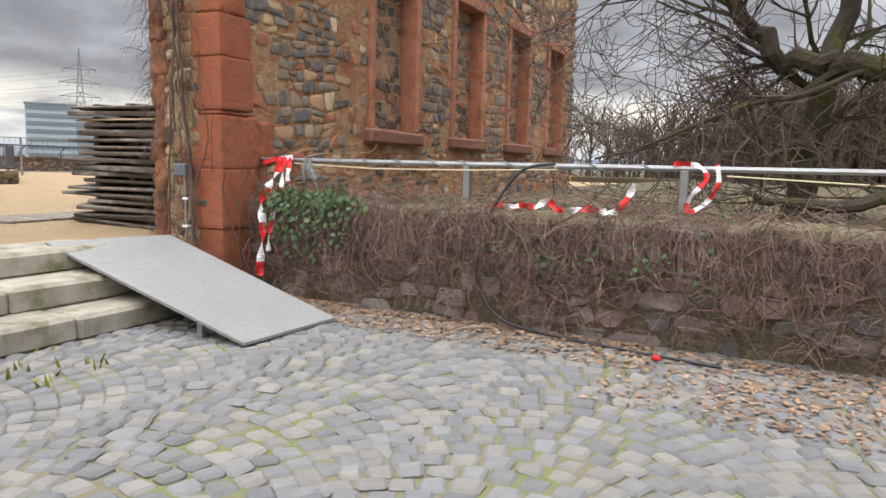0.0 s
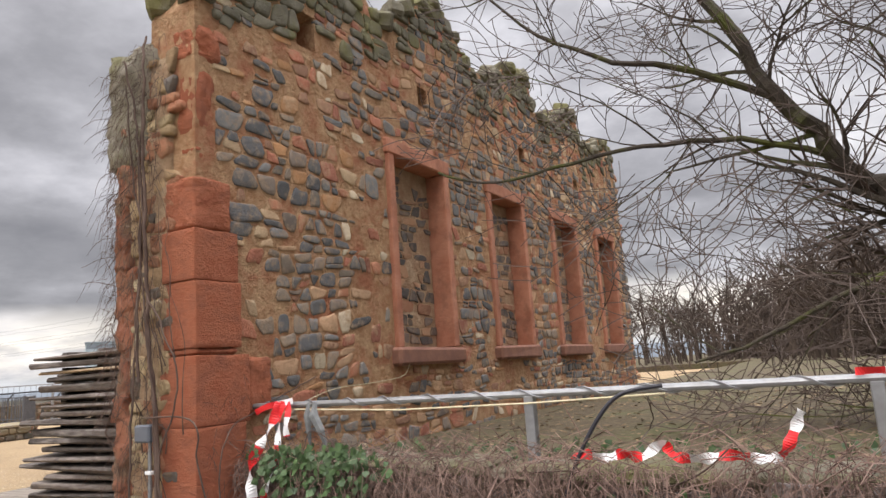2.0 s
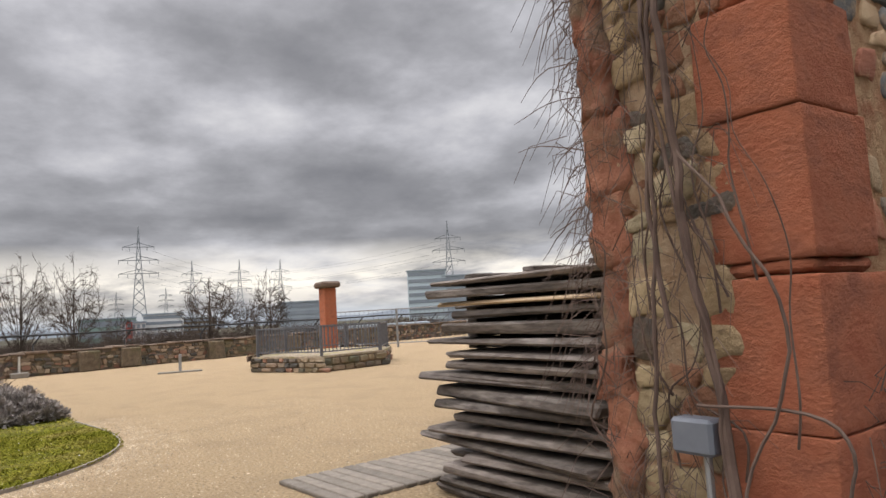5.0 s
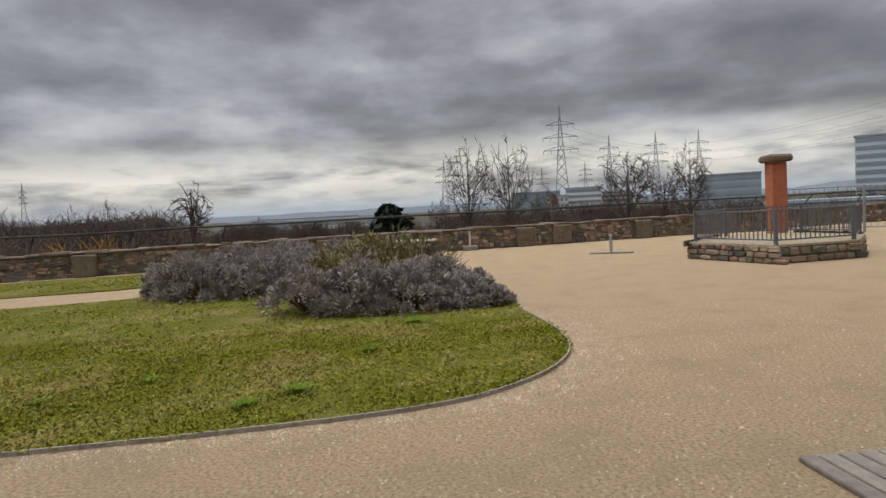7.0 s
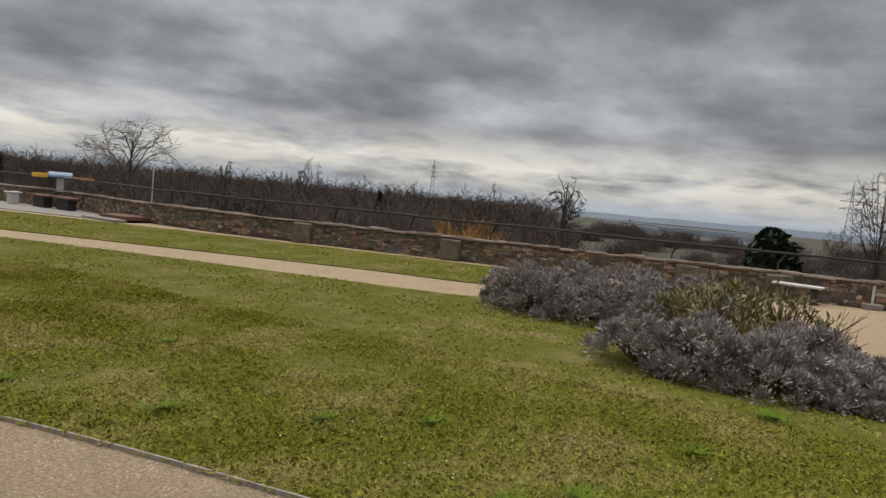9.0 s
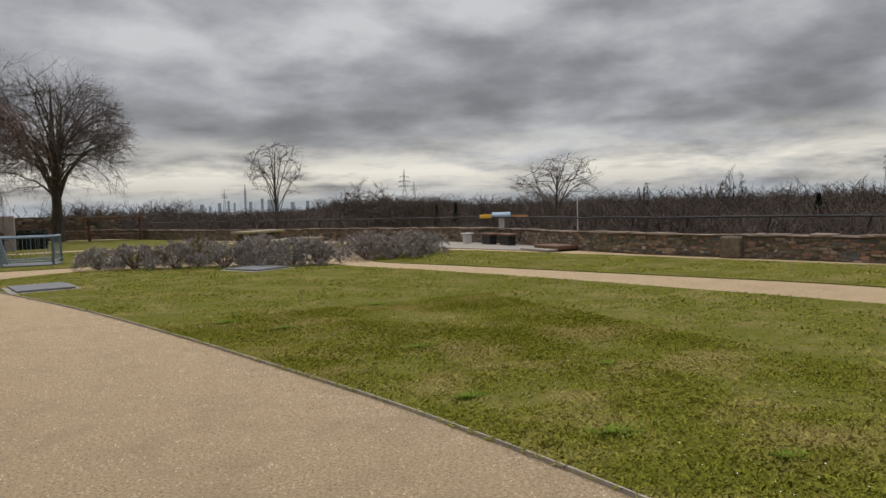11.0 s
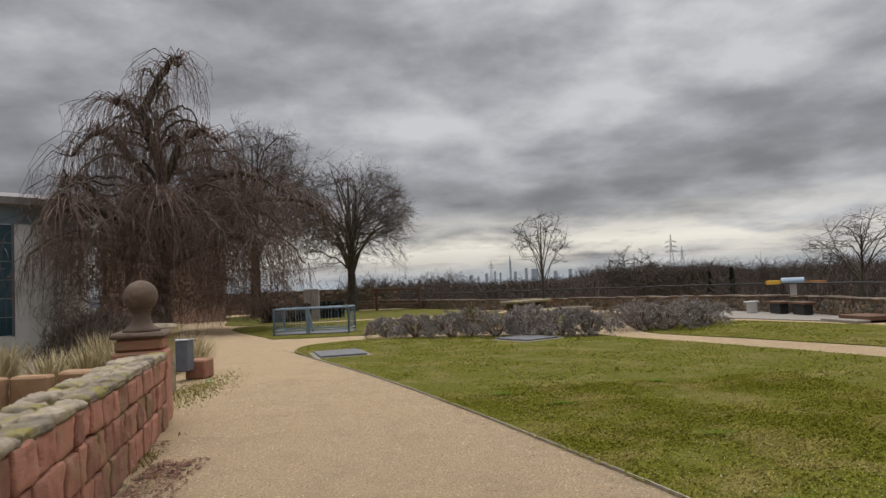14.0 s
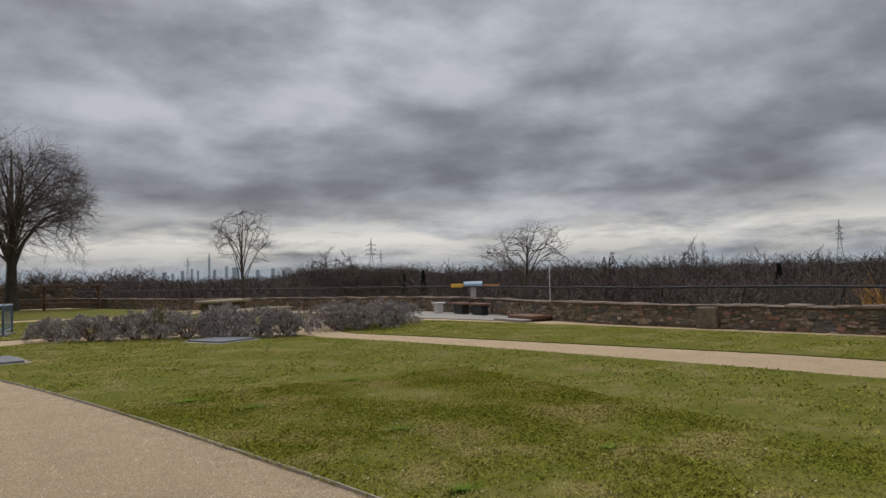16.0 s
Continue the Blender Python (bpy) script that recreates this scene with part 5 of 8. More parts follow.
# red pillar behind it
pil = thing("sandstone_pillar", "slim red sandstone pillar with a dark cap", "pillar", at=(-20.6, 13.05, 0))
q = Build()
q.soft_box(-0.19, 0.19, -0.19, 0.19, -0.2, 2.0, 0.02, None, 0.01, rng)
part("shaft", q, SANDSTONE, pil)
q = Build()
q.soft_box(-0.3, 0.3, -0.3, 0.3, 2.0, 2.18, 0.06, None, 0.01, rng)
part("cap", q, BALLSTONE, pil, "dark weathered cap")
# mesh fence running on behind
mf = thing("steel_fence", "tall galvanised fence of posts and rails behind the gravel court", "fence")
for k in range(7):
    x, y = -24.8 + k * 1.6, 15.0 + k * 1.9
    q = Build()
    q.soft_box(x - 0.03, x + 0.03, y - 0.03, y + 0.03, -0.02, 1.35, 0.004)
    part("post", q, GALV, mf)
for zz in (1.33, 0.15):
    q = Build()
    q.tube([(-24.8, 15.0, zz), (-15.2, 26.4, zz)], 0.02, 5)
    part("rail", q, GALV, mf)
q = Build()
for j in range(90):
    t = j / 90
    q.tube([(-24.8 + 9.6 * t, 15 + 11.4 * t, 0.15), (-24.8 + 9.6 * t, 15 + 11.4 * t, 1.33)], 0.006, 3, False)
tagged(part("bar_infill", q, FENCESTEEL, mf), kind="stuff")
# T-shaped stand on the court
ts = thing("post_stand", "short steel post on a flat pale base plate", "stand", at=(-20.4, 8.88, 0), turn=75)
q = Build()
q.soft_box(-0.52, 0.52, -0.12, 0.12, -0.005, 0.04, 0.01)
part("base_plate", q, CONCRETE, ts)
q = Build()
q.soft_box(-0.035, 0.035, -0.035, 0.035, 0.04, 0.45, 0.006)
part("post", q, GALV, ts)
# table by the parapet
tb = thing("bench_table", "flat pale board on a dark central leg", "table", at=(-23.6, 4.1, 0), turn=80)
q = Build()
q.soft_box(-0.55, 0.55, -0.2, 0.2, 0.40, 0.45, 0.01)
part("top", q, WHITEPAINT, tb)
q = Build()
q.soft_box(0.3, 0.42, -0.15, 0.15, -0.01, 0.42, 0.01)
part("leg", q, DARKSTEEL, tb)
q = Build()
q.soft_box(-0.42, -0.3, -0.15, 0.15, -0.01, 0.42, 0.01)
part("leg", q, DARKSTEEL, tb)
fs = thing("umbrella_foot", "white post in a square concrete foot by the parapet", "stand", at=(-24.6, 5.7, 0))
q = Build()
q.soft_box(-0.22, 0.22, -0.22, 0.22, 0, 0.14, 0.02)
part("foot", q, CONCRETE, fs)
q = Build()
q.tube([(0, 0, 0.14), (0, 0, 0.58)], 0.03, 8)
part("post", q, WHITEPAINT, fs)

# cellar plates in the lawn
for i, (x, y, r, w, d) in enumerate([(-3.95, -13.7, 12, 1.15, 1.5), (-9.15, -15.3, 30, 1.2, 1.3)]):
    pl = thing("shaft_cover", "flat grey slate cover in a pale stone frame on the lawn", "cover plate", "shaft covers", at=(x, y, 0), turn=r)
    q = Build()
    q.soft_box(-w / 2 - 0.12, w / 2 + 0.12, -d / 2 - 0.12, d / 2 + 0.12, 0, 0.03, 0.01)
    part("frame", q, CONCRETE, pl)
    q = Build()
    q.soft_box(-w / 2, w / 2, -d / 2, d / 2, 0.03, 0.075, 0.012)
    part("plate", q, SLATE, pl)

# blue-grey barrier
bar = thing("stair_barrier", "blue-grey steel barrier round a stair opening", "barrier", at=(-2.4, -23.4, 0), turn=-6)
bar.matrix_basis = bar.matrix_basis @ Matrix.Diagonal((0.87, 0.87, 1.0, 1.0))
q = Build()
q.soft_box(-1.75, 1.75, -1.0, 1.0, -0.05, 0.06, 0.01)
part("curb", q, SLATE, bar)
for x0, x1, y0, y1 in ((-1.65, 0.1, 0.92, 0.92), (0.2, 1.65, 0.92, 0.92), (-1.65, -1.65, -0.92, 0.92), (1.65, 1.65, -0.92, 0.92), (-1.65, 1.65, -0.92, -0.92)):
    pn = new("panel")
    pn.parent = bar
    q = Build()
    for zz in (1.0, 0.18):
        q.tube([(x0, y0, zz), (x1, y1, zz)], 0.035 if zz > 0.9 else 0.025, 6)
    for x, y in ((x0, y0), (x1, y1)):
        q.soft_box(x - 0.04, x + 0.04, y - 0.04, y + 0.04, 0.05, 1.02, 0.006)
    part("frame", q, BLUESTEEL, pn)
    q = Build()
    k = 12
    for j in range(1, k):
        x, y = x0 + (x1 - x0) * j / k, y0 + (y1 - y0) * j / k
        q.tube([(x, y, 0.18), (x, y, 1.0)], 0.008, 4, False)
    tagged(part("bar_infill", q, BLUESTEEL, pn), kind="stuff")
q = Build()
q.tube([(0.15, 0.95, 1.06), (-0.1, 0.97, 0.12)], 0.07, 4)
part("gate_post", q, BLUESTEEL, bar)
# stele, dark hedges, walls at the far end
st = tagged(part("stele", Build(), CONCRETE), "upright pale stone stele on the lawn", "stele")
q = Build()
q.soft_box(-0.45, 0.45, -0.2, 0.2, -0.05, 1.8, 0.03, pose(-0.9, -36.5, 0), 0.01, rng)
st.data = q.mesh("stele", mat("stele_stone", (0.24, 0.20, 0.18), (0.32, 0.27, 0.24), 3, 0.9, 0.4, 30))


def leafy_box(x0, x1, y0, y1, z1, n, size, material, name, label, category, seed, at):
    g = random.Random(seed)
    q = Build()
    for _ in range(n):
        f = g.random()
        p = [g.uniform(x0, x1), g.uniform(y0, y1), z1 * g.random() ** 0.8]
        k = g.randrange(3)
        p[k] = ((x0, x1), (y0, y1), (z1, z1))[k][g.randrange(2)] + g.uniform(-0.06, 0.06)
        a, e = g.uniform(0, 6.28), g.uniform(-1.2, 1.2)
        u = Vector((math.cos(a), math.sin(a), 0)) * size * g.uniform(0.5, 1.2)
        w = Vector((-math.sin(a) * math.cos(e), math.cos(a) * math.cos(e), math.sin(e))) * size * 0.6
        c = Vector(p)
        q.add([c - u, c + w, c + u, c - w], [(0, 1, 2, 3)])
    q.box(x0 + 0.06, x1 - 0.06, y0 + 0.06, y1 - 0.06, 0, z1 - 0.06)
    ob = tagged(part(name, q, material), label, category)
    ob.matrix_basis = pose(*at)
    return ob


leafy_box(-1.3, 1.3, -0.5, 0.5, 0.95, 1500, 0.09, HEDGE, "clipped_hedge", "near-black clipped hedge block beside the stele", "hedge", 3, (0.4, -35.2, 0))
leafy_box(-1.4, 1.4, -0.5, 0.5, 0.95, 1500, 0.09, HEDGE, "clipped_hedge", "near-black clipped hedge block beside the stele", "hedge", 4, (-1.2, -38.0, 0))
sb = thing("garden_bench", "dark timber bench shelter against the far wall", "bench", at=(-6.1, -46.5, 0), turn=-15)
for x in (-1.6, 1.6):
    q = Build()
    q.soft_box(x - 0.08, x + 0.08, -0.08, 0.08, 0, 1.5, 0.01)
    part("post", q, RUST, sb)
q = Build()
q.soft_box(-1.9, 1.9, -0.5, 0.3, 1.5, 1.6, 0.01)
part("beam", q, RUST, sb)
q = Build()
q.soft_box(-1.6, 1.6, -0.2, 0.3, 0.42, 0.5, 0.01)
part("seat", q, RUST, sb)
far_wall = thing("boundary_wall", "rough stone boundary wall at the end of the garden", "wall")
q = Build()
q.box(-6.5, 14, -55.0, -54.5, -0.2, 1.75)
part("wall_core", q, PARAPETCORE, far_wall)
q = Build()
for (xc, zc), poly in rubble_cells(-6.5, 14, -0.1, 1.7, 0.4, 0.22, rng, lambda x, z: True):
    cell_stone(q, poly, Matrix.Translation((xc, -54.5, zc)) @ Matrix.Rotation(math.pi, 4, "Z") @ Matrix.Rotation(math.pi / 2, 4, "X"), rng, rng.uniform(0.02, 0.07), 0.95)
tagged(part("wall_stones", q, PARAPETSTONE, far_wall), kind="stuff")
hut = thing("garden_wall_end", "pink-rendered wall end beside the garden path", "wall", at=(9.3, -49.5, 0))
q = Build()
q.soft_box(-1.6, 0.9, -0.3, 0.3, -0.1, 2.35, 0.03)
part("wall", q, PINKPLASTER, hut)
q = Build()
q.soft_box(-1.7, 1.0, -0.38, 0.38, 2.35, 2.47, 0.03)
part("coping", q, COPING, hut)

# stone tables among the lavender
for i, (x, y, r, zt, lx) in enumerate([(-11.7, -27.5, 40, 0.8, 2.6), (-11.7, -21.2, 42, 0.62, 2.9), (-6.4, -20.6, 15, 0.5, 2.0), (-5.6, -18.9, 10, 0.34, 1.6)][:3]):
    tbl = thing("stone_table", "broad flat stone slab table between lavender bushes", "table", "stone tables", at=(x, y, 0), turn=r)
    q = Build()
    q.soft_box(-lx / 2, lx / 2, -0.5, 0.5, zt - 0.12, zt, 0.025, None, 0.01, rng)
    part("top", q, COPING, tbl)
    for s in (-1, 1):
        q = Build()
        q.soft_box(s * lx * 0.32 - 0.2, s * lx * 0.32 + 0.2, -0.35, 0.35, -0.02, zt - 0.12, 0.02)
        part("leg", q, PARAPETCORE, tbl)
# seating area at the parapet
b = Build()
b.prism([(-20.1, -15.2), (-18.9, -15.4), (-16.9, -21.5), (-19.5, -25.5), (-20.6, -20)], -0.02, 0.03)
structure("seat_paving", b, CONCRETE, "pale paved seating place at the parapet", "pavement")
for i, (x0, x1, zz) in enumerate(((-20.2, -18.7, 0.09), (-20.2, -19.1, 0.2))):
    q = Build()
    q.soft_box(x0, x1, -16.4 + i * 0.3, -14.7, 0.0, zz, 0.015)
    tagged(part("timber_step", q, RUST if i else CONCRETE), "low timber-edged step by the parapet", "step", "timber steps")
for x, y, m_, lab in ((-19.5, -21.8, WHITEPAINT, "pale block stool at the seating place"), ):
    q = Build()
    q.soft_box(-0.15, 0.15, -0.15, 0.15, 0.0, 0.4, 0.02)
    q.soft_box(-0.24, 0.24, -0.18, 0.18, 0.4, 0.46, 0.01)
    ob = tagged(part("stool", q, m_), lab, "stool")
    ob.matrix_basis = pose(x, y, 0.03)
for k, (x, y) in enumerate(((-19.9, -20.6), (-20.0, -19.3))):
    bn = thing("dark_bench", "dark low bench block against the parapet", "bench", "dark benches", at=(x, y, 0.03), turn=82)
    q = Build()
    q.soft_box(-0.6, 0.6, -0.22, 0.22, 0.38, 0.46, 0.01)
    part("seat", q, RUST, bn)
    q = Build()
    q.soft_box(-0.45, 0.45, -0.16, 0.16, 0, 0.38, 0.02)
    part("base", q, DARKSTEEL, bn)
vw = thing("viewing_model", "grey half-round box with yellow bars on a white post", "display", at=(-20.95, -21.3, 0.0), turn=-32)
q = Build()
q.prism([(0.25 * math.cos(math.pi * k / 8), 1.15 + 0.2 * math.sin(math.pi * k / 8)) for k in range(9)], -0.4, 0.4, 0)
part("box", q, BLUESTEEL, vw)
q = Build()
q.soft_box(-0.12, 0.12, -0.12, 0.12, 0.6, 1.15, 0.01)
part("post", q, WHITEPAINT, vw)
q = Build()
q.soft_box(0.42, 0.95, -0.1, 0.1, 1.1, 1.26, 0.01)
part("bar", q, YELLOWPAINT, vw)
q = Build()
q.soft_box(-1.15, -0.42, -0.06, 0.06, 1.1, 1.2, 0.01)
part("bar", q, mat("orange_board", (0.36, 0.16, 0.05), (0.42, 0.2, 0.07), 4, 0.7, 0), vw)
mp = thing("measuring_pole", "thin white pole behind the parapet", "pole", at=(-23.0, -18.6, 0))
q = Build()
q.tube([(0, 0, -7.0), (0, 0, 2.0)], 0.024, 6)
part("pole", q, WHITEPAINT, mp)
# ---- trees ----


def limb(wood, twigs, p, d, length, r, level, g, spread, lift, twig_r, kids, wander=0.22):
    """A tapered limb that bends as it grows, with its side shoots."""
    pts, rad, step = [Vector(p)], [r], length / 5
    d = Vector(d).normalized()
    for i in range(5):
        d = (d + Vector((g.uniform(-1, 1), g.uniform(-1, 1), g.uniform(-0.7, 0.7))) * wander + Vector((0, 0, lift * 0.12))).normalized()
        pts.append(pts[-1] + d * step)
        rad.append(max(twig_r, r * (1 - 0.72 * (i + 1) / 5)))
    (wood if level >= 2 else twigs).tube(pts, rad, 6 if level >= 3 else (4 if level == 2 else 3), False)
    if level == 0:
        return
    for k in range(kids[level]):
        t = g.uniform(0.25, 1.0) if level > 1 else g.uniform(0.1, 1.0)
        i = min(4, int(t * 5))
        q = pts[i].lerp(pts[i + 1], t * 5 - i)
        base = (pts[i + 1] - pts[i]).normalized()
        side = base.orthogonal().normalized()
        side = Matrix.Rotation(g.uniform(0, 6.283), 3, base) @ side
        nd = base * g.uniform(0.5, 1.0) + side * spread * g.uniform(0.6, 1.2)
        limb(wood, twigs, q, nd, length * g.uniform(0.42, 0.66), max(twig_r, rad[i] * 0.55), level - 1, g, spread, lift, twig_r, kids, wander)


def round_tree(name, label, at, height, radius, seed, limbs=26, boughs=9, shoots=9, fork=0.2, low=0.12, trunk_r=0.36, twig_r=0.010, bark=None, twig=None):
    """A leafless tree whose limbs fan out from a short trunk and fill a rounded crown."""
    g = random.Random(seed)
    root = thing(name, label, "tree", "", "", at)
    wood, arms, twigs = Build(), Build(), Build()
    zc, rz = height * (1 + low) / 2, height * (1 - low) / 2
    wood.tube([(0, 0, -0.3), (0.03, 0.02, height * fork * 0.5), (0, 0.05, height * fork), (0.05, 0, height * 0.5), (0, 0.1, height * 0.82)], [trunk_r * 1.4, trunk_r, trunk_r * 0.85, trunk_r * 0.5, trunk_r * 0.1], 9)

    def skin(a, e, k):
        w = 0.86 + 0.22 * noise.noise(Vector((math.cos(a) * 1.7, math.sin(a) * 1.7, e * 2.0 + seed)))
        return Vector((math.cos(a) * math.cos(e) * radius * k * w, math.sin(a) * math.cos(e) * radius * k * w, zc + math.sin(e) * rz * k * w))

    for i in range(limbs):
        a = i * 2.39996 + g.uniform(-0.3, 0.3)
        e = math.asin(-0.55 + 1.5 * (i + 0.5) / limbs) if -0.55 + 1.5 * (i + 0.5) / limbs < 1 else 1.4
        p = Vector((0, 0, height * (fork + 0.32 * g.random() ** 1.3)))
        q = skin(a, e, g.uniform(0.78, 0.95))
        if q.z < p.z - 0.5:
            p.z = height * fork * g.uniform(0.8, 1.2)
        mid = p.lerp(q, 0.5) + Vector((0, 0, 0.12 * height * g.uniform(0.2, 1.0))) + Vector((g.uniform(-1, 1), g.uniform(-1, 1), 0)) * radius * 0.08
        line = smooth_line([p, p.lerp(mid, 0.5) + Vector((0, 0, 0.02 * height)), mid, mid.lerp(q, 0.55) + Vector((0, 0, 0.02 * height)), q], 3)
        n = len(line)
        line = [v + Vector((g.uniform(-1, 1), g.uniform(-1, 1), g.uniform(-1, 1))) * radius * 0.012 for v in line]
        arms.tube(line, [max(twig_r * 1.6, trunk_r * 0.25 * (1 - 0.9 * j / n)) for j in range(n)], 5, False)
        for _ in range(boughs):
            j = g.randrange(n // 4, n)
            s0 = line[j]
            f = s0 - Vector((0, 0, zc * 0.75))
            out = Vector((f.x / radius, f.y / radius, f.z / rz + 0.25))
            t = skin(math.atan2(s0.y, s0.x) + g.gauss(0, 0.5), max(-0.75, min(1.5, math.asin(max(-1, min(1, (s0.z - zc) / rz))) + g.gauss(0.1, 0.35))), g.uniform(0.86, 1.03))
            if (t - s0).length > radius * 0.75:
                t = s0 + (t - s0).normalized() * radius * 0.75
            bend = s0.lerp(t, 0.55) + out * radius * 0.05 + Vector((g.uniform(-1, 1), g.uniform(-1, 1), g.uniform(-1, 1))) * radius * 0.05
            twigs.tube([s0, s0.lerp(bend, 0.6), bend, t], [twig_r * 2.6, twig_r * 2.1, twig_r * 1.6, twig_r], 3, False)
            for _ in range(shoots):
                u = g.random()
                v = s0.lerp(bend, u * 1.6) if u < 0.6 else bend.lerp(t, (u - 0.6) / 0.4)
                d = ((t - s0).normalized() + Vector((g.gauss(0, 0.6), g.gauss(0, 0.6), g.gauss(0.1, 0.55)))).normalized()
                L = radius * g.uniform(0.08, 0.22)
                w = v + d * L * 0.5
                twigs.tube([v, w, v + d * L + Vector((g.uniform(-1, 1), g.uniform(-1, 1), g.uniform(-1, 1))) * L * 0.2], [twig_r, twig_r * 0.9, twig_r * 0.6], 3, False)
                d2 = (d + Vector((g.gauss(0, 0.7), g.gauss(0, 0.7), g.gauss(0, 0.6)))).normalized()
                twigs.tube([w, w + d2 * L * 0.6], [twig_r * 0.8, twig_r * 0.55], 3, False)
    part("trunk", wood, bark or BARK, root)
    tagged(part("branchwork", arms, bark or BARK, root), kind="stuff")
    tagged(part("crown", twigs, twig or TWIG, root, "fine leafless twigs"), kind="stuff")
    return root


# the great tree beyond the low wall
big = thing("old_tree", "old spreading leafless tree with mossy limbs behind the low wall", "tree")
g = random.Random(77)
wood, twigs = Build(), Build()
GUIDES = [([(3.6, 10.3, 0.2), (3.3, 10.2, 1.2), (2.6, 10.1, 1.7), (1.9, 10.0, 1.87), (1.37, 10.0, 1.9), (0.87, 10.0, 2.02), (0.46, 10.0, 2.6), (0.12, 10.0, 3.2), (-0.35, 10.0, 4.35), (-0.7, 10.1, 5.8)], 0.18),
          ([(1.2, 10.4, 0.1), (1.3, 10.5, 1.2), (1.55, 10.7, 2.6), (1.75, 11.0, 4.2), (1.5, 11.3, 6.0)], 0.17),
          ([(3.3, 10.2, 1.2), (2.6, 10.1, 2.4), (1.95, 10.0, 3.0), (1.85, 9.9, 4.0), (1.6, 9.8, 5.5)], 0.16),
          ([(1.95, 10.0, 3.0), (1.4, 9.9, 3.75), (0.5, 9.7, 4.1), (-0.6, 9.4, 4.5), (-1.6, 9.2, 5.2)], 0.075),
          ([(0.55, 10.0, 2.45), (0.0, 9.8, 2.72), (-0.8, 9.5, 2.8), (-1.6, 9.3, 2.75), (-2.3, 9.1, 2.65), (-2.9, 9.0, 2.85)], 0.032),
          ([(0.2, 10.0, 3.1), (-0.5, 9.8, 3.5), (-1.2, 9.6, 3.75), (-1.9, 9.5, 4.2), (-2.5, 9.4, 4.9)], 0.04),
          ([(1.9, 10.0, 1.87), (1.2, 9.7, 1.55), (0.5, 9.4, 1.35), (-0.2, 9.2, 1.0), (-0.7, 9.0, 0.85)], 0.035),
          ([(2.8, 10.0, 0.9), (2.0, 9.8, 0.5), (1.2, 9.6, 0.42), (0.75, 9.4, 0.55)], 0.10),
          ([(2.6, 10.1, 2.4), (2.2, 9.6, 3.6), (1.2, 9.2, 4.6), (0.2, 9.0, 5.4)], 0.055),
          ([(3.3, 10.2, 1.2), (3.2, 9.6, 3.0), (2.6, 9.0, 4.4), (2.0, 8.6, 5.6)], 0.08)]
for pts, r in GUIDES:
    line = smooth_line([Vector(p) for p in pts], 4)
    n = len(line)
    rad = [max(0.012, r * (1 - 0.8 * i / n)) for i in range(n)]
    line = [p + Vector((g.uniform(-1, 1), g.uniform(-1, 1), g.uniform(-1, 1))) * min(0.09, rad[i] * 0.7) for i, p in enumerate(line)]
    wood.tube(line, rad, 8)
    for k in range(int(11 + 24 * r)):
        i = g.randrange(n // 4, n - 1)
        if line[i].x < -0.5 and g.random() < 0.72:
            continue
        base = (line[i + 1] - line[i]).normalized()
        side = Matrix.Rotation(g.uniform(0, 6.283), 3, base) @ base.orthogonal().normalized()
        limb(wood, twigs, line[i], base * 0.7 + side * 0.9 + Vector((-0.25, 0, 0.1)), g.uniform(0.9, 2.0), max(0.01, rad[i] * 0.35), 2, g, 0.9, 0.1, 0.0045, (0, 4, 7), 0.28)
part("trunk", wood, MOSSBARK, big, "mossy dark limbs")
tagged(part("crown", twigs, TWIG, big, "fine leafless twigs"), kind="stuff")

# weeping beech
beech = thing("weeping_beech", "large leafless weeping beech with hanging curtains of twigs", "tree", at=(4.9, -28.3, 0))
g = random.Random(15)
wood, twigs = Build(), Build()
ARMS = [[(0, 0, -0.2), (0.1, 0, 2.5), (-0.2, 0.1, 5.0), (0.1, 0, 8.0), (0.7, 0, 10.3), (-0.6, 0.1, 12.6), (-0.9, 0.2, 12.4)],
        [(-0.2, 0, 5.5), (1.2, 0.2, 8.0), (2.2, 0.2, 9.2), (3.0, 0.3, 9.1), (3.8, 0.3, 8.2)],
        [(-0.2, 0, 5.0), (-1.6, 0.4, 6.6), (-3.2, 0.6, 7.2), (-4.4, 0.6, 7.0), (-5.6, 0.6, 6.3)],
        [(0, 0, 4.5), (2.0, 0.6, 5.8), (3.0, 0.8, 6.9), (3.6, 0.8, 7.1), (4.0, 0.9, 6.7)],
        [(0, 0, 4.0), (-0.6, 2.0, 5.6), (-1.0, 3.6, 6.0), (-1.3, 4.8, 5.2)],
        [(0, 0, 4.0), (1.4, 2.2, 5.2), (2.2, 3.8, 5.6), (2.6, 4.6, 4.9)],
        [(0, 0, 4.2), (-2.0, -1.6, 5.6), (-4.0, -2.6, 6.4), (-6.2, -3.2, 6.3), (-7.0, -3.4, 5.6)],
        [(0.1, 0, 6.5), (-1.0, 0.4, 8.6), (-2.0, 0.6, 9.2), (-2.9, 0.6, 8.6)],
        [(0, 0, 3.2), (1.8, 0.8, 3.8), (2.8, 1.2, 4.4), (3.2, 1.4, 4.3)],
        [(0, 0, 3.0), (-2.0, 1.2, 3.8), (-3.6, 1.8, 4.2), (-4.8, 2.0, 3.7)],
        [(0.5, 0, 9.5), (1.5, 0.1, 10.7), (1.9, 0.1, 10.6)],
        [(0, 0, 5.2), (-1.0, -2.2, 7.0), (-1.8, -3.8, 7.2), (-2.4, -5.0, 6.4)]]
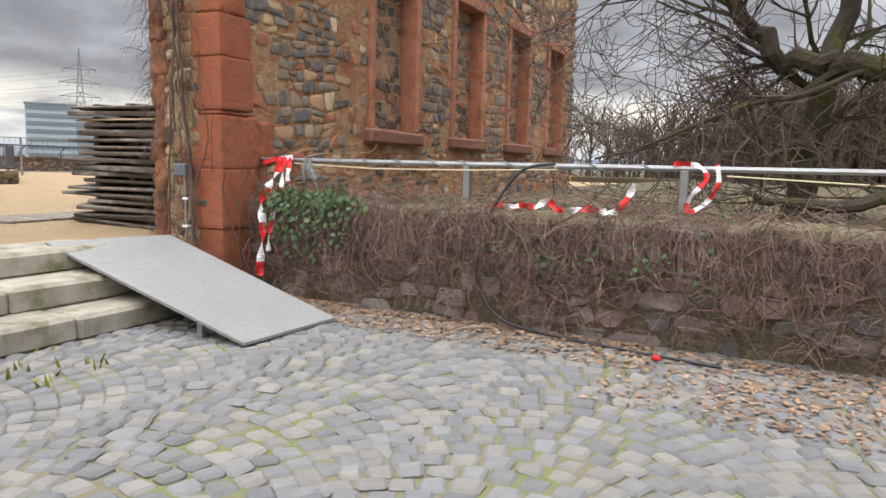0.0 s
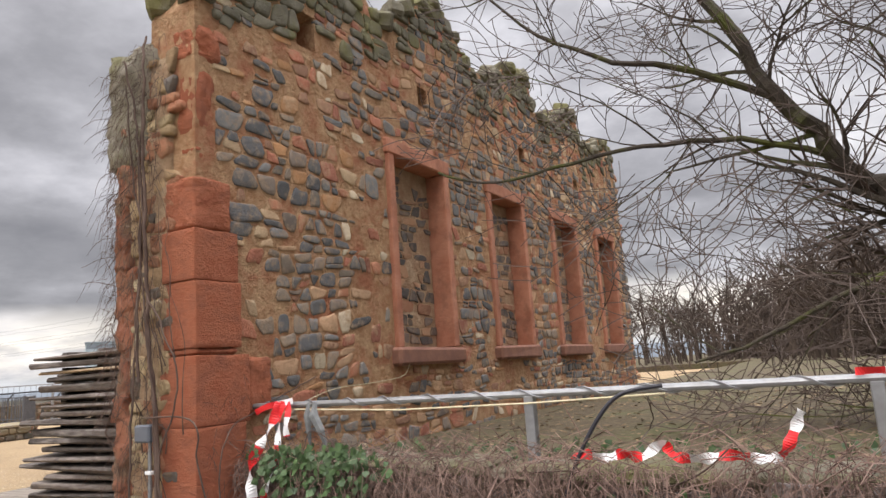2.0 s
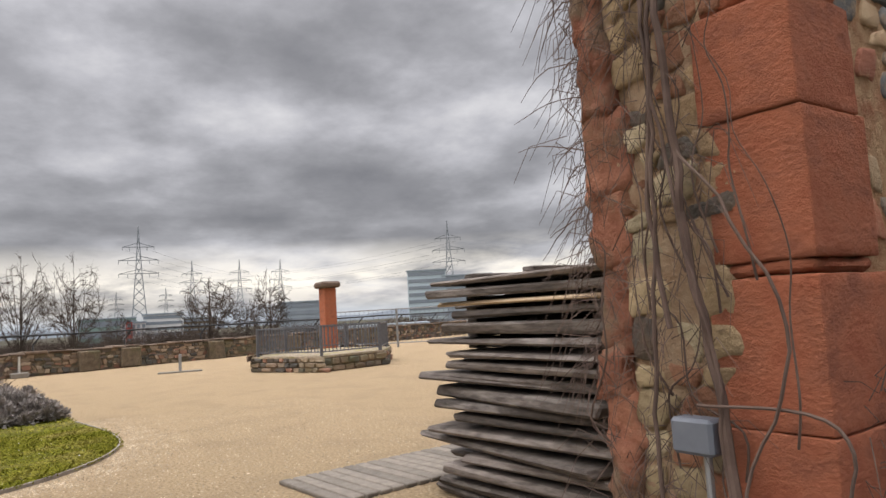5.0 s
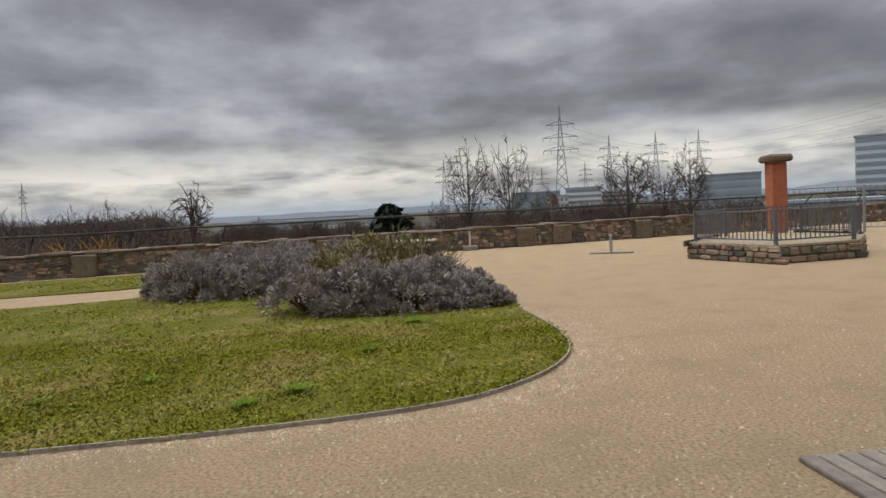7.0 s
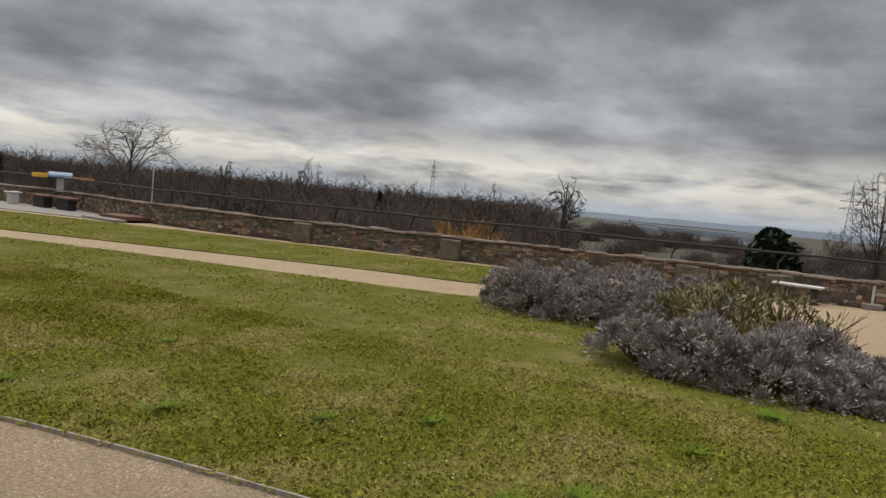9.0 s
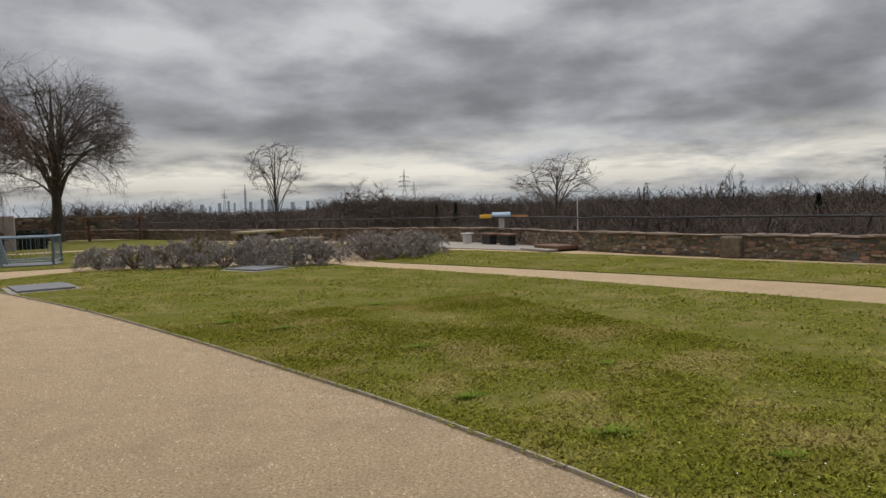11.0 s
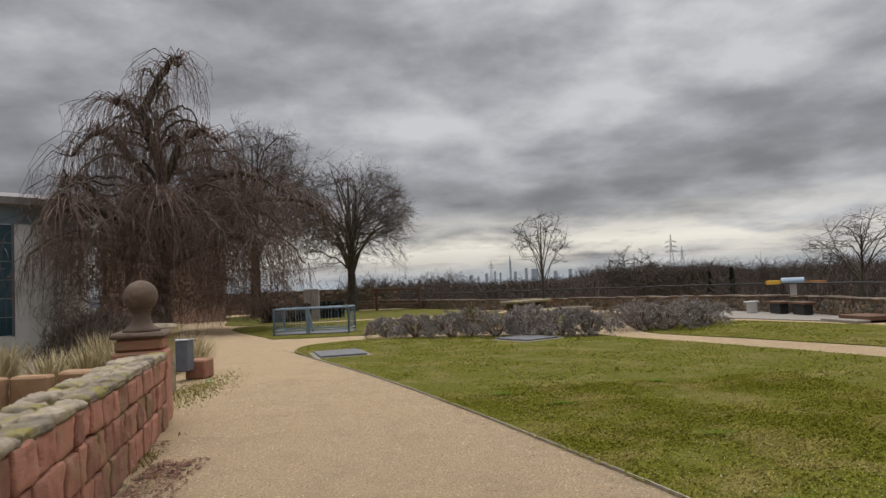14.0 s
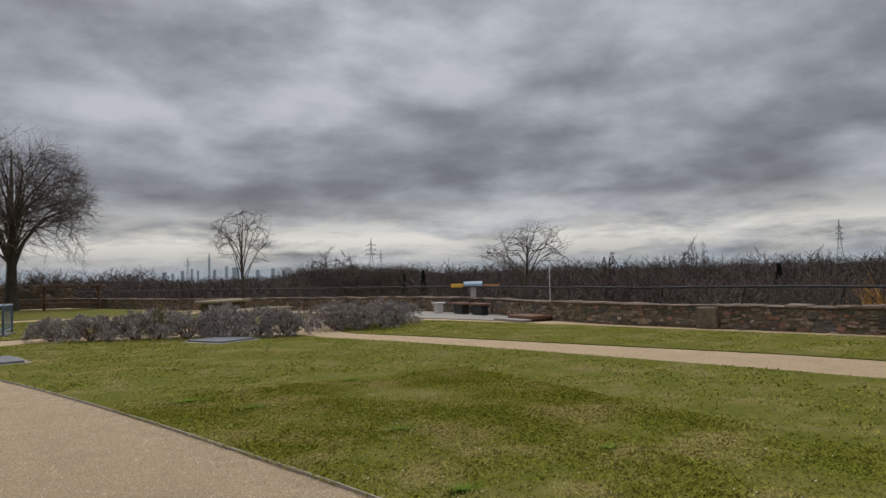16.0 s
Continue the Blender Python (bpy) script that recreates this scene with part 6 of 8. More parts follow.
for j, pts in enumerate(ARMS):
    line = smooth_line([Vector(p) for p in pts], 5)
    n = len(line)
    r0 = 0.46 if j == 0 else 0.24
    line = [p + Vector((g.uniform(-1, 1), g.uniform(-1, 1), g.uniform(-1, 1))) * (0.08 if i else 0) for i, p in enumerate(line)]
    rad = [max(0.03, r0 * (1 - 0.85 * i / n)) for i in range(n)]
    wood.tube(line, rad, 7)
    for k in range(100):
        i = g.randrange(n // 3 if j else n // 2, n)
        p = line[i]
        a = g.uniform(0, 6.283)
        o = Vector((math.cos(a), math.sin(a), 0))
        reach, fall = g.uniform(0.4, 2.3), g.uniform(0.6, 3.4)
        fall = min(fall, max(0.3, p.z - 0.9))
        q1 = p + o * reach * 0.45 + Vector((0, 0, g.uniform(0.05, 0.5)))
        q2 = p + o * reach * 0.9 - Vector((0, 0, fall * 0.25))
        q3 = p + o * reach * g.uniform(0.95, 1.15) - Vector((0, 0, fall * 0.6))
        q4 = q3 + Vector((g.uniform(-0.2, 0.2), g.uniform(-0.2, 0.2), -fall * 0.4))
        twigs.tube([p, q1, q2, q3, q4], [0.022, 0.016, 0.012, 0.009, 0.006], 3, False)
        for _ in range(3):
            s = q2.lerp(q4, g.random())
            e = s + Vector((g.uniform(-0.5, 0.5), g.uniform(-0.5, 0.5), -g.uniform(0.1, 1.1)))
            m_ = s.lerp(e, 0.5) + Vector((g.uniform(-0.15, 0.15), g.uniform(-0.15, 0.15), 0.1))
            twigs.tube([s, m_, e], [0.009, 0.008, 0.006], 3, False)
PROFILE = [(12.7, 0.25), (11.2, 1.5), (10.0, 2.5), (8.8, 3.6), (7.6, 4.9), (6.2, 5.9), (4.0, 6.4), (1.6, 6.2)]


def skirt(z):
    for (za, ra), (zb, rb) in zip(PROFILE, PROFILE[1:]):
        if zb <= z <= za:
            return rb + (ra - rb) * (z - zb) / (za - zb)
    return PROFILE[-1][1] if z < PROFILE[-1][0] else 0.2


for k in range(40):
    # arching boughs that carry the curtains
    a, z = 2.39996 * k, 11.8 - 7.6 * (k / 40) ** 0.8
    o = Vector((math.cos(a), math.sin(a), 0))
    R = skirt(z) * g.uniform(0.75, 1.0)
    p = Vector((0.1, 0, z - g.uniform(0.2, 1.6)))
    line = smooth_line([p, p + o * R * 0.35 + Vector((0, 0, 0.7)), p + o * R * 0.7 + Vector((0, 0, 0.75)), p + o * R * 0.95 + Vector((0, 0, 0.1)), p + o * R * 1.05 - Vector((0, 0, 0.9))], 4)
    line = [v + Vector((g.uniform(-1, 1), g.uniform(-1, 1), g.uniform(-1, 1))) * 0.09 for v in line]
    wood.tube(line, [0.11 * (1 - 0.8 * i / len(line)) * (0.6 + 0.4 * k / 40) for i in range(len(line))], 5, False)
    for _ in range(24):
        v = line[g.randrange(3, len(line))] + Vector((g.gauss(0, 0.12), g.gauss(0, 0.12), 0))
        side = Vector((-o.y, o.x, 0)) * g.gauss(0, 0.55) + o * g.uniform(-0.1, 0.5)
        fall = min(g.uniform(0.8, 3.2), v.z - 1.0)
        if fall < 0.3:
            continue
        q1 = v + side * 0.6 - Vector((0, 0, fall * 0.12))
        q2 = v + side - Vector((0, 0, fall * 0.5))
        q3 = q2 + Vector((g.uniform(-0.15, 0.15), g.uniform(-0.15, 0.15), -fall * 0.5))
        twigs.tube([v, q1, q2, q3], [0.011, 0.010, 0.008, 0.005], 3, False)
        for _ in range(2):
            b0 = q1.lerp(q3, g.random())
            e = b0 + Vector((g.uniform(-0.3, 0.3), g.uniform(-0.3, 0.3), -g.uniform(0.3, 1.0)))
            twigs.tube([b0, b0.lerp(e, 0.4) + Vector((g.uniform(-0.1, 0.1), g.uniform(-0.1, 0.1), 0.08)), e], [0.008, 0.007, 0.004], 3, False)
for k in range(1700):
    a, d = g.uniform(0, 6.283), 5.2 * math.sqrt(g.random())
    z = g.uniform(1.2, 7.4) * (1 - 0.25 * (d / 5.6) ** 2)
    p = Vector((math.cos(a) * d - 1.0, math.sin(a) * d * 0.8, z))
    fall = min(g.uniform(0.2, 1.6), p.z - 0.5)
    o = Vector((g.uniform(-1, 1), g.uniform(-1, 1), g.uniform(-0.3, 0.3))) * 1.1
    twigs.tube([p, p + o * 0.6 + Vector((0, 0, 0.12)), p + o - Vector((0, 0, fall * 0.4)), p + o * 1.15 - Vector((0, 0, fall))], [0.016, 0.013, 0.01, 0.006], 3, False)
    for _ in range(3):
        s = p + o * g.uniform(0.5, 1.1) - Vector((0, 0, fall * g.random()))
        e = s + Vector((g.uniform(-0.8, 0.8), g.uniform(-0.8, 0.8), g.uniform(-0.7, 0.35)))
        twigs.tube([s, s.lerp(e, 0.5) + Vector((0, 0, 0.12)), e], [0.009, 0.008, 0.005], 3, False)
tagged(part("trunk", wood, BARK, beech, "twisted dark trunk and arms"), kind="stuff")
tagged(part("crown", twigs, BEECHTWIG, beech, "hanging reddish brown twigs"), kind="stuff")

round_tree("lime_tree", "tall round-crowned leafless lime tree on the lawn", (-2.7, -49.0, 0), 12.9, 5.9, 4, 40, 12, 11, 0.2, 0.08, 0.36, 0.0075)
round_tree("lime_tree", "leafless tree standing behind the weeping beech", (3.6, -44.0, 0), 14.4, 5.2, 8, 34, 12, 12, 0.22, 0.2, 0.36, 0.0075)
round_tree("sapling", "small leafless open-crowned tree at the parapet", (-13.3, -30.6, -0.2), 6.0, 1.9, 14, 12, 6, 5, 0.2, 0.36, 0.11, 0.0062)
round_tree("sapling", "small leafless spreading tree beyond the parapet", (-28.8, -28.0, -3.2), 7.9, 2.9, 19, 13, 6, 5, 0.42, 0.58, 0.15, 0.007)
# ---- woods and buildings below the terrace ----
EYE_AT = Vector((-5.15, 4.0, 1.63))


def bearing(az, dist, z=-7.0):
    return (EYE_AT.x + dist * math.cos(radians(az)), EYE_AT.y + dist * math.sin(radians(az)), z)


far_a = round_tree("field_tree", "distant leafless field tree", bearing(176.3, 92), 19.2, 5.6, 51, 22, 6, 6, 0.12, 0.26, 0.26, 0.02, FARTWIG, FARTWIG)
far_b = round_tree("field_tree", "distant leafless field tree", bearing(172.9, 90), 18.2, 6.0, 52, 22, 6, 6, 0.12, 0.2, 0.26, 0.02, FARTWIG, FARTWIG)
far_c = round_tree("field_tree", "distant rounded leafless tree", bearing(163.3, 110), 17.9, 5.4, 53, 20, 6, 6, 0.15, 0.16, 0.3, 0.024, FARTWIG, FARTWIG)
pollard = round_tree("pollard_tree", "distant pollarded tree with upright limbs", bearing(-161.0, 95), 14.6, 3.3, 54, 15, 4, 4, 0.3, 0.34, 0.4, 0.03, FARTWIG, FARTWIG)


def thicket(name, label, seed, material, wide, tall, n=420):
    """A dense bank of leafless undergrowth."""
    g = random.Random(seed)
    q = Build()
    for _ in range(n):
        x, y = g.gauss(0, wide * 0.3), g.gauss(0, wide * 0.22)
        h = tall * g.uniform(0.4, 1.0) * max(0.35, 1 - (x / wide) ** 2 * 2)
        p = Vector((x, y, 0))
        a = Vector((g.uniform(-0.25, 0.25), g.uniform(-0.25, 0.25), 1))
        m_ = p + a * h * 0.55
        e = m_ + Vector((g.uniform(-0.4, 0.4), g.uniform(-0.4, 0.4), 0.5)) * h
        q.tube([p, m_, e], [0.07, 0.05, 0.02], 3, False)
        for _ in range(9):
            s = p.lerp(m_, g.uniform(0.2, 1)) if g.random() < 0.5 else m_.lerp(e, g.random())
            t = s + Vector((g.uniform(-0.9, 0.9), g.uniform(-0.9, 0.9), g.uniform(0.1, 1.0))) * h * 0.24
            q.tube([s, t], [0.034, 0.016], 3, False)
    root = thing(name, label, "thicket")
    tagged(part("undergrowth", q, material, root), kind="stuff")
    return root


th = [thicket("thicket", "bank of brown leafless undergrowth below the terrace", 61 + k, FARTWIG, 16, 7.5) for k in range(3)]
oc = thicket("willow_thicket", "ochre-twigged willow thicket below the terrace", 70, OCHRETWIG, 9, 6.0, 260)
for src in (far_a, far_b):
    src.matrix_basis = src.matrix_basis @ Matrix.Diagonal((0.68, 0.68, 1.0, 1.0))
th[0].matrix_basis = pose(*bearing(-140, 70))
th[1].matrix_basis = pose(*bearing(-118, 66))
th[2].matrix_basis = pose(*bearing(-108, 74))
oc.matrix_basis = pose(*bearing(-152.6, 58)) @ Matrix.Diagonal((0.75, 0.75, 1.12, 1.0))
g = random.Random(90)
copy_thing(oc, pose(*bearing(-154.6, 62), 0, 0, 70))
for k in range(120):
    az = -90 - k * 0.92 + g.uniform(-0.8, 0.8)
    d = g.uniform(60, 150) if az > -158 else g.uniform(130, 320)
    if -117.5 < az < -107.5:
        d = g.uniform(270, 330)
    top = 1.0 if az > -158 else 0.5
    m = pose(*bearing(az, d), 0, 0, g.uniform(0, 360)) @ Matrix.Scale((0.72 + d / 260) * g.uniform(0.75, 1.02) * top, 4)
    c = copy_thing(th[k % 3], m)
    c.matrix_basis = m
fan = round_tree("field_tree", "distant broad leafless tree", bearing(-110.6, 150), 15.5, 7.5, 31, 22, 6, 5, 0.2, 0.1, 0.35, 0.03, FARTWIG, FARTWIG)
for az, el, d, src, tall, wide in ((-137.4, 2.1, 130, far_c, 17.9, 0.75), (-139.8, 2.6, 125, fan, 15.5, 0.5), (-143.9, 1.5, 140, fan, 15.5, 0.7), (-148.5, 1.5, 140, fan, 15.5, 0.55), (-152.4, 1.6, 120, fan, 15.5, 0.6), (-154.8, 1.9, 120, fan, 15.5, 0.7), (-129.2, 1.5, 130, far_c, 17.9, 0.8), (-134.9, 1.2, 150, fan, 15.5, 0.6), (-146.0, 1.2, 170, far_b, 18.2, 0.8), (-119.8, 0.9, 170, far_c, 17.9, 0.8), (-122.5, 0.8, 180, fan, 15.5, 0.8), (158.6, 4.1, 120, fan, 15.5, 0.5), (160.6, 2.6, 160, far_c, 17.9, 0.8), (170.2, 1.5, 170, fan, 15.5, 0.7), (178.9, 1.2, 150, far_b, 18.2, 0.8), (-158.0, 0.9, 180, fan, 15.5, 0.7), (-166.0, 0.1, 220, fan, 15.5, 0.8), (-96.5, 0.9, 190, far_b, 18.2, 0.8), (-94.4, 0.8, 180, fan, 15.5, 0.7), (-102.3, 0.5, 220, far_c, 17.9, 0.9)):
    s = (8.63 + d * math.tan(radians(el))) / tall
    c = copy_thing(src, pose(*bearing(az, d)))
    c.matrix_basis = pose(*bearing(az, d), 0, 0, g.uniform(0, 360)) @ Matrix.Diagonal((s * wide, s * wide, s, 1.0))
poplar = round_tree("poplar", "slim leafless poplar in the distance", bearing(-133.1, 120), 13.8, 1.9, 37, 20, 6, 5, 0.1, 0.05, 0.2, 0.028, FARTWIG, FARTWIG)
for k in range(26):
    az = 139 + k * 1.5 + g.uniform(-0.6, 0.6)
    d = g.uniform(110, 240)
    c = copy_thing(th[k % 3], pose(*bearing(az, d)))
    c.matrix_basis = pose(*bearing(az, d), 0, 0, g.uniform(0, 360)) @ Matrix.Scale((0.62 + d / 420) * g.uniform(0.75, 1.0), 4)
for k in range(66):
    # the far wood that closes the horizon
    az = -89 - 1.05 * k + g.uniform(-0.5, 0.5)
    el = g.uniform(-0.15, 0.15) if -107 < az < -96 else g.uniform(0.0, 0.4) + (0.6 if k % 5 == 0 else 0.0)
    d = g.uniform(400, 440) if -118.5 < az < -106.5 else g.uniform(210, 300)
    z = (8.63 + d * math.tan(radians(el))) / 7.2
    c = copy_thing(th[k % 3], pose(*bearing(az, d)))
    c.matrix_basis = pose(*bearing(az, d), 0, 0, g.uniform(0, 360)) @ Matrix.Diagonal((d / 120, d / 120, z, 1.0))
    c["label"] = "brown leafless wood on the horizon"
b = Build()
b.prism([bearing(-117.5, 240)[:2], bearing(-107.5, 240)[:2], bearing(-107.5, 400)[:2], bearing(-117.5, 400)[:2]], -7.2, -6.94)
structure("meadow", b, mat("green_meadow", (0.16, 0.17, 0.05), (0.24, 0.22, 0.08), 0.05, 0.95, 0), "pale green meadow beyond the undergrowth", "meadow")
for k in range(14):
    # bare woods that close the view beside the ruin's far end
    x, y = g.uniform(-13.0, 3.0), g.uniform(32, 75)
    src = (far_c, fan, far_b)[k % 3]
    m = pose(x, y, GARDEN if x > -3.9 or y > 40.5 else 0.0, 0, 0, g.uniform(0, 360)) @ Matrix.Scale(g.uniform(0.22, 0.4), 4)
    c = copy_thing(src, m)
    c.matrix_basis = m
# woods behind the ruin
for k in range(46):
    az = -12 + k * 1.9 + g.uniform(-0.9, 0.9)
    d = g.uniform(34, 95)
    x, y = 1.0 + d * math.sin(radians(az - 10)), 2.6 + d * math.cos(radians(az - 10))
    if y < 16 or x < -3.0:
        continue
    src = th[k % 3] if k % 3 else (far_a, far_b, far_c)[k % 2]
    c = copy_thing(src, pose(x, y, GARDEN))
    c.matrix_basis = pose(x, y, GARDEN, 0, 0, g.uniform(0, 360)) @ Matrix.Scale((0.35 + d / 120) * g.uniform(0.8, 1.25) * (1.0 if k % 3 else 0.6), 4)


for k in range(7):
    x, y = 2.6 + 0.55 * k + g.uniform(-0.5, 0.5), -18.0 - 0.8 * k + g.uniform(-1.0, 1.0)
    c = copy_thing(th[k % 3], pose(x, y, -0.25 if y > -22 else 0))
    c.matrix_basis = pose(x, y, -0.25 if y > -22 else 0, 0, 0, g.uniform(0, 360)) @ Matrix.Scale(g.uniform(0.14, 0.22), 4)
    c["label"] = "low brown leafless shrub at the path side"


def conifer(label, h, seed, at, wide=0.42, power=0.8):
    g = random.Random(seed)
    root = thing("conifer", label, "tree", "", "", at)
    q, w = Build(), Build()
    w.tube([(0, 0, 0), (0, 0, h)], [0.25, 0.03], 6)
    for _ in range(1500):
        t = g.random() ** 0.75
        z = h * (0.06 + 0.93 * t)
        a = g.uniform(0, 6.283)
        r = h * wide * (1 - t) ** power * g.uniform(0.35, 1.0) * (0.85 + 0.22 * math.sin(3 * a + seed) + 0.12 * math.sin(7 * a + 9 * t))
        c = Vector((math.cos(a) * r, math.sin(a) * r, z))
        k = 0.055 if wide > 0.2 else 0.026
        u = Vector((g.uniform(-1, 1), g.uniform(-1, 1), g.uniform(-0.5, 0.8))).normalized() * h * k
        v = u.orthogonal().normalized() * h * k * 0.55
        q.add([c - u, c + v, c + u, c - v], [(0, 1, 2, 3)])
    part("trunk", w, FARTWIG, root)
    tagged(part("crown", q, NEEDLE, root, "near-black dense needles"), kind="stuff")
    return root


conifer("dark broad evergreen below the terrace", 8.9, 3, bearing(-177.0, 62), 0.40, 0.36)
conifer("dark slender spruce among bare trees", 9.2, 5, bearing(-145.6, 95), 0.18)
conifer("dark slender spruce in the distance", 9.8, 6, bearing(-117.8, 140), 0.14)
conifer("dark slender spruce in the distance", 9.2, 7, bearing(-116.2, 150), 0.14)


def pylon(az, dist, top_el, arms, label, steel=0.3):
    """A lattice mast for power lines."""
    x, y, z = bearing(az, dist)
    h = EYE_AT.z + dist * math.tan(radians(top_el)) - z
    root = thing("power_pylon", label, "pylon", "power pylons", "", (x, y, z), az + 90)
    w = h * 0.075
    q = Build()
    for sx in (-1, 1):
        for sy in (-1, 1):
            q.tube([(sx * w, sy * w, 0), (sx * w * 0.32, sy * w * 0.32, h * 0.62), (0, 0, h)], steel * 0.55, 3, False)
    lv = [i / 12 for i in range(13)]

    def half(t):
        return w * (1 - 0.68 * t / 0.62) if t < 0.62 else w * 0.32 * (1 - (t - 0.62) / 0.38)
    for a, c in zip(lv, lv[1:]):
        for s in (-1, 1):
            q.tube([(-half(a), s * half(a), a * h), (half(c), s * half(c), c * h)], steel * 0.3, 3, False)
            q.tube([(half(a), s * half(a), a * h), (-half(c), s * half(c), c * h)], steel * 0.3, 3, False)
    part("mast", q, PYLON, root, "lattice mast")
    for t, L in arms:
        q = Build()
        L *= h
        hw = half(t)
        q.tube([(-L, 0, t * h), (L, 0, t * h)], steel * 0.5, 3)
        q.tube([(-L, 0, t * h), (0, 0, (t + 0.035) * h), (L, 0, t * h)], steel * 0.4, 3)
        for s in (-1, -0.55, 0.55, 1):
            q.tube([(s * L, 0, t * h), (s * L, 0, (t - 0.03) * h)], steel * 0.4, 3)
        part("cross_arm", q, PYLON, root)
    return root


ARMS3 = ((0.83, 0.12), (0.72, 0.15), (0.61, 0.15))
pylon(168.8, 340, 7.9, ARMS3, "tall lattice power pylon", 0.34)
pylon(161.4, 520, 5.2, ARMS3, "lattice power pylon in a row", 0.4)
pylon(158.2, 600, 5.1, ARMS3, "lattice power pylon in a row", 0.42)
pylon(165.0, 520, 5.2, ARMS3, "lattice power pylon in a row", 0.4)
pylon(144.1, 380, 7.7, ARMS3, "tall lattice power pylon beside an office block", 0.34)
pylon(-149.65, 800, 3.4, ((0.84, 0.05), (0.74, 0.06), (0.64, 0.06)), "slim lattice mast beyond trees", 0.5)
pylon(178.6, 620, 4.1, ARMS3, "lattice power pylon far across the fields", 0.45)
pylon(167.0, 900, 3.2, ARMS3, "distant lattice power pylon", 0.5)
pylon(170.5, 900, 3.0, ARMS3, "distant lattice power pylon", 0.5)
pylon(-113.5, 800, 3.3, ((0.84, 0.1), (0.74, 0.12), (0.64, 0.12)), "distant lattice power pylon", 0.5)
pylon(-114.3, 1100, 2.3, ((0.84, 0.08), (0.74, 0.1)), "distant lattice power pylon", 0.5)
pylon(-99.0, 1300, 1.9, ((0.84, 0.08), (0.74, 0.1)), "distant lattice power pylon", 0.6)
# power lines
ln = thing("power_lines", "thin sagging power lines between the pylons", "cable")
for zz in (0.83, 0.72, 0.61):
    for side in (-1, 1):
        q = Build()
        pts = []
        for az, d, el in ((168.8, 340, 7.9), (161.4, 520, 5.2), (158.2, 600, 5.1), (144.1, 380, 7.7)):
            x, y, z = bearing(az, d)
            h = EYE_AT.z + d * math.tan(radians(el)) - z
            pts.append(Vector((x, y + side * h * 0.1, z + h * (zz - 0.03))))
        for a, c in zip(pts, pts[1:]):
            q.tube([a.lerp(c, t / 8) - Vector((0, 0, 8 * (t / 8) * (1 - t / 8))) for t in range(9)], 0.05, 3, False)
        part("wire", q, DARKSTEEL, ln)


def block(name, label, az, dist, width, height, depth, material, storeys, band=FARDARK, turn=0, base=-7.0, cols=0):
    """A far building: body, flat roof edge, and a window band or single windows for each storey."""
    x, y, z = bearing(az, dist, base)
    root = thing(name, label, "building", "", "", (x, y, z), az - 90 + turn)
    q = Build()
    q.box(-width / 2, width / 2, 0, depth, 0, height)
    part("wall", q, material, root)
    q = Build()
    q.box(-width / 2 - 0.3, width / 2 + 0.3, -0.3, depth + 0.3, height, height + 0.6)
    part("roof", q, FARGREY, root)
    sh = height / storeys
    for s in range(storeys):
        if cols:
            for c in range(cols):
                q = Build()
                cw = width / cols
                q.box(-width / 2 + cw * (c + 0.2), -width / 2 + cw * (c + 0.8), -0.12, 0.1, s * sh + sh * 0.3, s * sh + sh * 0.8)
                part("window", q, band, root)
        else:
            q = Build()
            q.box(-width / 2 + 0.4, width / 2 - 0.4, -0.12, 0.1, s * sh + sh * 0.32, s * sh + sh * 0.82)
            part("window_band", q, band, root)
    return root


block("office_building", "white office block with dark ribbon windows", 167.1, 300, 15.5, 14.0, 14, FARWHITE, 6)
block("office_building", "dark green-clad industrial hall", 171.0, 320, 22, 13.5, 20, FARGREEN, 3)
block("office_building", "pale block with a red stair tower", 169.2, 290, 9, 11, 10, FARWHITE, 4, FARDARK, 0, -7, 5)
block("stair_tower", "red stair tower of an office block", 169.5, 285, 2.2, 11.5, 3, FARRED, 4)
block("office_building", "brown-grey office block behind trees", 164.6, 320, 15, 12, 14, PARAPETCORE, 6)
block("office_building", "broad grey office block behind trees", 156.0, 330, 26, 17, 18, FARGREY, 5)
block("office_building", "curved blue glass office tower", 146.0, 300, 17, 27, 18, FARBLUE, 9, FARDARK, 0, -7)
block("office_building", "lower wing of the blue glass office", 142.6, 300, 22, 24, 18, FARGREY, 8)
block("warehouse", "long low white warehouse", -170.0, 420, 60, 7, 30, FARWHITE, 1, FARGREY)
block("warehouse", "low white industrial shed", -166.0, 360, 28, 6.0, 20, FARWHITE, 1, FARGREY)
block("warehouse", "low pale industrial shed", -174.0, 430, 40, 5.5, 20, FARWHITE, 1, FARGREY)
block("house", "small white house among trees", -138.8, 170, 7, 5.0, 6, FARWHITE, 2, FARDARK, 0, -7, 3)
block("warehouse", "low pale shed among trees", -152.0, 330, 26, 6.5, 12, FARWHITE, 1, FARGREY)
block("warehouse", "long flat white roof beyond the parapet", -98.0, 160, 15, 4.6, 8, FARWHITE, 1, FARGREY)
# bridge-like roof behind the court
block("hall", "long low grey-green hall behind the gravel court", 149.5, 150, 20, 5.8, 12, FARGREY, 1)
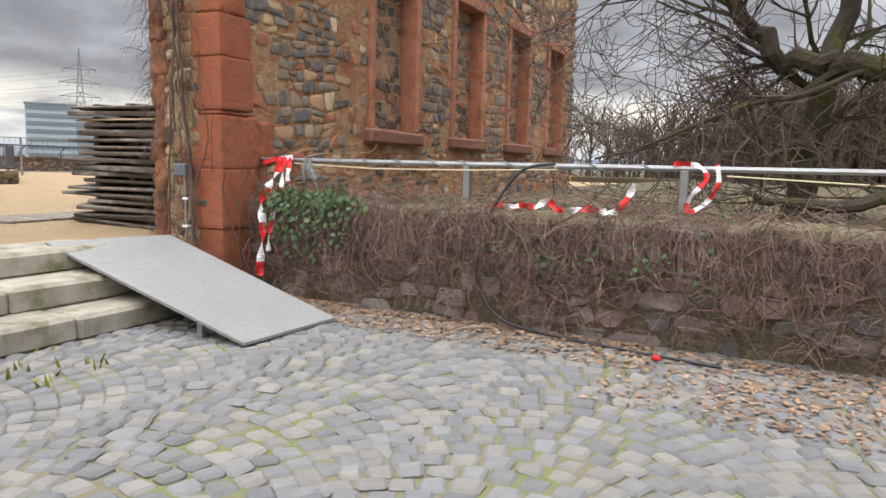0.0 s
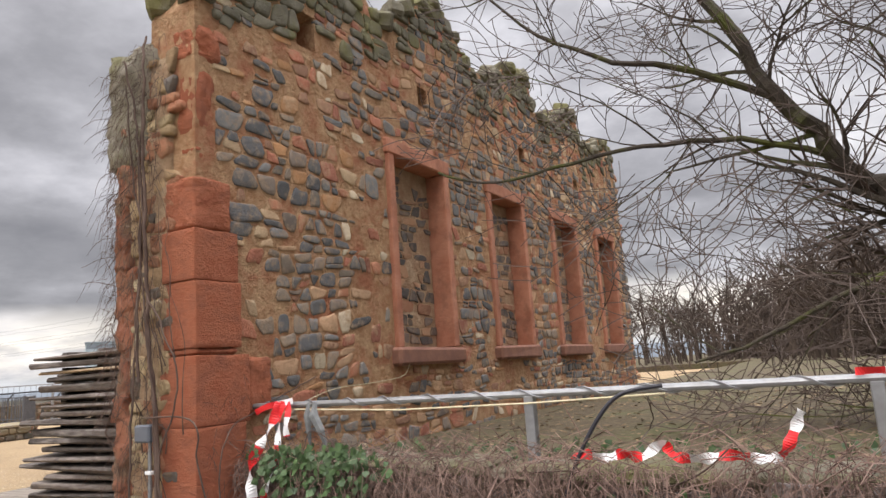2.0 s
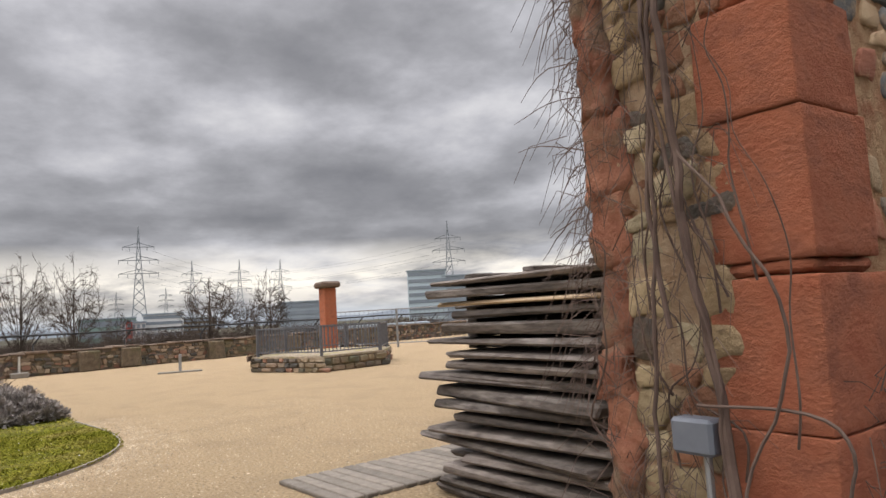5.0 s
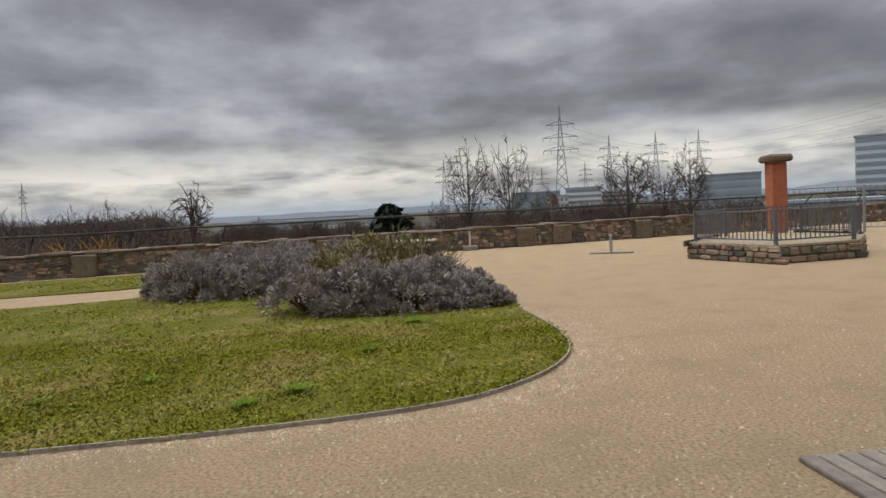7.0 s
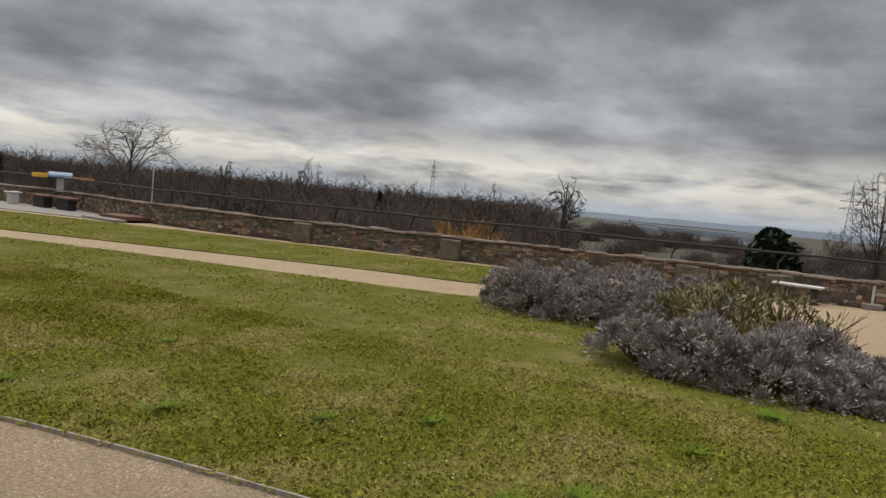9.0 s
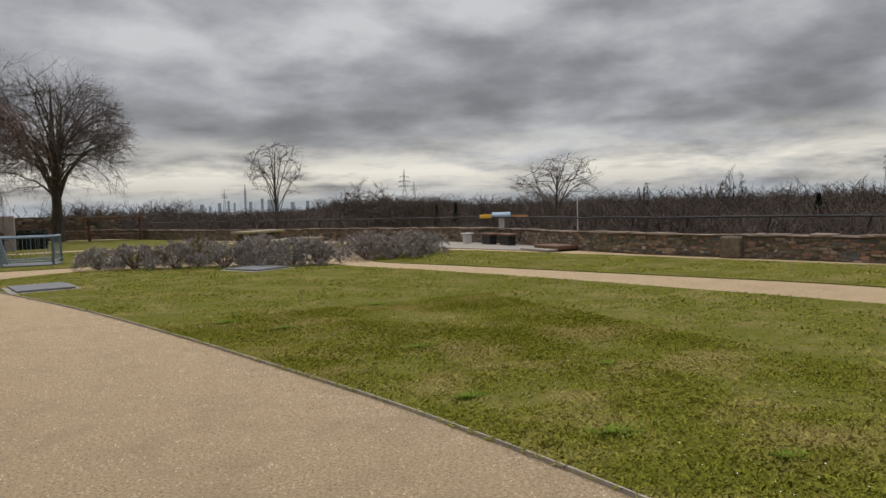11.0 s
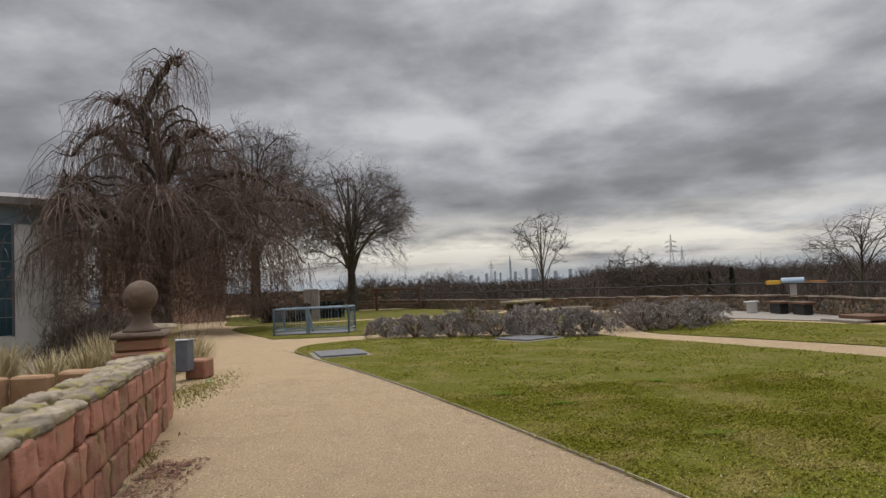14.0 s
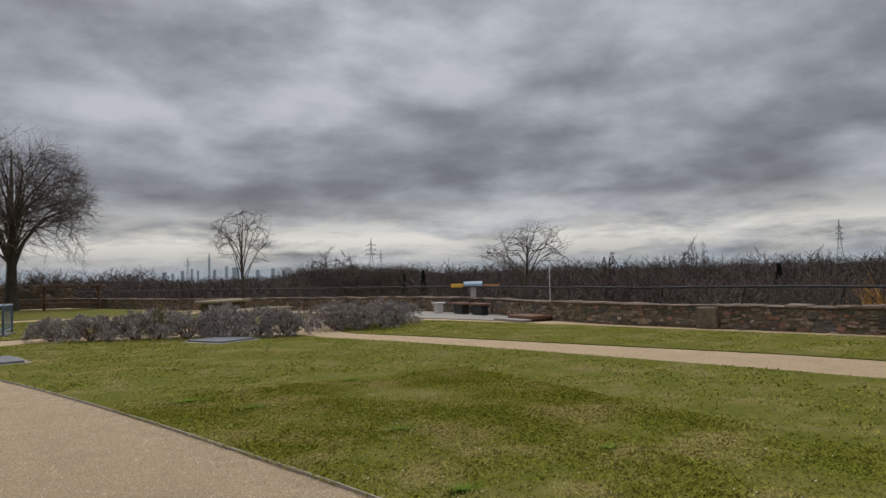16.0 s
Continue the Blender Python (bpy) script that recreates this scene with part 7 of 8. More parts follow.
# far skyline; towers and window bands share one haze-painted colour
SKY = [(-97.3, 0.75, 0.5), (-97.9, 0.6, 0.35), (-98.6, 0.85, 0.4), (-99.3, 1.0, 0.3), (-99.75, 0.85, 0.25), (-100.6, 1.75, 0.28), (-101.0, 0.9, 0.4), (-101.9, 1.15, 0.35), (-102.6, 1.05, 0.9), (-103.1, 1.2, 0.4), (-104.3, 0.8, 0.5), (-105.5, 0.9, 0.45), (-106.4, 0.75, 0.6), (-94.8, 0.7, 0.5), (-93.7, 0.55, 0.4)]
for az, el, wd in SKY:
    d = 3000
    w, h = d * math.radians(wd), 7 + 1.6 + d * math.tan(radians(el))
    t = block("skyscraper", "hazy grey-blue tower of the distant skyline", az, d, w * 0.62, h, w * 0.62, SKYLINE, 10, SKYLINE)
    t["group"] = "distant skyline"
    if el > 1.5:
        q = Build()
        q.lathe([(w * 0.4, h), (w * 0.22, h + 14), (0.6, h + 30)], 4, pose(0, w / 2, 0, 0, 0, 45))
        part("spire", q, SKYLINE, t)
# low wooded hills on the horizon, their haze put into the colour
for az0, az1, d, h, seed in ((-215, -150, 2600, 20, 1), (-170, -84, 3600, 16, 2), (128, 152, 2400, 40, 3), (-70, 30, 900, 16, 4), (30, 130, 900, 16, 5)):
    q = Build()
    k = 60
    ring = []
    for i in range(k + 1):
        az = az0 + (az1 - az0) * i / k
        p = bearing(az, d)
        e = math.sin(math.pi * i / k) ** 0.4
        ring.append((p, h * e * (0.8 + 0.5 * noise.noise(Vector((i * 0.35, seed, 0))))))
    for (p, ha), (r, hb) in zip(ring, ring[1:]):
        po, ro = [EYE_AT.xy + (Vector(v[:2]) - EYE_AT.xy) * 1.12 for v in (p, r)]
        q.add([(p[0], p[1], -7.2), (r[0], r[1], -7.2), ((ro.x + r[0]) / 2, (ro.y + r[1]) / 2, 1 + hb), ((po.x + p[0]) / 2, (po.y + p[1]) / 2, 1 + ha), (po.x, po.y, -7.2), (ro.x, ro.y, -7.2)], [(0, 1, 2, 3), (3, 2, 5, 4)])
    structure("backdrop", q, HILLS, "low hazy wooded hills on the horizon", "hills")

# ---- round building by the path ----
rb = thing("round_building", "round pale-rendered building with a dark glass slit and flat roof", "building", at=(14.0, -30.3, 0))
q = Build()
q.lathe([(4.6, -0.6), (4.6, 5.15)], 56)
part("wall", q, PLASTER, rb, smooth=False)
q = Build()
q.lathe([(4.3, 5.15), (4.4, 5.95)], 48)
part("clerestory", q, mat("clerestory_glass", (0.16, 0.22, 0.25), (0.24, 0.3, 0.33), 1, 0.15, 0), rb, "glazed band under the roof")
q = Build()
q.lathe([(4.5, 5.93), (4.95, 6.0), (5.0, 6.3), (4.7, 6.5), (0.1, 6.6)], 56)
part("roof", q, mat("roof_edge", (0.22, 0.20, 0.19), (0.3, 0.28, 0.27), 2, 0.7, 0.1), rb, "flat grey-brown roof rim")
q = Build()
a0 = radians(130.2)
for zz in range(6):
    q = Build()
    vs = []
    for da in (-0.06, 0.06):
        for z_ in (0.35 + zz * 0.8, 1.12 + zz * 0.8):
            vs.append((4.63 * math.cos(a0 + da), 4.63 * math.sin(a0 + da), z_))
    vs2 = [(x * 0.985, y * 0.985, z_) for x, y, z_ in vs]
    q.add(vs + vs2, [(0, 2, 3, 1), (0, 1, 5, 4), (2, 6, 7, 3), (1, 3, 7, 5), (0, 4, 6, 2)])
    part("pane", q, GLASSDARK, rb, "dark blue glass pane")
for da in (-0.07, 0.07):
    q = Build()
    q.tube([(4.62 * math.cos(a0 + da), 4.62 * math.sin(a0 + da), 0.3), (4.62 * math.cos(a0 + da), 4.62 * math.sin(a0 + da), 5.15)], 0.06, 4)
    part("frame", q, FENCESTEEL, rb)

gh = thing("gabled_house", "old red-walled house with steep slate gables behind the beech", "house", at=(9.4, -43.0, 0), turn=18)
q = Build()
q.box(-3.6, 3.6, -3.0, 3.0, -0.3, 5.4)
part("wall", q, PINKPLASTER, gh)
for x0, x1, top in ((-3.9, -0.4, 9.4), (-0.4, 3.9, 9.8)):
    q = Build()
    q.add([(x0, -3.2, 5.4), (x1, -3.2, 5.4), (x1, 3.2, 5.4), (x0, 3.2, 5.4), ((x0 + x1) / 2, -1.2, top), ((x0 + x1) / 2, 1.2, top)], [(0, 1, 4), (2, 3, 5), (1, 2, 5, 4), (3, 0, 4, 5), (3, 2, 1, 0)])
    part("roof", q, mat("roof_slate", (0.10, 0.085, 0.08), (0.16, 0.135, 0.125), 3, 0.8, 0.4, 12), gh, "steep dark slate roof")
# edging and dry grass of the planting bed
ed = thing("bed_edging", "low brown sandstone edging round the planting bed", "edging")
x = -0.9
while x < 6.0:
    w = rng.uniform(0.5, 0.9)
    q = Build()
    q.soft_box(x, x + w - 0.01, -8.9 + 0.45 * (x - 0.77), -8.5 + 0.45 * (x - 0.77), -0.3, 0.40, 0.04, None, 0.02, rng)
    part("edging_stone", q, mat("edging_sandstone", (0.24, 0.14, 0.075), (0.34, 0.21, 0.12), 5, 0.9, 0.6, 30) if x < 0 else part_material, ed)
    part_material = bpy.data.materials["edging_sandstone"]
    x += w
g = random.Random(44)


def dry_clump(at, r, h, n, seed):
    g = random.Random(seed)
    q = Build()
    for _ in range(n):
        a, d = g.uniform(0, 6.283), r * g.random()
        p = Vector((math.cos(a) * d * 0.5, math.sin(a) * d * 0.5, 0))
        o = Vector((math.cos(a), math.sin(a), 0))
        hh = h * g.uniform(0.6, 1.1)
        t = p + o * r * g.uniform(0.3, 0.9) + Vector((0, 0, hh))
        s = Vector((-o.y, o.x, 0)) * 0.008
        m_ = p.lerp(t, 0.6) + Vector((0, 0, hh * 0.15))
        q.add([p - s, p + s, m_ + s, m_ - s, t], [(0, 1, 2, 3), (3, 2, 4)])
    ob = tagged(part("grass_clump", q, DRYGRASS), "straw-yellow clump of dry ornamental grass", "grass", "dry grass clumps", "stuff")
    ob.matrix_basis = pose(*at)


for k in range(26):
    dry_clump((g.uniform(-0.6, 6.5), g.uniform(-15.5, -10.2) + 0.2, -0.25), g.uniform(0.4, 0.65), g.uniform(0.8, 1.15), 170, 300 + k)
# ---- lavender beds ----


def lavender(label, at, rx, ry, h, seed, n=1500, material=None, name="lavender_bush", strand=0.16):
    """A rounded bush of many fine upright shoots over woody stems."""
    g = random.Random(seed)
    root = thing(name, label, "bush", "lavender bushes" if name == "lavender_bush" else "", "", at)
    q, w = Build(), Build()
    for _ in range(18):
        a, d = g.uniform(0, 6.283), g.uniform(0.2, 0.8)
        w.tube([(0, 0, -0.02), (math.cos(a) * rx * d * 0.6, math.sin(a) * ry * d * 0.6, h * 0.35), (math.cos(a) * rx * d, math.sin(a) * ry * d, h * 0.7)], [0.025, 0.016, 0.008], 4, False)
    clumps = []
    for _ in range(70):
        a, e = g.uniform(0, 6.283), math.asin(g.random() ** 0.9)
        k = g.uniform(0.62, 0.95)
        clumps.append((Vector((math.cos(a) * math.cos(e) * rx * k, math.sin(a) * math.cos(e) * ry * k, max(0.04, math.sin(e) * h * k))), g.uniform(0.08, 0.17) * (rx + ry) / 1.5))
    for _ in range(n):
        o, r = clumps[g.randrange(len(clumps))]
        d = Vector((g.gauss(0, 1), g.gauss(0, 1), g.gauss(0.6, 1))).normalized()
        out = Vector((o.x / rx, o.y / ry, 0.5 + o.z / h)).normalized()
        d = (d + out * 0.7).normalized()
        c = o + d * r * g.uniform(0.3, 1.0)
        c.z = max(0.02, c.z)
        L = strand * g.uniform(0.5, 1.2)
        s = d.orthogonal().normalized()
        s = (Matrix.Rotation(g.uniform(0, 6.283), 3, d) @ s) * L * 0.13
        q.add([c - s * 0.4, c + d * L * 0.55 - s, c + d * L, c + d * L * 0.55 + s], [(0, 1, 2, 3)])
    tagged(part("woody_base", w, RUST, root, "dark woody stems"), kind="stuff")
    tagged(part("foliage", q, material or LAVENDER, root), kind="stuff")
    return root


SPOTS = [(-12.9, 2.9, 0.75, 0.6, 0.6), (-12.8, 3.55, 0.7, 0.65, 0.66), (-12.75, 4.25, 0.65, 0.6, 0.56), (-12.9, 4.85, 0.55, 0.5, 0.4), (-12.75, 5.25, 0.35, 0.35, 0.24),
         (-15.2, 0.7, 0.85, 0.8, 0.75), (-15.3, 1.4, 0.8, 0.75, 0.7), (-15.7, 0.2, 0.75, 0.7, 0.68), (-16.3, 1.0, 0.9, 0.8, 0.78), (-16.2, 1.9, 0.9, 0.9, 0.82), (-15.3, 2.2, 0.7, 0.7, 0.6), (-16.3, 2.9, 0.9, 0.9, 0.8), (-14.2, 4.5, 0.7, 0.7, 0.5), (-13.7, 5.0, 0.5, 0.5, 0.36),
         (-5.1, -19.2, 0.8, 0.6, 0.62), (-6.1, -18.2, 0.9, 0.7, 0.72), (-7.2, -17.6, 0.9, 0.8, 0.78), (-8.5, -16.8, 0.85, 0.8, 0.78), (-9.4, -16.6, 0.9, 0.8, 0.82), (-10.3, -15.9, 0.9, 0.8, 0.82), (-11.0, -15.6, 0.8, 0.8, 0.75), (-8.0, -19.0, 0.9, 0.8, 0.8), (-10.0, -18.6, 0.9, 0.8, 0.85),
         (-12.9, -16.6, 1.0, 0.9, 0.8), (-13.7, -16.2, 1.0, 0.9, 0.85), (-14.6, -16.8, 1.0, 0.9, 0.85), (-15.4, -17.4, 0.9, 0.9, 0.75), (-13.2, -17.8, 1.0, 0.9, 0.85)]
for i, (x, y, rx, ry, h) in enumerate(SPOTS):
    lavender("grey winter lavender bush at the lawn edge", (x, y, 0.0), rx, ry, h, 500 + i, 11000 if i < 14 else 5000, None, "lavender_bush", 0.07 if i < 14 else 0.095)
for i, (x, y, rx, ry, h) in enumerate([(-14.6, 3.6, 0.8, 0.7, 0.95), (-15.0, 4.2, 0.7, 0.7, 1.0), (-15.3, 3.0, 0.7, 0.7, 0.8), (-7.9, -18.0, 0.5, 0.4, 0.9)]):
    lavender("olive-green twiggy shrub among the lavender", (x, y, 0.0), rx, ry, h, 600 + i, 900, SHRUBGREEN, "olive_shrub", 0.13)
q = Build()
for k in range(40):
    a = rng.uniform(0, 6.283)
    q.tube([(-14.1 + rng.uniform(-0.5, 0.4), 4.7 + rng.uniform(-0.5, 0.3), 0.1), (-14.1 + rng.uniform(-0.6, 0.5), 4.8 + rng.uniform(-0.6, 0.3), rng.uniform(0.4, 0.85))], [0.006, 0.003], 3, False)
tagged(part("bare_shoots", q, VINE), "thin bare shoots rising from the bed", "shrub", "", "stuff")

# ---- creepers on the walls ----
rng = random.Random(66)
vine = thing("creeper", "dry leafless creeper clinging to the ruin's end", "creeper")
for k in range(12):
    x = rng.uniform(WB - 0.02, WX - 0.05) if k % 4 == 0 else rng.gauss(-4.0, 0.16)
    z = rng.uniform(-0.1, 1.4)
    pts = [Vector((x, Y0 - 0.05, z))]
    lean = rng.uniform(-0.05, 0.05)
    for _ in range(rng.randrange(6, 14)):
        nx = pts[-1].x + rng.gauss(lean, 0.05)
        pts.append(Vector((min(WX + 0.02, max(WB - 0.08, nx)), Y0 - rng.uniform(0.055, 0.10), pts[-1].z + rng.uniform(0.08, 0.26))))
    pts = [p for p in pts if p.z < 3.5]
    if len(pts) > 2:
        line = smooth_line(pts, 4)
        q = Build()
        q.tube(line, [max(0.0018, 0.0048 * (1 - i / len(line))) for i in range(len(line))], 5, False)
        part("stem", q, VINE, vine)
for base, r in (([(-4.1, 6.5, 0.0), (-4.08, 6.5, 0.7), (-4.05, 6.5, 1.4), (-3.99, 6.5, 2.2), (-4.06, 6.5, 3.0), (-4.2, 6.5, 3.5)], 0.008), ([(-3.78, 6.51, 0.0), (-3.85, 6.49, 0.9), (-3.96, 6.5, 1.6), (-4.04, 6.5, 2.4), (-3.98, 6.5, 3.3)], 0.007), ([(-3.6, 6.5, -0.4), (-3.75, 6.48, 0.4), (-3.6, 6.5, 1.0), (-3.9, 6.48, 1.6)], 0.006), ([(-3.3, 6.75, -0.4), (-3.48, 6.6, 0.3), (-3.5, 6.55, 0.7), (-3.9, 6.46, 0.75)], 0.006), ([(-3.4, 6.7, -0.45), (-3.46, 6.75, 0.5), (-3.5, 7.2, 0.75), (-3.48, 7.8, 0.95)], 0.005)):
    q = Build()
    stem = smooth_line([Vector(p) + Vector((rng.uniform(-0.02, 0.02), 0, 0)) for p in base], 8)
    stem = [p + Vector((0.025 * noise.noise(p * 7.0), -0.03 + 0.015 * noise.noise(p * 9.0), 0)) for p in stem]
    q.tube(stem, r, 6, False)
    part("stem", q, VINE, vine)
for base, r in (([(-3.8, 6.5, -0.02), (-3.83, 6.5, 0.7), (-3.9, 6.5, 1.2), (-3.93, 6.49, 1.9), (-3.97, 6.49, 2.6), (-3.99, 6.5, 3.4), (-4.1, 6.6, 3.72)], 0.017), ([(-4.0, 6.49, 1.0), (-4.06, 6.5, 1.5), (-4.0, 6.5, 2.0), (-4.12, 6.5, 2.6), (-4.2, 6.5, 3.3)], 0.010)):
    q = Build()
    stem = [p + Vector((0.02 * noise.noise(p * 6.0), 0.012 * noise.noise(p * 9.0) - 0.02, 0)) for p in smooth_line([Vector(p) for p in base], 10)]
    q.tube(stem, [r * (1.1 - 0.6 * i / len(stem)) for i in range(len(stem))], 7, False)
    part("stem", q, VINE, vine)
q = Build()
for k in range(1150):
    side = rng.random()
    if side < 0.62:
        p = Vector((rng.uniform(WB - 0.05, -3.85), Y0 - 0.06, 3.6 * rng.random()))
        d = Vector((rng.uniform(-1, 1), -rng.uniform(0.0, 0.4), rng.uniform(-0.9, 0.6)))
    elif side < 0.94:
        p = Vector((WB - 0.02, Y0 + rng.uniform(-0.05, 0.3), rng.uniform(0.8, 3.6)))
        d = Vector((-rng.uniform(0.3, 1.0), -0.2, rng.uniform(-0.8, 0.4)))
    else:
        p = Vector((WX + 0.05, Y0 + rng.uniform(0.0, 0.9), rng.uniform(-0.4, 1.0)))
        d = Vector((0.1, rng.uniform(-0.6, 0.8), rng.uniform(-0.5, 0.8)))
    L = rng.uniform(0.06, 0.3)
    m_ = p + d * L * 0.55 + Vector((rng.uniform(-0.05, 0.05), 0, rng.uniform(-0.03, 0.05)))
    e = p + d * L + Vector((rng.uniform(-0.05, 0.05), 0, -0.5 * L))
    q.tube([p - Vector((0, 0.02, 0)), m_ - Vector((0, 0.02, 0)), e - Vector((0, 0.02, 0))], [0.0022, 0.0017, 0.001], 3, False)
tagged(part("tendril_growth", q, VINE, vine), kind="stuff")
q = Build()
for k in range(46):
    p = Vector((WB - 0.02, Y0 + rng.uniform(-0.05, 0.2), rng.uniform(1.4, 3.55)))
    a = [p]
    d = Vector((-rng.uniform(0.3, 0.9), -rng.uniform(0, 0.4), rng.uniform(-0.1, 0.35)))
    L = rng.uniform(0.1, 0.4)
    for i in range(6):
        a.append(a[-1] + d * L / 6)
        d = (d + Vector((rng.uniform(-0.25, 0.25), rng.uniform(-0.2, 0.2), rng.uniform(-0.6, 0.1)))).normalized()
    q.tube(a, [0.004, 0.0035, 0.003, 0.003, 0.0025, 0.002, 0.0015], 3, False)
tagged(part("hanging_growth", q, VINE, vine), kind="stuff")

mat_vine = thing("vine_tangle", "tangle of dry vines hanging over the low wall", "creeper")
q = Build()
MATCOL = mat("dry_vine_tangle", (0.125, 0.078, 0.064), (0.27, 0.185, 0.15), 4, 0.95, 0, rnd=0.5, island=True)
for k in range(6500):
    x = rng.uniform(-3.5, 6.0) if rng.random() < 0.85 else rng.uniform(-3.5, 0)
    z = LOWTOP + 0.06 - (rng.random() ** (2.4 if noise.noise(Vector((x * 0.9, 5.0, 0))) > -0.1 else 1.4)) * 0.9
    y = low_y(x) - rng.uniform(0.04, 0.13)
    if z > LOWTOP - 0.05 and rng.random() < 0.5:
        y = rng.uniform(low_y(x) - 0.1, 7.4)
        z = LOWTOP + rng.uniform(0.0, 0.12)
    d = Vector((rng.uniform(-1, 1), rng.uniform(-0.25, 0.1), rng.uniform(-0.8, 0.45))).normalized()
    L = rng.uniform(0.06, 0.34)
    p = Vector((x, y, max(YARD + 0.02, z)))
    m_ = p + d * L * 0.5 + Vector((rng.uniform(-0.04, 0.04), rng.uniform(-0.05, 0.02), rng.uniform(-0.01, 0.06)))
    e = p + d * L - Vector((0, 0, 0.25 * L))
    r = rng.choice((0.0014, 0.002, 0.0022, 0.0035))
    q.tube([p, m_, e], [r, r, r * 0.6], 3, False)
for k in range(3600):
    # fine shoots that hang down in front of the stones
    x = rng.uniform(-3.5, 6.0)
    hang = 0.75 + 0.5 * noise.noise(Vector((x * 1.4, 2.0, 0.0)))
    z = LOWTOP + 0.03 - rng.random() ** 2.0 * 0.6 * hang
    p = Vector((x, low_y(x) - rng.uniform(0.05, 0.17), z))
    L = rng.uniform(0.1, 0.3)
    m_ = p + Vector((rng.gauss(0, 0.03), rng.uniform(-0.05, 0.02), -L * 0.5))
    e = m_ + Vector((rng.gauss(0, 0.06), rng.uniform(-0.02, 0.03), -L * 0.5))
    e.z = max(e.z, YARD + 0.02)
    r = rng.choice((0.0012, 0.0016, 0.0022))
    q.tube([p, m_, e], [r, r, r * 0.6], 3, False)
tagged(part("tangle", q, MATCOL, mat_vine), kind="stuff")
for k in range(40):
    q = Build()
    x = rng.uniform(-3.3, 3.2)
    pts = [Vector((x, low_y(x) - 0.1, rng.uniform(-0.3, LOWTOP)))]
    d = Vector((rng.uniform(-1, 1), -0.05, rng.uniform(-0.7, 0.5)))
    for i in range(7):
        nxt = pts[-1] + d.normalized() * 0.14
        nxt.y = low_y(nxt.x) - rng.uniform(0.06, 0.16)
        pts.append(nxt)
        d += Vector((rng.uniform(-0.5, 0.5), 0, rng.uniform(-0.5, 0.4)))
    pts = [p for p in pts if -0.5 < p.z < 0.7]
    if len(pts) > 2:
        q.tube(smooth_line(pts, 4), 0.0045, 4, False)
        part("vine_stem", q, VINE, mat_vine)

ivy = thing("ivy", "patch of glossy green ivy on the low wall", "ivy")
q = Build()


def ivy_leaf(q, p, size, g):
    n = Vector((g.uniform(-0.5, 0.5), -1, g.uniform(-0.1, 0.9))).normalized()
    u = n.orthogonal().normalized()
    u = Matrix.Rotation(g.uniform(0, 6.283), 3, n) @ u
    w = n.cross(u)
    s = size
    q.add([p, p + u * s * 0.5 + w * s * 0.25, p + u * s * 0.35 + w * s * 0.55, p + w * s * 0.95 + n * s * 0.1, p - u * s * 0.35 + w * s * 0.55, p - u * s * 0.5 + w * s * 0.25], [(0, 1, 2, 3), (0, 3, 4, 5)])


for k in range(520):
    x = rng.choice((rng.gauss(-3.0, 0.14), rng.gauss(-2.5, 0.16), rng.gauss(-2.7, 0.35)))
    if not -3.3 < x < -2.1:
        continue
    z = LOWTOP + 0.1 - abs(rng.gauss(0, 0.22))
    ivy_leaf(q, Vector((x, low_y(x) - rng.uniform(0.08, 0.22), max(z, -0.25))), rng.uniform(0.035, 0.07), rng)
for k in range(90):
    x = rng.gauss(-0.2, 0.5)
    ivy_leaf(q, Vector((x, low_y(x) - rng.uniform(0.1, 0.15), rng.uniform(-0.05, 0.3))), rng.uniform(0.03, 0.055), rng)
for k in range(260):
    ivy_leaf(q, Vector((rng.uniform(-3.4, 0.8), rng.uniform(7.2, 7.7), GARDEN + rng.uniform(0.05, 0.16))), rng.uniform(0.03, 0.06), rng)
tagged(part("leaves", q, IVY, ivy), kind="stuff")

# ---- fallen leaves ----


def leaves(name, label, spots, n, seed, size=(0.025, 0.06), material=None):
    g = random.Random(seed)
    q = Build()
    for _ in range(n):
        x0, x1, y0, y1, z, fade = g.choice(spots)
        x = g.uniform(x0, x1)
        y = y1 - (y1 - y0) * g.random() ** fade
        a, s, t = g.uniform(0, 6.283), g.uniform(*size), g.uniform(-0.5, 0.5)
        u = Vector((math.cos(a), math.sin(a), t * 0.5)) * s
        v = Vector((-math.sin(a), math.cos(a), g.uniform(-0.4, 0.4))) * s * 0.45
        c = Vector((x, y, z + s * 0.35))
        q.add([c - u, c - v * 1.0, c + u, c + v], [(0, 1, 2, 3)])
    return tagged(part(name, q, material or DEADLEAF), label, "leaves", "", "stuff")


leaves("fallen_leaves", "brown fallen leaves along the foot of the low wall", [(-2.4, 0.4, 6.2, 6.85, YARD, 1.8), (0.2, 5.0, 5.5, 6.8, YARD, 1.6), (0.8, 5.0, 5.4, 6.75, YARD, 1.3)], 7500, 8, (0.012, 0.034))
leaves("fallen_leaves", "brown fallen leaves at the ramp's side", [(-3.4, -2.2, 6.4, 6.9, YARD, 1.0)], 900, 9, (0.012, 0.034))
leaves("fallen_leaves", "dark dead leaves on gravel by the wall", [(-3.05, -2.5, -2.4, -0.4, 0.004, 1.0), (-2.75, -2.3, -4.2, -2.2, 0.004, 1.0), (-3.1, -2.7, -1.6, -0.2, 0.004, 1.0), (-3.35, -2.85, -3.2, -1.7, 0.004, 1.0), (-3.2, -2.8, -3.1, -2.5, 0.004, 1.0)], 2300, 10, (0.012, 0.03), mat("dark_dead_leaf", (0.10, 0.045, 0.03), (0.16, 0.075, 0.045), 9, 0.9, 0, rnd=0.4, island=True))
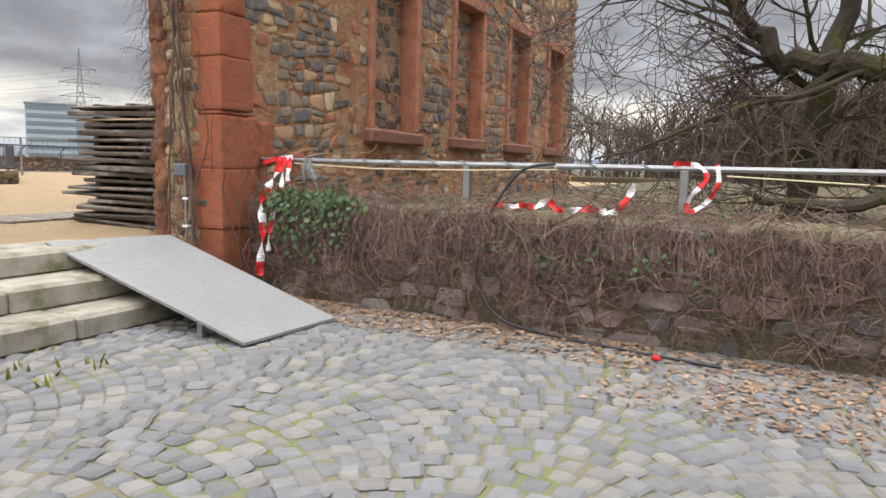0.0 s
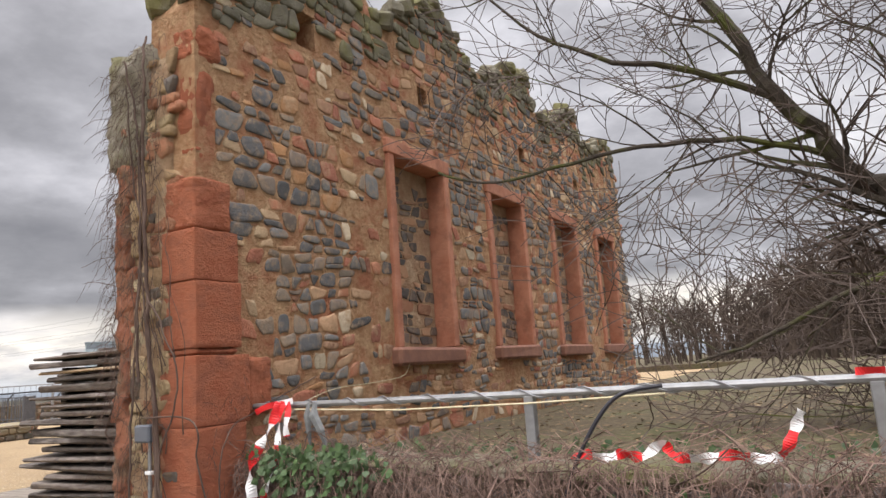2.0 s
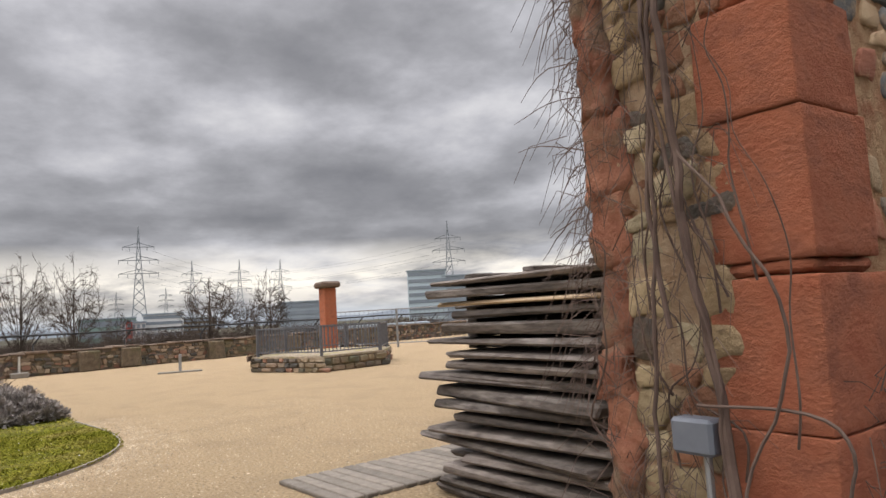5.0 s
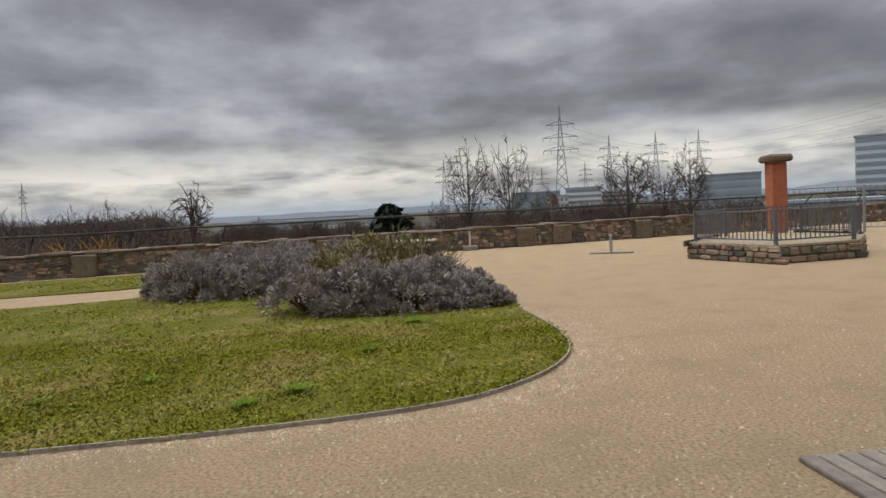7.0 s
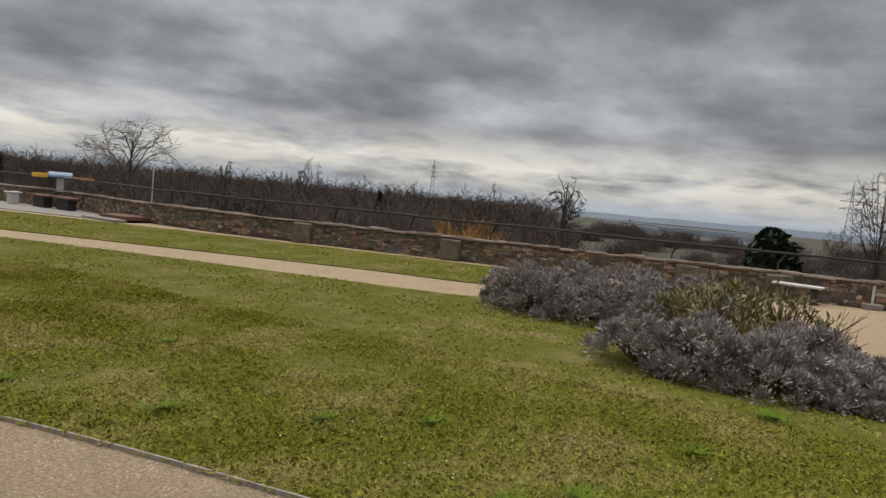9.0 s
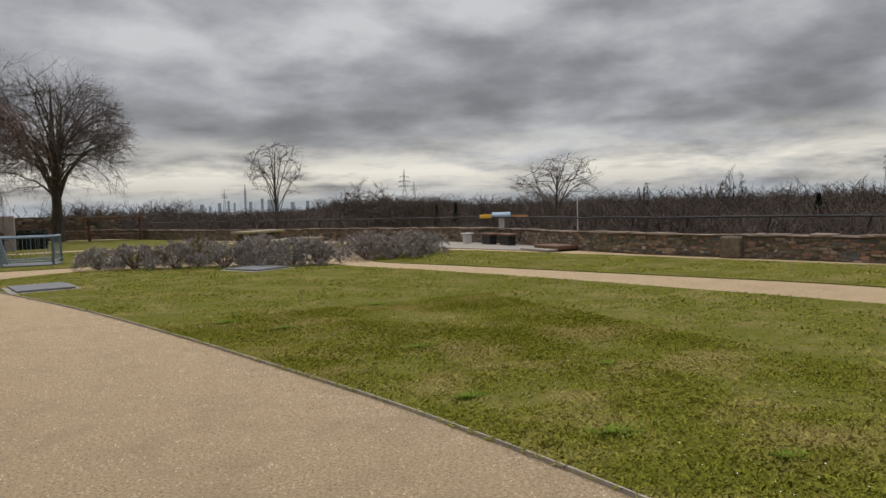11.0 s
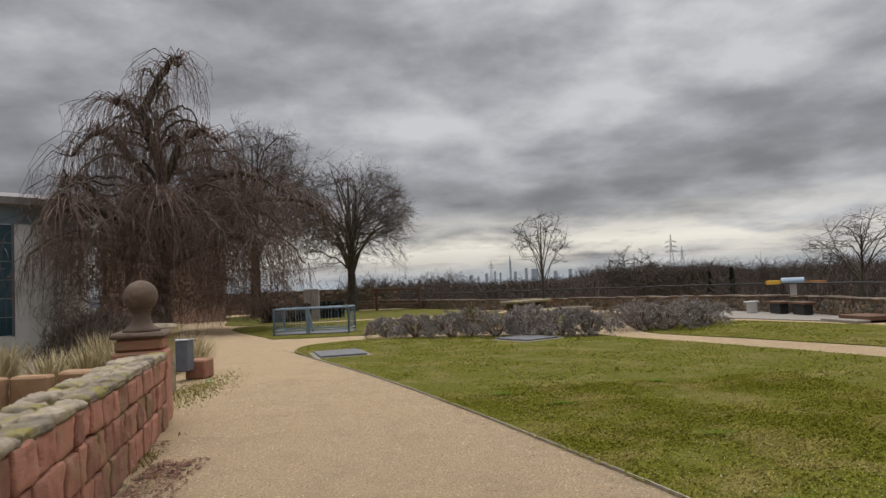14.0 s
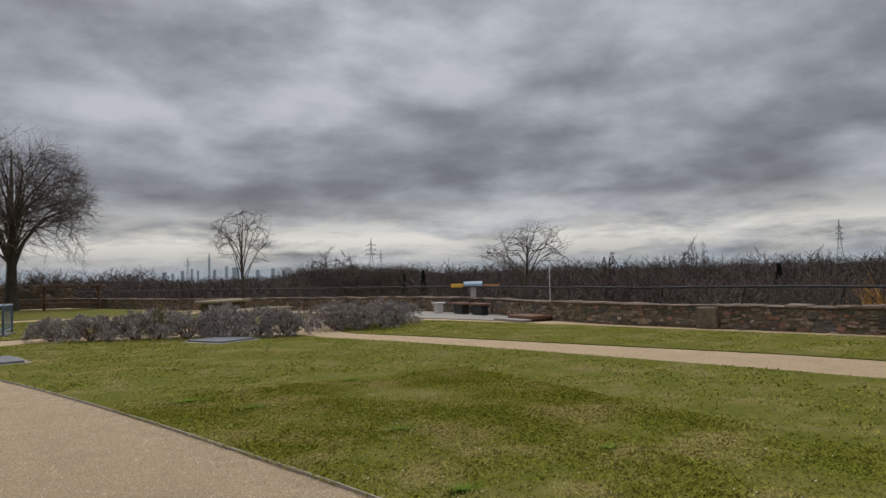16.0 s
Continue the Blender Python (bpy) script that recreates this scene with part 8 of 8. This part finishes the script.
leaves("fallen_leaves", "pale leaf litter in the garden", [(-3.4, 8.0, 7.4, 15.0, GARDEN, 1.0)], 6000, 12, (0.02, 0.045), mat("pale_dead_leaf", (0.13, 0.085, 0.05), (0.27, 0.2, 0.12), 9, 0.9, 0, rnd=0.4, island=True))
leaves("daisies", "tiny white daisies dotted over the lawn", [(-11.2, -8.2, -2.0, 5.4, 0.045, 1.0), (-9.0, -6.4, -6.0, 0.0, 0.045, 1.0)], 1300, 13, (0.004, 0.009), mat("daisy_petal", (0.55, 0.54, 0.45), (0.7, 0.69, 0.6), 5, 0.8, 0))
g = random.Random(17)
q = Build()
for k in range(420):
    x = g.uniform(-4.3, -2.4)
    y = g.uniform(2.6, 4.6)
    z = YARD
    h, a = g.uniform(0.03, 0.09), g.uniform(0, 6.283)
    if noise.noise(Vector((x * 2, y * 2, 0))) < 0.0:
        continue
    o = Vector((math.cos(a), math.sin(a), 0)) * 0.012
    q.add([Vector((x, y, z)) - o, Vector((x, y, z)) + o, Vector((x + g.uniform(-0.04, 0.04), y + g.uniform(-0.04, 0.04), z + h))], [(0, 1, 2)])
tagged(part("weeds", q, GRASS), "yellow-green weeds between the cobbles", "weeds", "", "stuff")
q = Build()
for k in range(900):
    t = g.random()
    p = A.lerp(C, t) + Vector((-abs(g.gauss(0, 0.16)) - 0.04, 0, 0))
    if noise.noise(Vector((p.x * 3, p.y * 1.1, 4))) < -0.05:
        continue
    h, a = g.uniform(0.02, 0.07), g.uniform(0, 6.283)
    o = Vector((math.cos(a), math.sin(a), 0)) * 0.006
    q.add([p - o, p + o, p + Vector((g.uniform(-0.03, 0.03), g.uniform(-0.03, 0.03), h))], [(0, 1, 2)])
for k in range(2600):
    p = Vector((-1.75 + g.gauss(0, 0.28), -8.2 + g.gauss(0, 1.3), 0))
    h, a = g.uniform(0.015, 0.05), g.uniform(0, 6.283)
    o = Vector((math.cos(a), math.sin(a), 0)) * 0.007
    q.add([p - o, p + o, p + Vector((g.uniform(-0.03, 0.03), g.uniform(-0.03, 0.03), h))], [(0, 1, 2)])
tagged(part("weeds", q, GRASS), "thin yellow-green weeds along the wall's foot", "weeds", "", "stuff")
can = tagged(part("bottle_cap", Build(), TAPERED), "small red bottle lying among fallen leaves", "litter")
q = Build()
q.lathe([(0.012, 0), (0.034, 0.004), (0.034, 0.05), (0.02, 0.07), (0.02, 0.085)], 12)
can.data = q.mesh("bottle_cap", TAPERED)
can.matrix_basis = pose(0.42, 6.5, YARD + 0.022, 90, 0, 70) @ Matrix.Scale(0.6, 4)

# grit on the gravel near the path
g = random.Random(23)
q = Build()
for k in range(60000):
    if k < 38000:
        x, y = g.uniform(-7.9, -2.7), g.uniform(-9.0, 1.5)
    elif k < 50000:
        i = g.randrange(len(edge_pts))
        p = edge_pts[i].lerp(edge_pts[max(0, i - 1)], g.random())
        d = abs(g.gauss(0, 0.3)) + 0.03
        n = (p - Vector((-11, -4, 0))).normalized()
        x, y = p.x + n.x * d, p.y + n.y * d
    else:
        x, y = g.uniform(-12.0, -5.5), g.uniform(3.5, 8.5)
    if inside((x, y), FLAT_A):
        continue
    s = g.uniform(0.003, 0.0085)
    a = g.uniform(0, 6.283)
    ca, sa = math.cos(a) * s, math.sin(a) * s
    q.add([(x + ca, y + sa, 0), (x - sa, y + ca, 0), (x - ca, y - sa, 0), (x + sa, y - ca, 0), (x + ca * 0.2, y - sa * 0.2, s * 1.1)], [(0, 1, 4), (1, 2, 4), (2, 3, 4), (3, 0, 4)])
tagged(part("grit", q, mat("grit_stone", (0.26, 0.195, 0.12), (0.58, 0.475, 0.34), 6, 0.9, 0, rnd=0.4, island=True)), "loose pale grit on the gravel path", "gravel", "", "stuff")

# ---- pieces: rubble stones of the ruin and cobbles of the yard ----
rng = random.Random(71)
for poly, m, grey in near:
    q = Build()
    round_stone(q, poly, Matrix.Identity(4), rng, rng.uniform(0.006, 0.018) if grey else rng.uniform(0.003, 0.013), rng.uniform(0.74, 0.97))
    ob = part("stone", q, BASALT_PIECE if grey else RUBBLE_PIECE, ruin, "", True)
    ob.matrix_basis = m

cob = []
for k in range(12):
    q = Build()
    q.soft_box(-0.5, 0.5, -0.5, 0.5, -0.5, 0.06, 0.14, None, 0.075, rng)
    cob.append(q.mesh("cobble", COBBLE_PIECE))
yard_ob = bpy.data.objects["yard"]
rest = Build()
S, pieces = 0.132, 0
COLW = 1.5
for c in range(-4, 5):
    xc = c * COLW + 0.3
    v = -1.5
    while v < 7.3:
        u = -COLW / 2
        while u < COLW / 2 - 0.02:
            w = S * rng.uniform(0.8, 1.2)
            uc = u + w / 2
            x = xc + uc
            y = v + 0.34 * (1 - (2 * uc / COLW) ** 2)
            slope = -0.34 * 8 * uc / COLW ** 2
            u += w / math.sqrt(1 + slope * slope) + 0.006
            if not (-3.6 < x < 5.5 and -1.5 < y < 6.98) or (x < -3.2 and y < 5.75):
                continue
            ang = math.degrees(math.atan(slope)) + rng.uniform(-5, 5)
            zt = YARD + rng.uniform(-0.008, 0.006)
            sx, sy = w * 0.93, S * rng.uniform(0.84, 0.96)
            if pieces < 300 and -2.0 < x < 0.4 and 3.1 < y < 4.9:
                ob = new("cobble", cob[rng.randrange(12)])
                ob.parent = yard_ob
                ob.matrix_basis = pose(x, y, zt - 0.006, rng.uniform(-2.5, 2.5), rng.uniform(-2.5, 2.5), ang) @ Matrix.Diagonal((sx, sy, 0.1, 1))
                pieces += 1
            else:
                rest.soft_box(-sx / 2, sx / 2, -sy / 2, sy / 2, -0.05, 0.0, 0.018, pose(x, y, zt, rng.uniform(-2.5, 2.5), rng.uniform(-2.5, 2.5), ang), 0.006, rng)
        v += S
tagged(part("cobbles", rest, COBBLE, yard_ob), kind="stuff")
